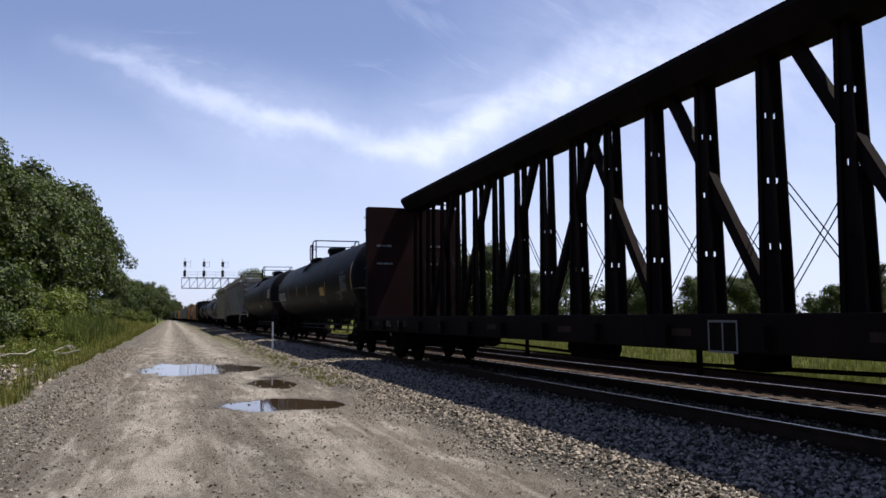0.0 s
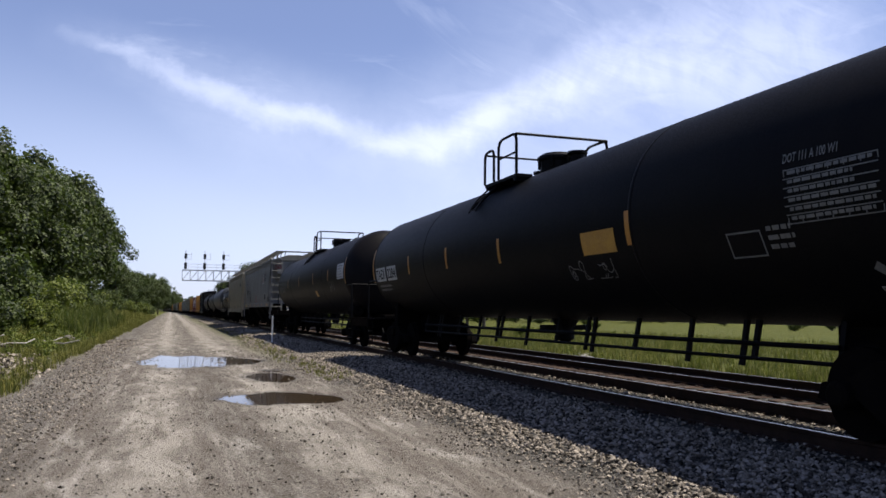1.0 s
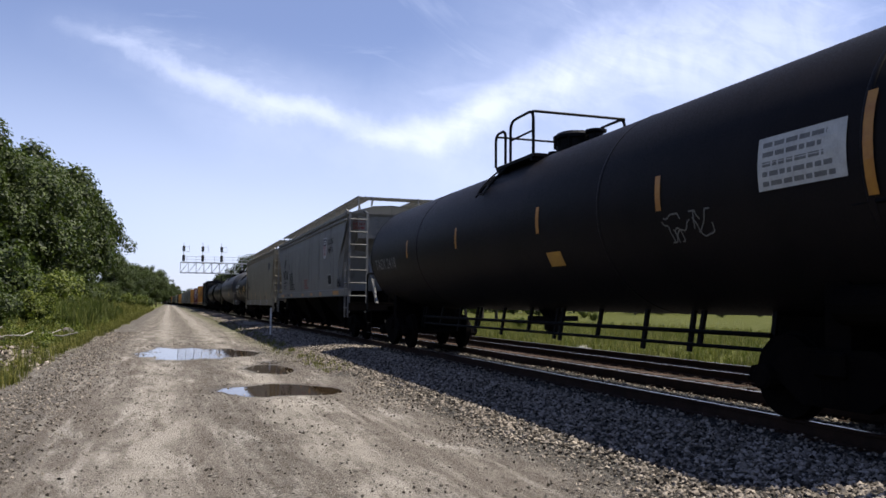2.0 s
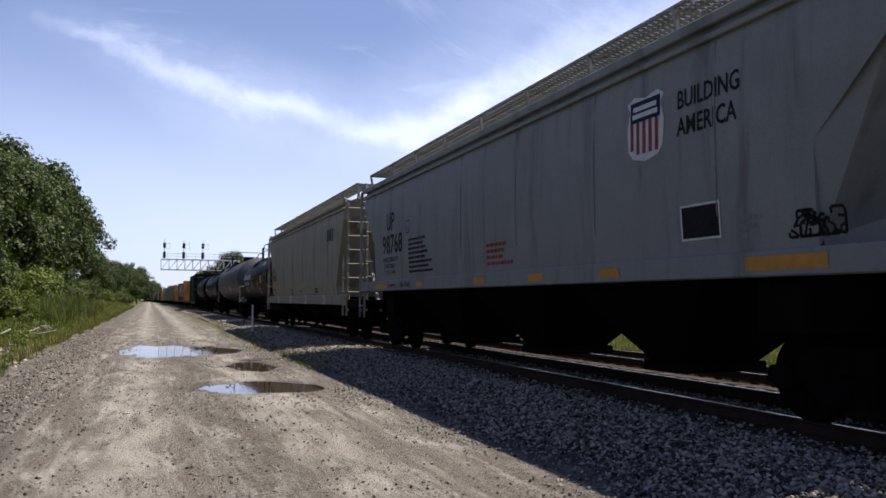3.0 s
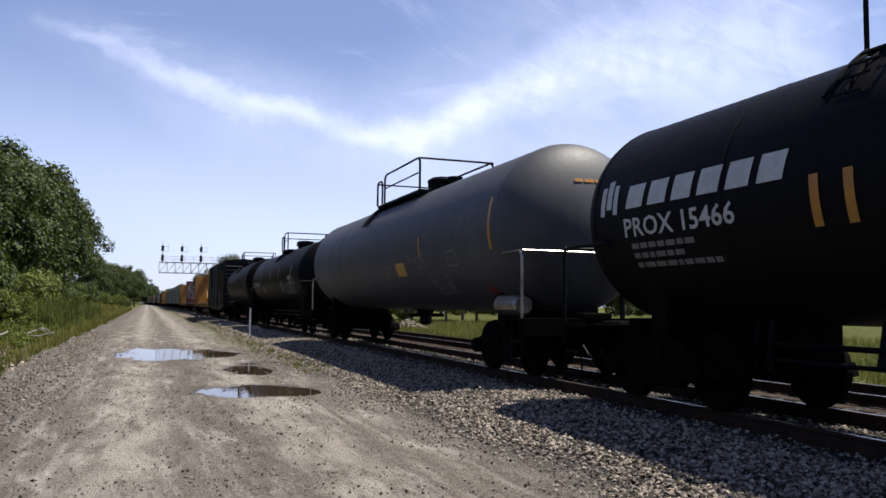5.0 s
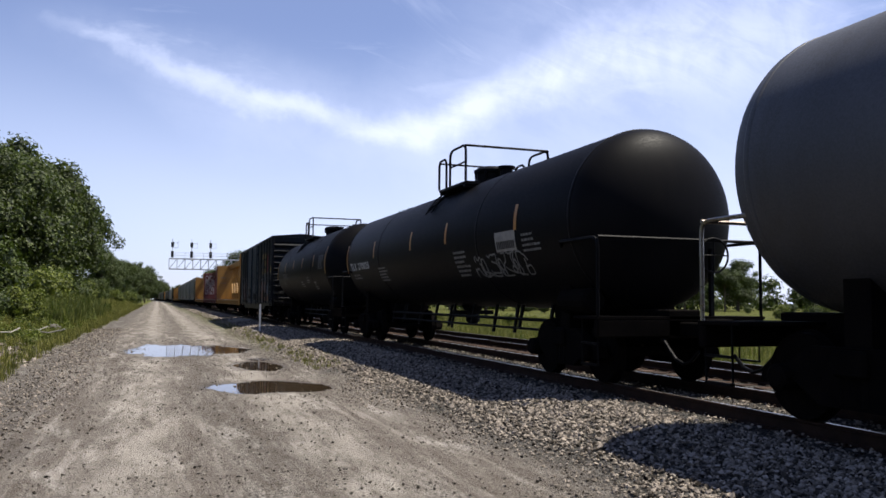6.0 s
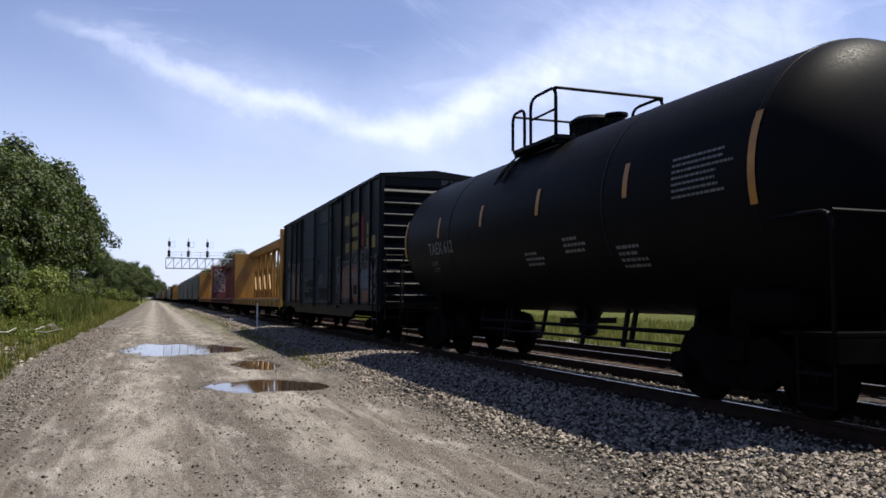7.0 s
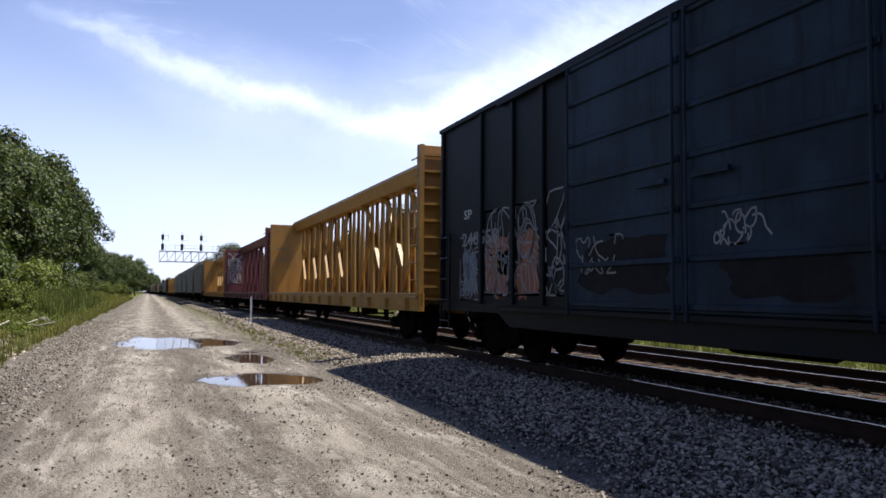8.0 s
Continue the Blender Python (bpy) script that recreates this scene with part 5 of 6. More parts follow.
        add_truck(car, s * (h - 1.75))
        add_coupler(car, s * (h - 0.1), s)
    # roof walk of open grating on both sides, with hatches between
    wz = top + 0.52
    for x in (-1, 1):
        verts, faces = [], []
        x0, x1 = x * 0.80, x * 1.32
        def strip(p, q, w):
            d = Vector(q) - Vector(p)
            side = Vector((d.y, -d.x, 0)).normalized() * w
            k = len(verts)
            for dz in (0.0, -0.03):
                verts.extend([Vector(p) + side + Vector((0, 0, dz)), Vector(q) + side + Vector((0, 0, dz)), Vector(q) - side + Vector((0, 0, dz)), Vector(p) - side + Vector((0, 0, dz))])
            faces.extend([(k, k + 1, k + 2, k + 3), (k + 4, k + 7, k + 6, k + 5), (k, k + 4, k + 5, k + 1), (k + 2, k + 6, k + 7, k + 3)])
        m = int(2 * h / 0.11)
        for i in range(m):
            y = -h + 2 * h * i / m
            strip((x0, y, wz), (x1, min(h, y + 0.22), wz), 0.009)
            strip((x1, y, wz), (x0, min(h, y + 0.22), wz), 0.009)
        for xx in (x0, x1, (x0 + x1) / 2):
            strip((xx, -h, wz + 0.004), (xx, h, wz + 0.004), 0.02)
        walkway = part("running_board", raw_mesh("running_board", verts, faces, M_GRATE), M_GRATE, car, "open grating running board along the roof")
        k = 9
        bm = bmesh.new()
        bar(bm, (x1, 0, wz - 0.02), (x * 1.25, 0, top + 0.08), 0.05, 0.05)
        bar(bm, (x0, 0, wz - 0.02), (x * 0.85, 0, top + 0.2), 0.05, 0.05)
        bar(bm, (x1, 0, wz - 0.03), (x0, 0, wz - 0.03), 0.05, 0.03)
        bracket = mesh_of(bm, "bracket", M_GRATE)
        for i in range(k + 1):
            part("bracket", bracket, M_GRATE, walkway, at=pose(0, -h + 0.05 + (2 * h - 0.1) * i / k, 0))
    for s in (-1, 1):
        bm = bmesh.new()
        for i in range(12):
            y = s * (h - 0.05 - i * 0.055)
            box(bm, -0.8, 0.8, y - 0.012, y + 0.012, wz - 0.04, wz)
        part("cross_walk", bm, M_GRATE, car)
    for i in range(4):
        y = (i - 1.5) * (2 * e / 4.4)
        bm = box(bmesh.new(), -0.42, 0.42, y - 1.5, y + 1.5, top + 0.26, top + 0.42, 0.04)
        part("roof_hatch", bm, mat, car)
    return {"car": car, "at": mid, "body": body, "half": half, "h": h, "e": e, "top": top, "sill": sill}


def lumber_car(front, back, mat, label, top=4.65, bays=18, strap=None, post_light=False, rise=0.10, between=False):
    """A centre-beam lumber car: deck, two bulkheads and a trussed beam down the middle."""
    mid, L = (front + back) / 2, back - front
    car = thing("lumber_car", Matrix.Identity(4), label, "flat car", "freight cars of the train")
    h = L / 2
    w = 1.50
    deck = 1.22
    # deck with sloped floor and side sills
    for x in (-1, 1):
        bm = bmesh.new()
        x0, x1 = sorted((x * (w - 0.12), x * w))
        box(bm, x0, x1, -h, h, deck - 0.42, deck, 0.015)
        part("side_sill", bm, mat, car)
        k = 14
        bm = bmesh.new()
        box(bm, *sorted((x * 0.25, x * (w - 0.12))), -0.28, 0.28, deck - 0.12, deck - 0.03)
        bar(bm, (x * (w + 0.02), 0, deck - 0.38), (x * (w + 0.02), 0, deck - 0.12), 0.16, 0.05)
        riser = mesh_of(bm, "floor_riser", mat)
        for i in range(k):
            part("floor_riser", riser, mat, car, at=pose(0, -h + 0.8 + (2 * h - 1.6) * i / (k - 1), 0))
        tape_mat = M_STRIPE if mat is M_YELLOW else M_RUST
        tape_mesh = mesh_of(box(bmesh.new(), *sorted((x * (w + 0.001), x * (w + 0.006))), -0.22, 0.22, deck - 0.26, deck - 0.17), "reflective_stripe", tape_mat)
        for i in range(8):
            part("reflective_stripe", tape_mesh, tape_mat, car, at=pose(0, -h + 1.5 + (2 * h - 3.0) * i / 7, 0))
    part("deck_plate", box(bmesh.new(), -w + 0.12, w - 0.12, -h + 0.1, h - 0.1, deck - 0.16, deck - 0.125), mat, car)
    part("centre_sill", box(bmesh.new(), -0.30, 0.30, -h, h, deck - 0.50, deck - 0.165, 0.02), mat, car)
    # brake gear hung under the deck: reservoir, valve box, train pipe and hangers
    part("air_reservoir", rod(bmesh.new(), (-0.75, -1.6, deck - 0.52), (-0.75, -0.5, deck - 0.52), 0.19, 14), M_FRAME, car)
    part("brake_cylinder", rod(bmesh.new(), (-0.75, 3.2, deck - 0.50), (-0.75, 4.0, deck - 0.50), 0.16, 14), M_FRAME, car)
    part("valve_box", box(bmesh.new(), -1.0, -0.6, -5.3, -4.75, deck - 0.66, deck - 0.2, 0.03), M_FRAME, car)
    part("train_pipe", pipe(bmesh.new(), [(-0.9, -h + 4, deck - 0.55), (-0.9, -7.2, deck - 0.58), (-0.9, -3.0, deck - 0.66), (-0.9, 2.0, deck - 0.56), (-0.9, h - 4, deck - 0.55)], 0.026), M_FRAME, car)
    part("brake_rod", pipe(bmesh.new(), [(-0.5, -h + 3.4, deck - 0.74), (-0.5, h - 3.4, deck - 0.70)], 0.02), M_FRAME, car)
    for y in (-7.35, -7.1, -4.0, 1.2, 5.4, 7.6):
        part("hanger", bar(bmesh.new(), (-0.9, y, deck - 0.78), (-0.9, y, deck - 0.16), 0.06, 0.05), M_FRAME, car)
    # bulkheads
    for s in (-1, 1):
        y0, y1 = sorted((s * (h - 0.26), s * (h - 0.18)))
        # the shade-toned car gets the sunlit tone on its bulkheads
        bulk = part("bulkhead", box(bmesh.new(), -w, w, y0, y1, deck - 0.05, top, 0.012), M_BULKHEAD_LIT if mat is M_BROWN_SHADED else mat, car, "tall plate bulkhead")
        for x in (-w + 0.05, -0.7, 0.0, 0.7, w - 0.05):
            y0, y1 = sorted((s * (h - 0.18), s * h))
            part("stiffener", box(bmesh.new(), x - 0.05, x + 0.05, y0, y1, deck - 0.3, top - 0.02), mat, bulk)
        for i in range(9):
            z = deck + 0.15 + i * 0.38
            part("stiffener", box(bmesh.new(), -w, w, *sorted((s * (h - 0.17), s * (h - 0.06))), z - 0.03, z + 0.03), mat, bulk)
        bm = bmesh.new()
        for i in range(9):
            z = deck - 0.1 + i * 0.40
            rod(bm, (-w - 0.05, s * (h - 0.5), z), (-w - 0.05, s * (h - 0.05), z), 0.018, 6)
        part("ladder_rungs", bm, mat, bulk)
        bm = pipe(bmesh.new(), [(0.3, s * (h - 0.1), top)] + arc((0.3, s * (h - 0.1), top + 0.10), (0.3, s * (h - 0.1), top + 0.16), (0.4, s * (h - 0.1), top + 0.16)) + [(1.2, s * (h - 0.1), top + 0.16), (1.2, s * (h - 0.1), top)], 0.02)
        part("grab_iron", bm, mat, bulk)
        bm = box(bmesh.new(), -0.3, 0.3, *sorted((s * (h - 3), s * (h + 0.1))), 0.66, deck - 0.3)
        part("draft_sill", bm, M_FRAME, car)
        add_truck(car, s * (h - 2.3))
        add_coupler(car, s * (h + 0.0), s)
    # centre beam: top chord, tapered posts with lightening holes, long diagonals rising towards the middle
    crest = top + rise
    bm = bmesh.new()
    prism(bm, [(-0.40, crest), (0.40, crest), (0.42, crest - 0.09), (0.24, crest - 0.42), (-0.24, crest - 0.42), (-0.42, crest - 0.09)], "y", -h + 0.26, h - 0.26)
    part("top_chord", bm, mat, car)
    inner = 2 * (h - 0.26)
    step = inner / bays
    a0, a1, zt = 0.33 if post_light else 0.17, 0.12 if post_light else 0.09, crest - 0.34
    bm = bmesh.new()
    for x in (-1, 1):
        for y0, y1, z0, z1 in ((-1.0, -0.22, 0, 1), (0.22, 1.0, 0, 1)):
            q = [(y0 * a0, deck), (y1 * a0, deck), (y1 * a1, zt), (y0 * a1, zt)]
            prism(bm, q, "x", *sorted((x * 0.06, x * 0.08)))
        for lo, hi in ((0.0, 0.24), (0.262, 0.49), (0.512, 0.74), (0.762, 1.0)):
            zz0, zz1 = deck + (zt - deck) * lo, deck + (zt - deck) * hi
            w0, w1 = 0.225 * (a0 + (a1 - a0) * lo), 0.225 * (a0 + (a1 - a0) * hi)
            prism(bm, [(-w0, zz0), (w0, zz0), (w1, zz1), (-w1, zz1)], "x", *sorted((x * 0.06, x * 0.08)))
        for e in (-1, 1):
            bar(bm, (x * 0.10, e * (a0 - 0.02), deck), (x * 0.09, e * (a1 - 0.02), zt), 0.03, 0.07)
    post = mesh_of(bm, "post", mat)
    posts = [-h + 0.26 + i * step for i in range(1, bays)]
    slants = [(s * (h - 0.26 - (i - 1) * step), s * (h - 0.26 - (i + 1) * step)) for i in range(1, bays // 2, 2) for s in (-1, 1)]
    if between:      # no post at the middle: the two inmost diagonals cross there instead
        posts = [0.12 + s * step * (i + 0.5) for i in range(bays // 2) for s in (-1, 1)]
        slants = [(0.12 + s * (2 * step * j + 1.85), 0.12 + s * (2 * step * j - 0.22)) for j in range(4) for s in (-1, 1)]
    for y in posts:
        part("post", post, mat, car, at=pose(0, y, 0))
    for y0, y1 in slants:
        part("diagonal", bar(bmesh.new(), (0, y0, deck + 0.1), (0, y1, zt + 0.05), 0.13, 0.16), mat, car)
    if post_light:
        for i in range(2, bays // 2 + 1, 2):
            for s in (-1, 1):
                y0, y1 = s * (h - 0.26 - i * step), s * (h - 0.26 - (i - 1) * step)
                part("counter_brace", bar(bmesh.new(), (-0.14, y0, deck + 0.1), (-0.14, y1, deck + 2.1), 0.09, 0.05), mat, car)
    if strap:
        # tie-down cables, crossed in pairs between neighbouring posts
        row = sorted(posts)
        for y0, y1 in zip(row, row[1:]):
            for p, q in ((y0, y1), (y1, y0)):
                for drop in (0.0, 0.14):
                    part("tie_down_cable", rod(bmesh.new(), (0.16, p, 3.0 - drop), (0.16, q, deck + 0.28 - drop), 0.010, 4), strap, car)
    return {"car": car, "at": mid, "h": h, "w": w, "deck": deck, "top": top}


def box_car(front, back, mat, door_mat, label, top=4.62, half=1.52):
    """A boxcar with ribbed sides, two plug doors and a corrugated end."""
    mid, L = (front + back) / 2, back - front
    car = thing("box_car", Matrix.Identity(4), label, "boxcar", "freight cars of the train")
    h = L / 2
    low = 1.02
    body = part("body", box(bmesh.new(), -half, half, -h + 0.08, h - 0.08, low, top, 0.02), mat, car)
    bm = bmesh.new()
    prism(bm, [(-half - 0.06, top - 0.06), (-half - 0.06, top + 0.02), (0, top + 0.17), (half + 0.06, top + 0.02), (half + 0.06, top - 0.06)], "y", -h - 0.02, h + 0.02)
    part("roof", bm, mat, car)
    # sills drop lower between the trucks
    for x in (-1, 1):
        bm = bmesh.new()
        prism(bm, [(-h, low + 0.02), (h, low + 0.02), (h, low - 0.14), (h - 2.9, low - 0.14), (h - 3.4, low - 0.36), (-h + 3.4, low - 0.36), (-h + 2.9, low - 0.14), (-h, low - 0.14)], "x", *sorted((x * (half - 0.06), x * (half + 0.015))))
        part("side_sill", bm, mat, body)
        d0, dm, d1 = -2.24, 0.48, 3.18
        for y in (-h + 0.12, -7.44, -6.2, -5.1, -3.75, 4.0, 5.1, 6.45, h - 0.12):
            if d0 - 0.1 < y < d1 + 0.1:
                continue
            bm = box(bmesh.new(), *sorted((x * half, x * (half + 0.055))), y - 0.06, y + 0.06, low + 0.02, top - 0.06, 0.015)
            part("rib", bm, mat, body)
        for a, b in ((d0, dm), (dm, d1)):
            door = part("plug_door", box(bmesh.new(), *sorted((x * half, x * (half + 0.05))), a + 0.03, b - 0.03, low - 0.02, top - 0.12, 0.015), door_mat, car, "panelled plug door")
            for z in (low + 0.06, 1.62, 2.21, 2.79, 3.36, 3.95, top - 0.16):
                part("door_rail", box(bmesh.new(), *sorted((x * (half + 0.05), x * (half + 0.085))), a + 0.05, b - 0.05, z - 0.035, z + 0.035, 0.01), door_mat, door)
            for y in (a + 0.12, b - 0.12):
                part("locking_bar", rod(bmesh.new(), (x * (half + 0.11), y, low - 0.1), (x * (half + 0.11), y, top - 0.12), 0.022, 8), door_mat, door)
            bm = bmesh.new()
            yc = b - 0.55 if a < -1 else a + 0.55
            box(bm, *sorted((x * (half + 0.085), x * (half + 0.13))), yc - 0.3, yc + 0.3, low + 1.5, low + 1.56)
            part("door_handle", bm, door_mat, door)
        for z in (low - 0.06, top - 0.10):
            part("door_track", box(bmesh.new(), *sorted((x * (half + 0.02), x * (half + 0.10))), d0 - 1.2, d1 + 2.4, z - 0.03, z + 0.03), mat, body)
        for s in (-1, 1):
            bm = bmesh.new()
            for i in range(5):
                z = low - 0.35 + i * 0.42
                rod(bm, (x * (half + 0.08), s * (h - 0.15), z), (x * (half + 0.08), s * (h - 0.65), z), 0.016, 6)
            for dy in (0.15, 0.65):
                bar(bm, (x * (half + 0.06), s * (h - dy), low - 0.5), (x * (half + 0.06), s * (h - dy), low + 1.4), 0.04, 0.03)
            part("side_ladder", bm, mat, car)
    for s in (-1, 1):
        bm = bmesh.new()
        prof = []
        n = 10
        zs, span = low + 0.12, (top - 0.45 - low)
        prof = [(s * (h - 0.08), zs)]
        for i in range(n):
            z0 = zs + span * i / n
            dz = span / n
            prof += [(s * (h - 0.07), z0 + dz * 0.10), (s * (h + 0.05), z0 + dz * 0.45), (s * (h + 0.05), z0 + dz * 0.55), (s * (h - 0.07), z0 + dz * 0.98)]
        prof += [(s * (h - 0.02), top - 0.3), (s * (h - 0.02), top), (s * (h - 0.2), top), (s * (h - 0.2), zs)]
        prism(bm, prof, "x", -half + 0.06, half - 0.06)
        part("end_wall", bm, mat, body, "end wall pressed in horizontal ribs")
        for x in (-1, 1):
            part("corner_post", box(bmesh.new(), *sorted((x * (half - 0.08), x * (half + 0.02))), *sorted((s * (h - 0.1), s * (h + 0.02))), low - 0.1, top, 0.01), mat, body)
        bm = bmesh.new()
        for xx in (-half + 0.1, -half + 0.6):
            bar(bm, (xx, s * (h + 0.1), low - 0.35), (xx, s * (h + 0.1), low + 1.5), 0.04, 0.04)
        ladder = part("end_ladder", bm, mat, car)
        for i in range(5):
            z = low - 0.3 + i * 0.42
            part("rung", rod(bmesh.new(), (-half + 0.1, s * (h + 0.12), z), (-half + 0.6, s * (h + 0.12), z), 0.018, 6), mat, ladder)
        bm = bmesh.new()
        box(bm, -1.4, 1.4, *sorted((s * h, s * (h + 0.35))), low - 0.06, low - 0.02)
        box(bm, -0.28, 0.28, *sorted((s * (h - 3.2), s * (h + 0.4))), 0.66, low - 0.06)
        part("end_platform", bm, M_FRAME, car)
        part("body_bolster", box(bmesh.new(), -half + 0.2, half - 0.2, *sorted((s * (h - 2.75), s * (h - 2.05))), 0.9, 1.85, 0.03), M_FRAME, car)
        part("web_plate", box(bmesh.new(), -0.03, 0.03, *sorted((s * (h - 4.3), s * (h - 0.75))), 1.15, 1.9), M_FRAME, car)
        bm = bmesh.new()
        for i in range(16):
            t0, t1 = i * math.tau / 16, (i + 1) * math.tau / 16
            rod(bm, (0.5 + 0.28 * math.cos(t0), s * (h + 0.2), low + 1.9 + 0.28 * math.sin(t0)), (0.5 + 0.28 * math.cos(t1), s * (h + 0.2), low + 1.9 + 0.28 * math.sin(t1)), 0.016, 5)
        bar(bm, (0.5, s * (h + 0.16), low), (0.5, s * (h + 0.16), low + 2.0), 0.05, 0.05)
        if s < 0:
            part("brake_wheel", bm, M_RAILBLACK, car)
        else:
            bm.free()
        add_truck(car, s * (h - 2.0))
        add_coupler(car, s * (h + 0.25), s)
    bm = bmesh.new()
    box(bm, -0.35, 0.35, -h + 1, h - 1, 0.62, low, 0.02)
    rod(bm, (-0.9, -1.0, 0.75), (-0.9, 0.4, 0.75), 0.2, 12)
    pipe(bm, [(-0.7, -h + 3, 0.6), (-0.7, h - 3, 0.6)], 0.03)
    part("under_frame", bm, M_FRAME, car)
    return {"car": car, "at": mid, "body": body, "half": half, "h": h, "low": low, "top": top}


TRAIN = []        # each car with the place of its middle at the clip's start


def couple(made):
    TRAIN.append((made["car"], made["at"]))
    return made


C0 = couple(lumber_car(0.7, 24.5, M_BROWN_SHADED, "brown empty centre-beam lumber car, shade in its paint, with crossed tie-down cables", strap=M_RAILBLACK, rise=0.29, between=True))
C1 = couple(tank_car(26.0, 46.75, 1.47, 1.10, M_TANK, "black tank car with white stencils and yellow stripes", (0.10, 1.75, 1.0),
                     ((-9.45, 2.1, 1.0), (-4.55, 2.15, 0.47), (-0.05, 2.15, 0.47), (2.98, 2.2, 0.47), (5.97, 2.2, 0.47), (9.75, 2.1, 1.0))))
C2 = couple(tank_car(49.4, 69.1, 1.52, 1.10, M_TANK_DUSTY, "dull black tank car with a white panel on its side", (-1.15, 0.65, 0.97),
                     ((-9.06, 2.2, 0.95), (-5.87, 2.4, 0.44), (-2.4, 2.4, 0.44), (1.6, 2.4, 0.44), (5.3, 2.4, 0.44))))
C3 = couple(hopper_car(71.1, 89.6, M_HOP_UP, "grey covered hopper car with black stencilled numbers and grating roof walks", sill=1.68, plate=0.26))
C4 = couple(hopper_car(91.1, 108.6, M_HOP_CAI, "beige covered hopper car with rust streaks and grating roof walks"))
C5 = couple(tank_car(110.2, 122.45, 1.41, 1.04, M_TANK, "short black tank car with large white markings and orange placard", (-1.33, 1.4, 0.75),
                     ((-5.1, 1.95, 0.85), (-1.21, 2.0, 0.5), (-1.71, 2.0, 0.5), (1.1, 2.0, 0.5), (1.5, 2.0, 0.5)), dome=1.0))
C6 = couple(tank_car(124.1, 141.9, 1.56, 1.10, M_TANK_GREY, "faded dusty grey tank car with graffiti", (-2.3, 1.6, 0.99),
                     ((-7.86, 2.24, 0.95), (-3.9, 2.3, 0.45)), walkway=False, grey=True, dome=1.0))
C7 = couple(tank_car(144.4, 160.8, 1.43, 1.10, M_TANK, "black tank car with pale placard and scrawled graffiti", (-2.05, -0.3, 1.0),
                     ((-5.49, 2.46, 0.46), (0.66, 2.45, 0.46), (-1.9, 2.45, 0.46), (4.2, 2.45, 0.46), (7.6, 2.1, 0.9)), dome=0.9))
C8 = couple(tank_car(162.6, 176.1, 1.54, 1.00, M_TANK, "plain black tank car with yellow stripes", (-0.8, 0.9, 1.05),
                     ((-5.9, 2.2, 1.0), (-3.55, 2.54, 0.46), (-1.0, 2.56, 0.43), (1.36, 2.58, 0.4), (3.72, 2.53, 0.44), (6.1, 2.2, 0.9)), dome=0.6))
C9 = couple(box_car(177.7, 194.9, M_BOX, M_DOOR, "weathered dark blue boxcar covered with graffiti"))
C10 = couple(lumber_car(196.4, 220.3, M_YELLOW, "empty yellow centre-beam lumber car", post_light=True))
C11 = couple(lumber_car(222.0, 245.8, M_MAROON, "empty maroon centre-beam lumber car"))
C12 = couple(lumber_car(247.4, 271.2, M_YELLOW, "empty yellow centre-beam lumber car", post_light=True))
far_hopper = couple(hopper_car(273.0, 290.5, M_GREEN, "grey green covered hopper car"))


def far_cars():
    """The rest of the train, far off."""
    at = 290.5
    kinds = {"g": (far_hopper, 17.5), "b": (C4, 17.5), "t": (C2, 19.7), "y": (C10, 23.9), "x": (C9, 17.2), "k": (C1, 20.75), "m": (C11, 23.8)}
    for key in "ggggyyxbgtkgyxggtbbkmxggt":
        made, length = kinds[key]
        middle = at + 1.6 + length / 2
        TRAIN.append((copy_thing(made["car"], pose(0, middle, RAIL_Z)), middle))
        at += length + 1.6


far_cars()


# ---- writing, placards and graffiti on the cars ----
def tank_marks(c, drawn, mat, y, z, name="lettering", label=""):
    return on_tank(drawn, mat, c["tank"], c["r"], c["zc"], y, z, name, label)


def wall_marks(c, drawn, mat, y, z, name="lettering", label="", proud=0.006):
    """On the hopper's bulging or the boxcar's flat side."""
    pts, faces = drawn
    half = c["half"]
    zs, xs = ([1.3, 1.7, 2.2, 2.7, 3.2, 3.75, 4.02], [-0.06, -0.015, 0.02, 0.032, 0.035, 0.025, 0.0]) if "e" in c else ([0, 9], [0, 0])
    verts = [(-half - float(np.interp(z + v, zs, xs)) - proud, y - u, z + v) for u, v in pts]
    return part(name, raw_mesh(name, verts, faces, mat), mat, c["body"], label)


def grid_marks(width, high, cols, rows, line):
    shapes = []
    for i in range(cols + 1):
        u = (width - line) * i / cols
        shapes.append((u, u + line, 0, high))
    for j in range(rows + 1):
        v = (high - line) * j / rows
        shapes.append((0, width, v, v + line))
    return flat_marks(shapes)


def frame_marks(width, high, line):
    return flat_marks([(0, width, 0, line), (0, width, high - line, high), (0, line, line, high - line), (width - line, width, line, high - line)])


def band(width, high, rows=4):
    return flat_marks([(0, width, high * i / rows, high * (i + 1) / rows) for i in range(rows)])


def hazard_placard(put, y, z, size, digits, mat):
    """A diamond with a number, set on the tank's side."""
    s = size / 2
    put(([(s, 0), (1.5 * s, s / 2), (size, s), (1.5 * s, 1.5 * s), (s, size), (s / 2, 1.5 * s), (0, s), (s / 2, s / 2)], [(0, 1, 7), (7, 1, 2, 6), (6, 2, 3, 5), (5, 3, 4)]), mat, y, z, "hazard_placard", "diamond hazard placard")


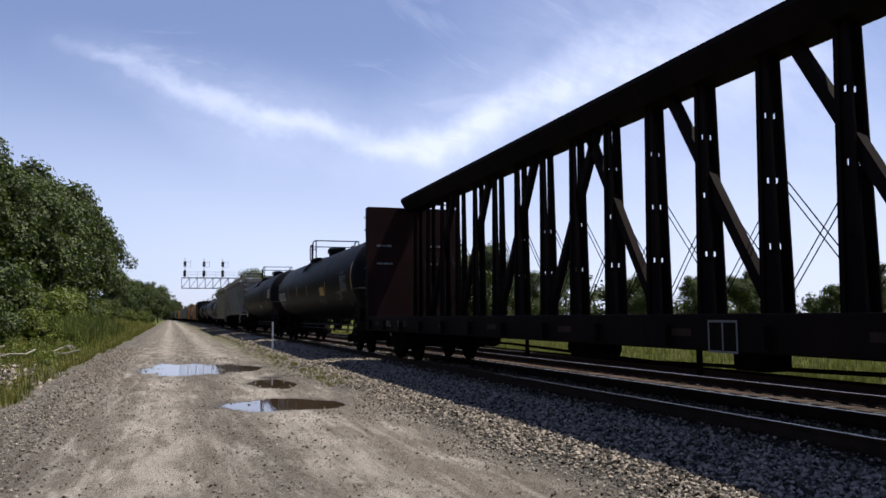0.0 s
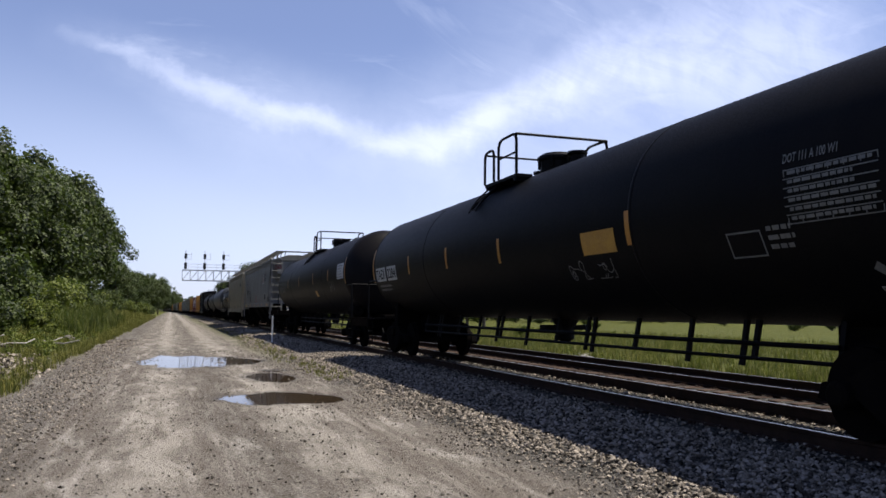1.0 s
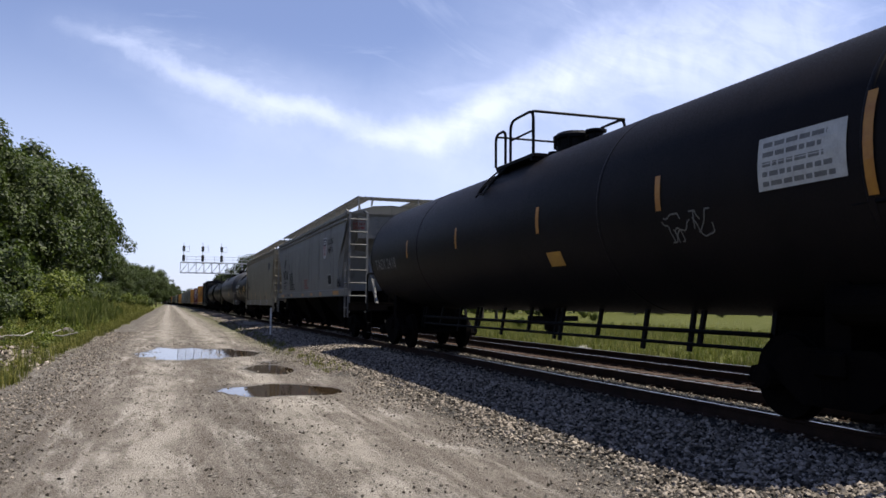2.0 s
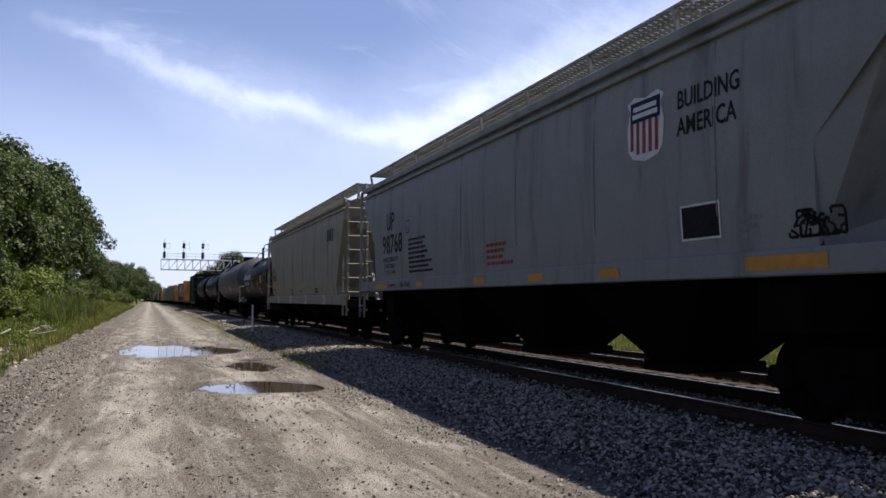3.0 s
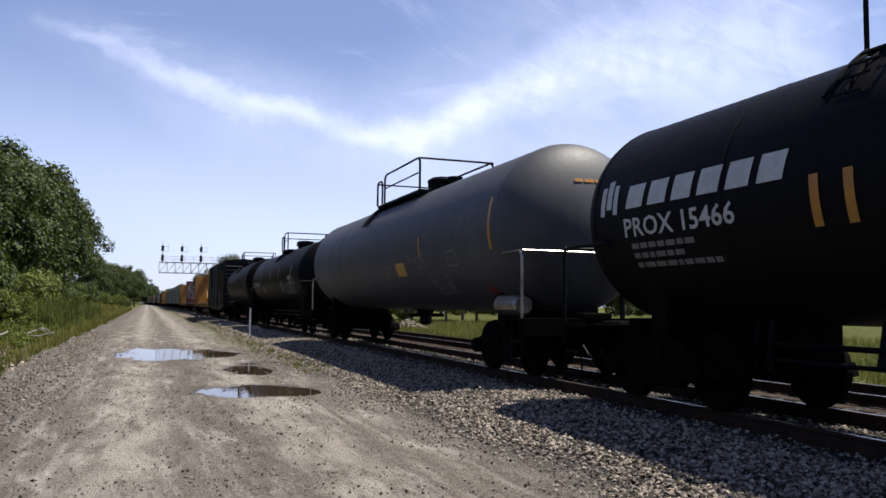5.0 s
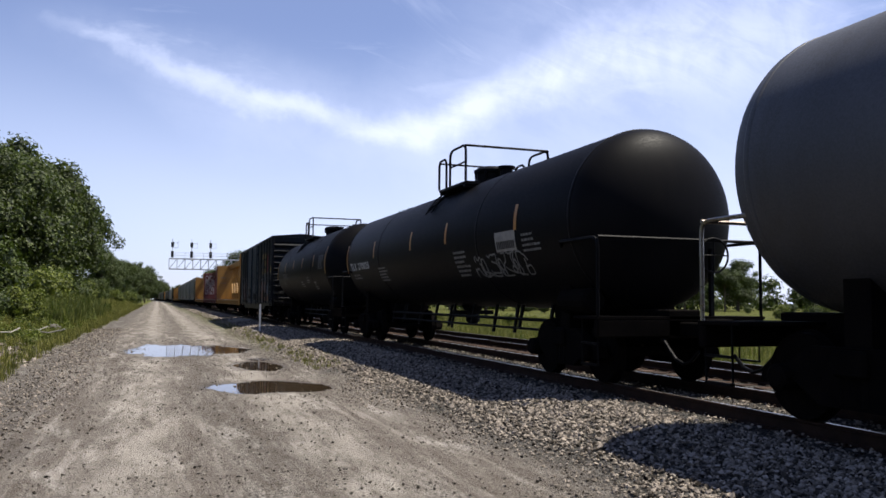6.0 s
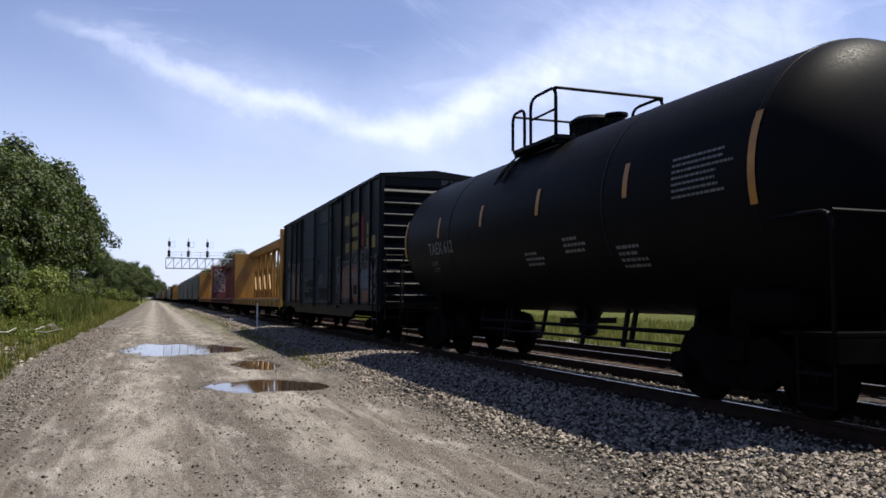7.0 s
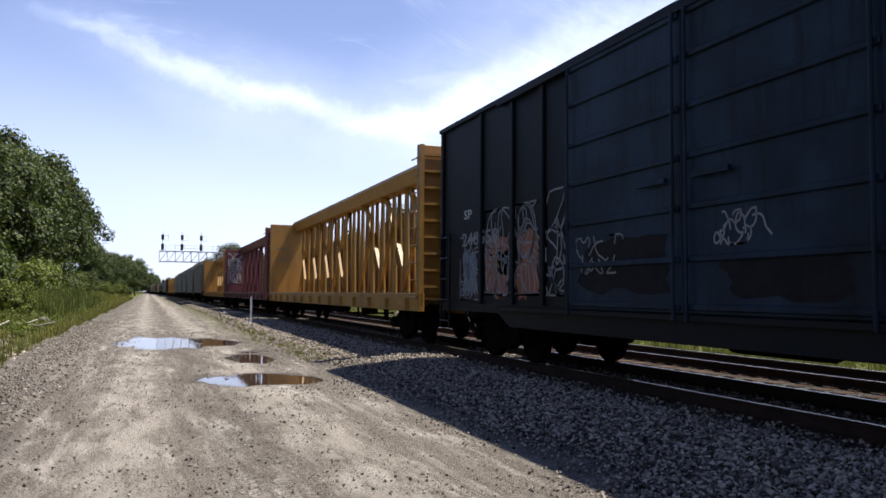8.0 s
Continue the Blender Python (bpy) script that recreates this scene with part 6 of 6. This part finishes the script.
def mark_cars():
    # first black tank car
    c = C1
    for words, y, w in (("TAEX", 9.36, 1.05), ("2284", 8.13, 0.95)):
        tank_marks(c, band(w, 0.40), M_WHITE, y, 2.11, "name_plate", "white painted panel")
        pts, faces = fitted(words, w - 0.12, 0.28)
        zc, r = c["zc"], c["r"]
        a0 = math.asin((2.17 - zc) / r)
        verts = [(-(r + 0.016) * math.cos(a0 + v / r), y - 0.06 - u, zc + (r + 0.016) * math.sin(a0 + v / r)) for u, v in pts]
        part("lettering", raw_mesh("lettering", verts, faces, M_INK), M_INK, c["tank"])
    tank_marks(c, unreadable(2, 1.9, 0.06, 0.06, 1), M_FADED, 9.2, 1.95, "small_print")
    tank_marks(c, fitted("DOT 111 A 100 W1", 0.70, 0.10), M_FADED, -7.53, 2.74)
    tank_marks(c, grid_marks(1.15, 0.55, 6, 6, 0.012), M_FADED, -7.54, 2.13, "data_table", "stencilled table of small print")
    tank_marks(c, unreadable(6, 1.05, 0.035, 0.056, 2), M_FADED, -7.6, 2.62, "small_print")
    tank_marks(c, band(0.95, 0.34), M_ORANGE_PLATE, -3.30, 2.09, "placard", "orange yellow placard")
    tank_marks(c, scrawl(1.3, 0.30, 9, 0.016, 3), M_FADED, -2.7, 1.75, "scrawl", "thin chalk scrawl")
    tank_marks(c, frame_marks(0.55, 0.30, 0.02), M_FADED, -6.56, 1.85, "small_panel")
    tank_marks(c, unreadable(3, 0.5, 0.05, 0.05, 4), M_FADED, -7.2, 2.1, "small_print")
    tank_marks(c, band(0.28, 0.16), M_WHITE, -8.26, 1.40, "placard", "white number panel")
    pts, faces = fitted("1987", 0.24, 0.11)
    r, zc = c["r"], c["zc"]
    a0 = math.asin((1.425 - zc) / r)
    part("lettering", raw_mesh("lettering", [(-(r + 0.016) * math.cos(a0 + v / r), -8.28 - u, zc + (r + 0.016) * math.sin(a0 + v / r)) for u, v in pts], faces, M_INK), M_INK, c["tank"])
    hazard_placard(lambda *a: tank_marks(c, *a), -8.32, 1.60, 0.16, "", M_FADED)
    # second
    c = C2
    tank_marks(c, band(1.15, 0.55), M_WHITE, -7.73, 2.40, "panel", "white painted panel")
    tank_marks(c, unreadable(5, 1.0, 0.05, 0.05, 5), M_FADED, -7.8, 2.84, "small_print")
    tank_marks(c, scrawl(1.0, 0.35, 8, 0.02, 6), M_FADED, -5.9, 2.0, "scrawl", "thin chalk scrawl")
    tank_marks(c, band(0.5, 0.25), M_ORANGE_PLATE, -2.6, 1.85, "placard", "faded orange placard")
    tank_marks(c, fitted("TAEX 2418", 2.2, 0.30), M_FADED, 8.6, 2.2)
    on_head(flat_marks([(i * 0.15, i * 0.15 + 0.15, j * 0.1, j * 0.1 + 0.1) for i in range(8) for j in range(3)]), M_WHITE, c, -0.45, c["zc"] + 0.35, "name_plate", "white painted panel")
    on_head(fitted("TAEX 2418", 1.08, 0.2), M_INK, c, -0.39, c["zc"] + 0.40, proud=0.020)
    # grey hopper
    c = C3
    wall_marks(c, fitted("UP", 0.68, 0.45), M_INK, 6.40, 2.97)
    wall_marks(c, fitted("98768", 1.70, 0.50), M_INK, 6.76, 2.38)
    wall_marks(c, fitted("CAPACITY 5850 CU FT", 1.28, 0.11), M_INK, 6.72, 2.19)
    wall_marks(c, fitted("LD LMT 222300", 0.95, 0.11), M_INK, 6.70, 2.03)
    wall_marks(c, fitted("LT WT  63100", 0.95, 0.10), M_INK, 6.67, 1.88)
    wall_marks(c, unreadable(8, 1.65, 0.055, 0.05, 7), M_INK, 4.58, 2.60, "small_print")
    wall_marks(c, frame_marks(0.27, 0.30, 0.02), M_INK, 4.79, 2.80, "small_panel")
    wall_marks(c, fitted("C", 0.09, 0.11), M_INK, 4.70, 2.87)
    wall_marks(c, band(1.05, 0.12), M_STRIPE, 7.46, 1.53, "reflective_stripe", "yellow reflective tape", proud=0.055)
    wall_marks(c, band(0.45, 0.12), M_STRIPE, 3.99, 1.53, "reflective_stripe", "yellow reflective tape", proud=0.055)
    for y in (-3.82, -1.7, 0.6):
        wall_marks(c, band(0.5, 0.12), M_STRIPE, y, 1.53, "reflective_stripe", "yellow reflective tape", proud=0.055)
    wall_marks(c, band(1.05, 0.14), M_STRIPE, -6.63, 1.53, "reflective_stripe", "yellow reflective tape", proud=0.055)
    wall_marks(c, band(0.12, 0.11), M_RED, 6.25, 1.53, "red_mark", proud=0.055)
    wall_marks(c, fitted("CH-110-013", 0.76, 0.11), M_INK, 5.23, 1.54, proud=0.055)
    wall_marks(c, unreadable(1, 0.6, 0.05, 0.05, 8), M_INK, 6.05, 1.57, "small_print", proud=0.055)
    # shield shaped emblem
    edge = [(0.0, 0.16), (0.10, 0.05), (0.36, 0.0), (0.62, 0.05), (0.72, 0.16), (0.74, 0.45), (0.68, 0.66), (0.74, 0.76), (0.60, 0.83), (0.36, 0.78), (0.12, 0.83), (-0.02, 0.76), (0.04, 0.66), (-0.02, 0.45)]
    wall_marks(c, ([(u, v) for u, v in edge], [tuple(range(len(edge)))]), M_WHITE, -4.58, 2.93, "emblem", "shield emblem with red and white stripes")
    wall_marks(c, flat_marks([(0.05 + i * 0.128, 0.05 + i * 0.128 + 0.064, 0.10 if 0 < i < 5 else 0.16, 0.50) for i in range(5)]), M_RED, -4.58, 2.93, "emblem_stripes", proud=0.010)
    wall_marks(c, flat_marks([(0.05, 0.67, 0.50, 0.76)]), M_BLUE, -4.58, 2.93, "emblem_field", proud=0.010)
    wall_marks(c, flat_marks([(0.12, 0.60, 0.64, 0.70), (0.10, 0.62, 0.55, 0.61)]), M_WHITE, -4.58, 2.93, "emblem_bars", proud=0.014)
    wall_marks(c, fitted("BUILDING", 1.02, 0.22), M_INK, -5.58, 3.41)
    wall_marks(c, fitted("AMERICA", 1.0, 0.22), M_INK, -5.56, 3.10)
    wall_marks(c, band(0.67, 0.40), M_INK, -5.59, 1.90, "data_panel", "black data panel with white frame")
    wall_marks(c, frame_marks(0.67, 0.40, 0.025), M_WHITE, -5.59, 1.90, "panel_frame", proud=0.010)
    wall_marks(c, unreadable(3, 0.48, 0.05, 0.04, 9), M_FADED, -6.53, 2.05, "small_print")
    wall_marks(c, scrawl(0.66, 0.24, 16, 0.03, 10), M_INK, -7.21, 1.83, "scrawl", "black spray-can tag")
    wall_marks(c, unreadable(4, 1.1, 0.06, 0.05, 11), M_RED, 0.0, 2.18, "small_print", "faded red print")
    for words, z in (("CAUTION", 0.36), ("NO SIDE", 0.22), ("LADDERS", 0.08)):
        on_end(fitted(words, 0.42, 0.09), M_RED, c["body"], -1.35, -c["e"] + 0.045, c["top"] - 0.62 + z)
    on_end(unreadable(5, 0.9, 0.07, 0.05, 12), M_FADED, c["body"], -0.6, -c["e"] + 0.045, c["top"] - 0.25, "small_print")
    # beige hopper
    c = C4
    wall_marks(c, fitted("CAIX", 0.70, 0.30), M_INK, 6.95, 2.49)
    wall_marks(c, fitted("490538", 1.25, 0.31), M_INK, 6.91, 2.10)
    wall_marks(c, fitted("LD LMT 220900", 0.60, 0.09), M_INK, 6.80, 1.66)
    wall_marks(c, fitted("LT WT  65100", 0.60, 0.09), M_INK, 6.77, 1.50)
    wall_marks(c, band(0.16, 0.90, 8), M_STRIPE, 7.11, 1.46, "reflective_stripe", "upright yellow stripe")
    for y in (-4.43, -1.12, 1.9, 5.0):
        wall_marks(c, band(0.16, 0.48, 6), M_STRIPE, y, 1.43, "reflective_stripe", "upright yellow stripe")
    wall_marks(c, flat_marks([(0, 0.30, 0.05, 0.45), (0.42, 0.72, 0.05, 0.45), (0.84, 1.0, 0.0, 0.45)]), M_BLUE, -5.73, 3.16, "emblem_bars", "three dark bars")
    for y in (-5.11, -1.62, 1.81, 5.2):
        wall_marks(c, band(0.42, 0.30), M_WHITE, y, 1.09, "notice", "small white notice on the sill", proud=0.085)
        wall_marks(c, unreadable(4, 0.34, 0.025, 0.03, int(y * 10)), M_INK, y - 0.04, 1.32, "small_print", proud=0.089)
    wall_marks(c, unreadable(2, 0.8, 0.06, 0.04, 13), M_INK, -3.50, 1.60, "small_print")
    wall_marks(c, unreadable(1, 0.7, 0.05, 0.04, 14), M_INK, -0.3, 1.55, "small_print")
    wall_marks(c, unreadable(3, 0.4, 0.05, 0.04, 15), M_INK, 1.7, 1.62, "small_print")
    # short tank car with the big white markings
    c = C5
    slant = []
    for i in range(6):
        u = i * 0.48
        rows = [(u + 0.06 * j / 4 + k, 0.30 * j / 4) for j in range(5) for k in (0.0, 0.36)]
        slant.append((rows, [(2 * j, 2 * j + 1, 2 * j + 3, 2 * j + 2) for j in range(4)]))
    for drawn in slant:
        tank_marks(c, drawn, M_WHITE, 4.60, 2.50, "emblem_bar", "slanted white block")
    tank_marks(c, flat_marks([(a, b, lo + 0.1 * j, lo + 0.1 * j + 0.1) for a, b, lo in ((0.0, 0.10, 0.0), (0.14, 0.26, 0.08), (0.30, 0.40, 0.0)) for j in range(4)]), M_WHITE, 5.20, 2.45, "emblem", "white emblem")
    tank_marks(c, fitted("PROX 15466", 2.1, 0.25), M_WHITE, 4.65, 2.13)
    tank_marks(c, unreadable(3, 1.7, 0.07, 0.06, 16), M_FADED, 4.55, 1.98, "small_print")
    tank_marks(c, band(0.80, 0.42), M_ORANGE_PLATE, -2.71, 2.19, "placard", "orange yellow placard")
    tank_marks(c, unreadable(8, 1.1, 0.03, 0.035, 18), M_FADED, -3.69, 2.66, "data_table", "stencilled table of small print")
    tank_marks(c, unreadable(6, 1.0, 0.05, 0.025, 19), M_FADED, -1.68, 1.94, "small_print")
    hazard_placard(lambda *a: tank_marks(c, *a), -4.25, 1.47, 0.34, "", M_WHITE)
    tank_marks(c, frame_marks(0.4, 0.12, 0.02), M_FADED, -3.9, 1.5, "small_panel")
    tank_marks(c, blotch(0.6, 0.22, 20), M_WHITE, -2.2, 3.2, "scuff", "pale scuffed patch")
    on_head(fitted("PROX 15466", 0.9, 0.13), M_WHITE, c, -0.3, c["zc"] + 0.62)
    on_head(unreadable(4, 0.6, 0.05, 0.035, 21), M_FADED, c, -0.2, c["zc"] + 0.50, "small_print")
    # faded grey tank car
    c = C6
    tank_marks(c, band(0.72, 0.34), M_ORANGE_PLATE, -1.95, 1.92, "placard", "dirty orange placard")
    tank_marks(c, scrawl(1.3, 0.45, 12, 0.025, 22), M_FADED, -2.9, 1.95, "scrawl", "white spray-can tag")
    tank_marks(c, scrawl(1.2, 0.45, 16, 0.03, 23), M_FADED, -4.1, 1.5, "scrawl", "yellowish spray-can tag")
    tank_marks(c, scrawl(1.2, 0.55, 12, 0.025, 24), M_FADED, -0.3, 1.7, "scrawl", "white spray-can tag")
    tank_marks(c, frame_marks(0.52, 0.34, 0.03), M_FADED, -5.6, 2.02, "small_panel")
    hazard_placard(lambda *a: tank_marks(c, *a), -6.85, 1.38, 0.38, "", M_RED)
    on_head(scrawl(0.8, 0.6, 18, 0.03, 26), M_WHITE, c, 0.45, c["zc"] + 0.1, "scrawl", "white spray-can tag")
    on_head(unreadable(1, 0.8, 0.06, 0.1, 27), M_STRIPE, c, -0.3, c["zc"] + 0.75, "small_print", "faded orange print")
    # next black tank car
    c = C7
    tank_marks(c, fitted("TILX", 0.80, 0.22), M_WHITE, 7.10, 2.16)
    tank_marks(c, fitted("270025", 1.35, 0.22), M_WHITE, 6.12, 2.16)
    tank_marks(c, unreadable(2, 1.2, 0.05, 0.05, 28), M_FADED, 6.9, 1.98, "small_print")
    tank_marks(c, unreadable(5, 0.85, 0.05, 0.04, 29), M_FADED, 3.80, 2.10, "small_print")
    tank_marks(c, unreadable(6, 0.8, 0.05, 0.05, 30), M_FADED, -2.38, 2.20, "small_print")
    tank_marks(c, band(0.88, 0.36), M_BOARD, -4.64, 2.12, "placard", "pale weathered placard")
    pts, faces = flat_marks([(0.07 + i * 0.078, 0.12 + i * 0.078, 0.03, 0.17) for i in range(10)])
    r, zc = c["r"], c["zc"]
    a0 = math.asin((2.14 - zc) / r)
    part("placard_bars", raw_mesh("placard_bars", [(-(r + 0.016) * math.cos(a0 + v / r), -4.64 - u, zc + (r + 0.016) * math.sin(a0 + v / r)) for u, v in pts], faces, M_INK), M_INK, c["tank"])
    tank_marks(c, scrawl(2.6, 0.45, 20, 0.035, 31), M_FADED, -3.35, 1.70, "scrawl", "large white spray-can scrawl")
    tank_marks(c, unreadable(4, 0.7, 0.04, 0.05, 32), M_FADED, -5.77, 2.34, "small_print")
    # last tank car
    c = C8
    tank_marks(c, fitted("TAEX 612", 1.5, 0.27), M_FADED, 4.34, 2.18)
    tank_marks(c, fitted("LD LMT", 0.42, 0.09), M_FADED, 4.34, 1.96)
    tank_marks(c, fitted("LT WT", 0.36, 0.09), M_FADED, 4.30, 1.82)
    tank_marks(c, unreadable(7, 1.1, 0.03, 0.045, 33), M_FADED, -4.61, 2.85, "data_table", "faint stencilled table")
    for y, z, n in ((-1.8, 2.1, 3), (-0.4, 1.95, 3), (-3.2, 1.9, 4)):
        tank_marks(c, unreadable(n, 0.7, 0.045, 0.05, n + 40), M_FADED, y, z, "small_print")
    on_head(fitted("TAEX 612", 0.8, 0.16), M_WHITE, c, -0.25, c["zc"] + 0.50)
    on_head(unreadable(2, 0.5, 0.06, 0.05, 70), M_FADED, c, -0.2, c["zc"] + 0.36, "small_print")
    # boxcar: blocks of an old company name, squares, and graffiti along the foot
    c = C9
    for n, y, z, w in ((6, -4.21, 3.55, 1.85), (4, -5.05, 3.12, 1.05), (7, -4.31, 2.68, 1.8)):
        k = w / n
        wall_marks(c, flat_marks([(i * k, i * k + k * 0.72, 0, 0.30) for i in range(n)]), M_YELLOW_SIGN, y, z, "sign_block_row", "worn row of yellow blocks")
    wall_marks(c, blotch(0.32, 1.1, 50), M_RED, -6.36, 2.71, "red_patch", "red painted patch")
    for y, z in ((-7.02, 3.06), (-7.02, 2.65), (-7.64, 2.65)):
        wall_marks(c, band(0.35, 0.35), M_YELLOW_SIGN, y, z, "square", "yellow square")
    rnd = random.Random(51)
    for y, z, w, h, m in ((-3.85, 1.12, 1.2, 1.2, M_GRAF_ORANGE), (-5.15, 1.05, 0.95, 1.3, M_GRAF_ORANGE), (-6.30, 1.50, 1.1, 0.62, M_GRAF_BLUE), (-6.35, 1.10, 1.1, 0.42, M_GRAF_ORANGE),
                          (-7.55, 1.12, 0.8, 0.55, M_INK), (6.3, 1.10, 1.1, 1.2, M_GRAF_ORANGE), (5.0, 1.10, 0.9, 1.2, M_GRAF_ORANGE), (7.4, 1.15, 0.8, 0.9, M_GRAF_BLUE), (5.7, 1.5, 0.6, 0.5, M_GRAF_BLUE)):
        wall_marks(c, blotch(w, h, rnd.randint(0, 999)), m, y, z, "spray_paint", "patch of graffiti paint", 0.008)
    for y, z, w, h, n in ((-2.95, 1.1, 0.8, 1.5, 16), (-3.85, 1.1, 1.2, 1.3, 18), (-5.15, 1.3, 1.0, 1.4, 20), (-6.25, 1.1, 1.15, 1.6, 22), (-7.45, 1.1, 1.0, 1.3, 16), (7.5, 1.1, 1.0, 1.2, 14), (6.3, 1.2, 1.1, 1.5, 20), (5.0, 1.2, 0.9, 1.5, 18), (3.9, 1.2, 0.6, 1.6, 12)):
        wall_marks(c, scrawl(w, h, n, 0.03, rnd.randint(0, 999)), M_GRAF_LINE, y, z, "graffiti_outline", "pale graffiti outlines", 0.012)
    for y, z, w, h, n in ((2.9, 1.5, 1.2, 0.5, 10), (0.2, 1.75, 1.2, 0.35, 9)):
        wall_marks(c, scrawl(w, h, n, 0.025, rnd.randint(0, 999)), M_GRAF_LINE, y, z, "graffiti_outline", "pale graffiti outlines", 0.056)
    for y, z, w, h in ((2.9, 1.20, 2.2, 0.8), (-0.1, 1.15, 1.9, 0.5)):
        wall_marks(c, blotch(w, h, rnd.randint(0, 999)), M_INK, y, z, "spray_paint", "dark smeared paint", 0.054)
    wall_marks(c, band(0.48, 0.33), M_INK, -5.44, 1.33, "data_panel", "black data panel with white frame", 0.014)
    wall_marks(c, frame_marks(0.48, 0.33, 0.02), M_FADED, -5.44, 1.33, "panel_frame", "", 0.017)
    wall_marks(c, fitted("SP", 0.40, 0.18), M_WHITE, 7.30, 2.64, "lettering", "", 0.014)
    wall_marks(c, fitted("248558", 1.7, 0.26), M_GRAF_LINE, 7.40, 2.12, "lettering", "", 0.014)
    on_end(fitted("SP 248558", 0.9, 0.13), M_FADED, c["body"], 0.2, -c["h"] + 0.012, c["top"] - 0.22)
    # lumber cars
    c = C0
    for words, y, w in (("NOKL", 9.46, 0.62), ("739141", 8.17, 0.70)):
        on_wall(fitted(words, w, 0.16), M_FADED, c["car"], -c["w"] - 0.004, y, 0.94)
    on_wall(frame_marks(0.50, 0.36, 0.025), M_FADED, c["car"], -c["w"] - 0.03, -5.02, 0.79, "panel_frame", "pale framed data panel")
    on_wall(flat_marks([(0.24, 0.265, 0.03, 0.33)]), M_FADED, c["car"], -c["w"] - 0.03, -5.02, 0.79, "panel_frame")
    for car in (C0, C10, C11):
        for x in (-1.2, 0.5):
            on_end(unreadable(2, 0.7, 0.06, 0.5, 60), M_FADED, car["car"], x, car["h"] - 0.266, 3.4, "small_print")
    on_end(scrawl(1.1, 2.4, 22, 0.05, 61), M_WHITE, C11["car"], -1.3, C11["h"] - 0.266, 1.9, "scrawl", "white spray-can tags")


M_YELLOW_SIGN = material("worn yellow sign paint", (0.27, 0.18, 0.03), (0.20, 0.13, 0.025), 4.0, 0.6, stain=(0.04, 0.04, 0.04), stain_amount=0.6, stain_scale=2.0, bump=0.02)
mark_cars()


# ---- what moves: the whole train, car by car, at one steady speed ----
def motions():
    for car, start in TRAIN:
        rows = []
        for i in range(9):
            t = float(i)
            y = start - SPEED * t
            yaw = math.degrees(math.atan2(bend(y - 5) - bend(y + 5), 10.0))
            rows.append((t, pose(TRACK_X + bend(y), y, RAIL_Z, 0, 0, yaw)))
        walk(car, rows)


motions()
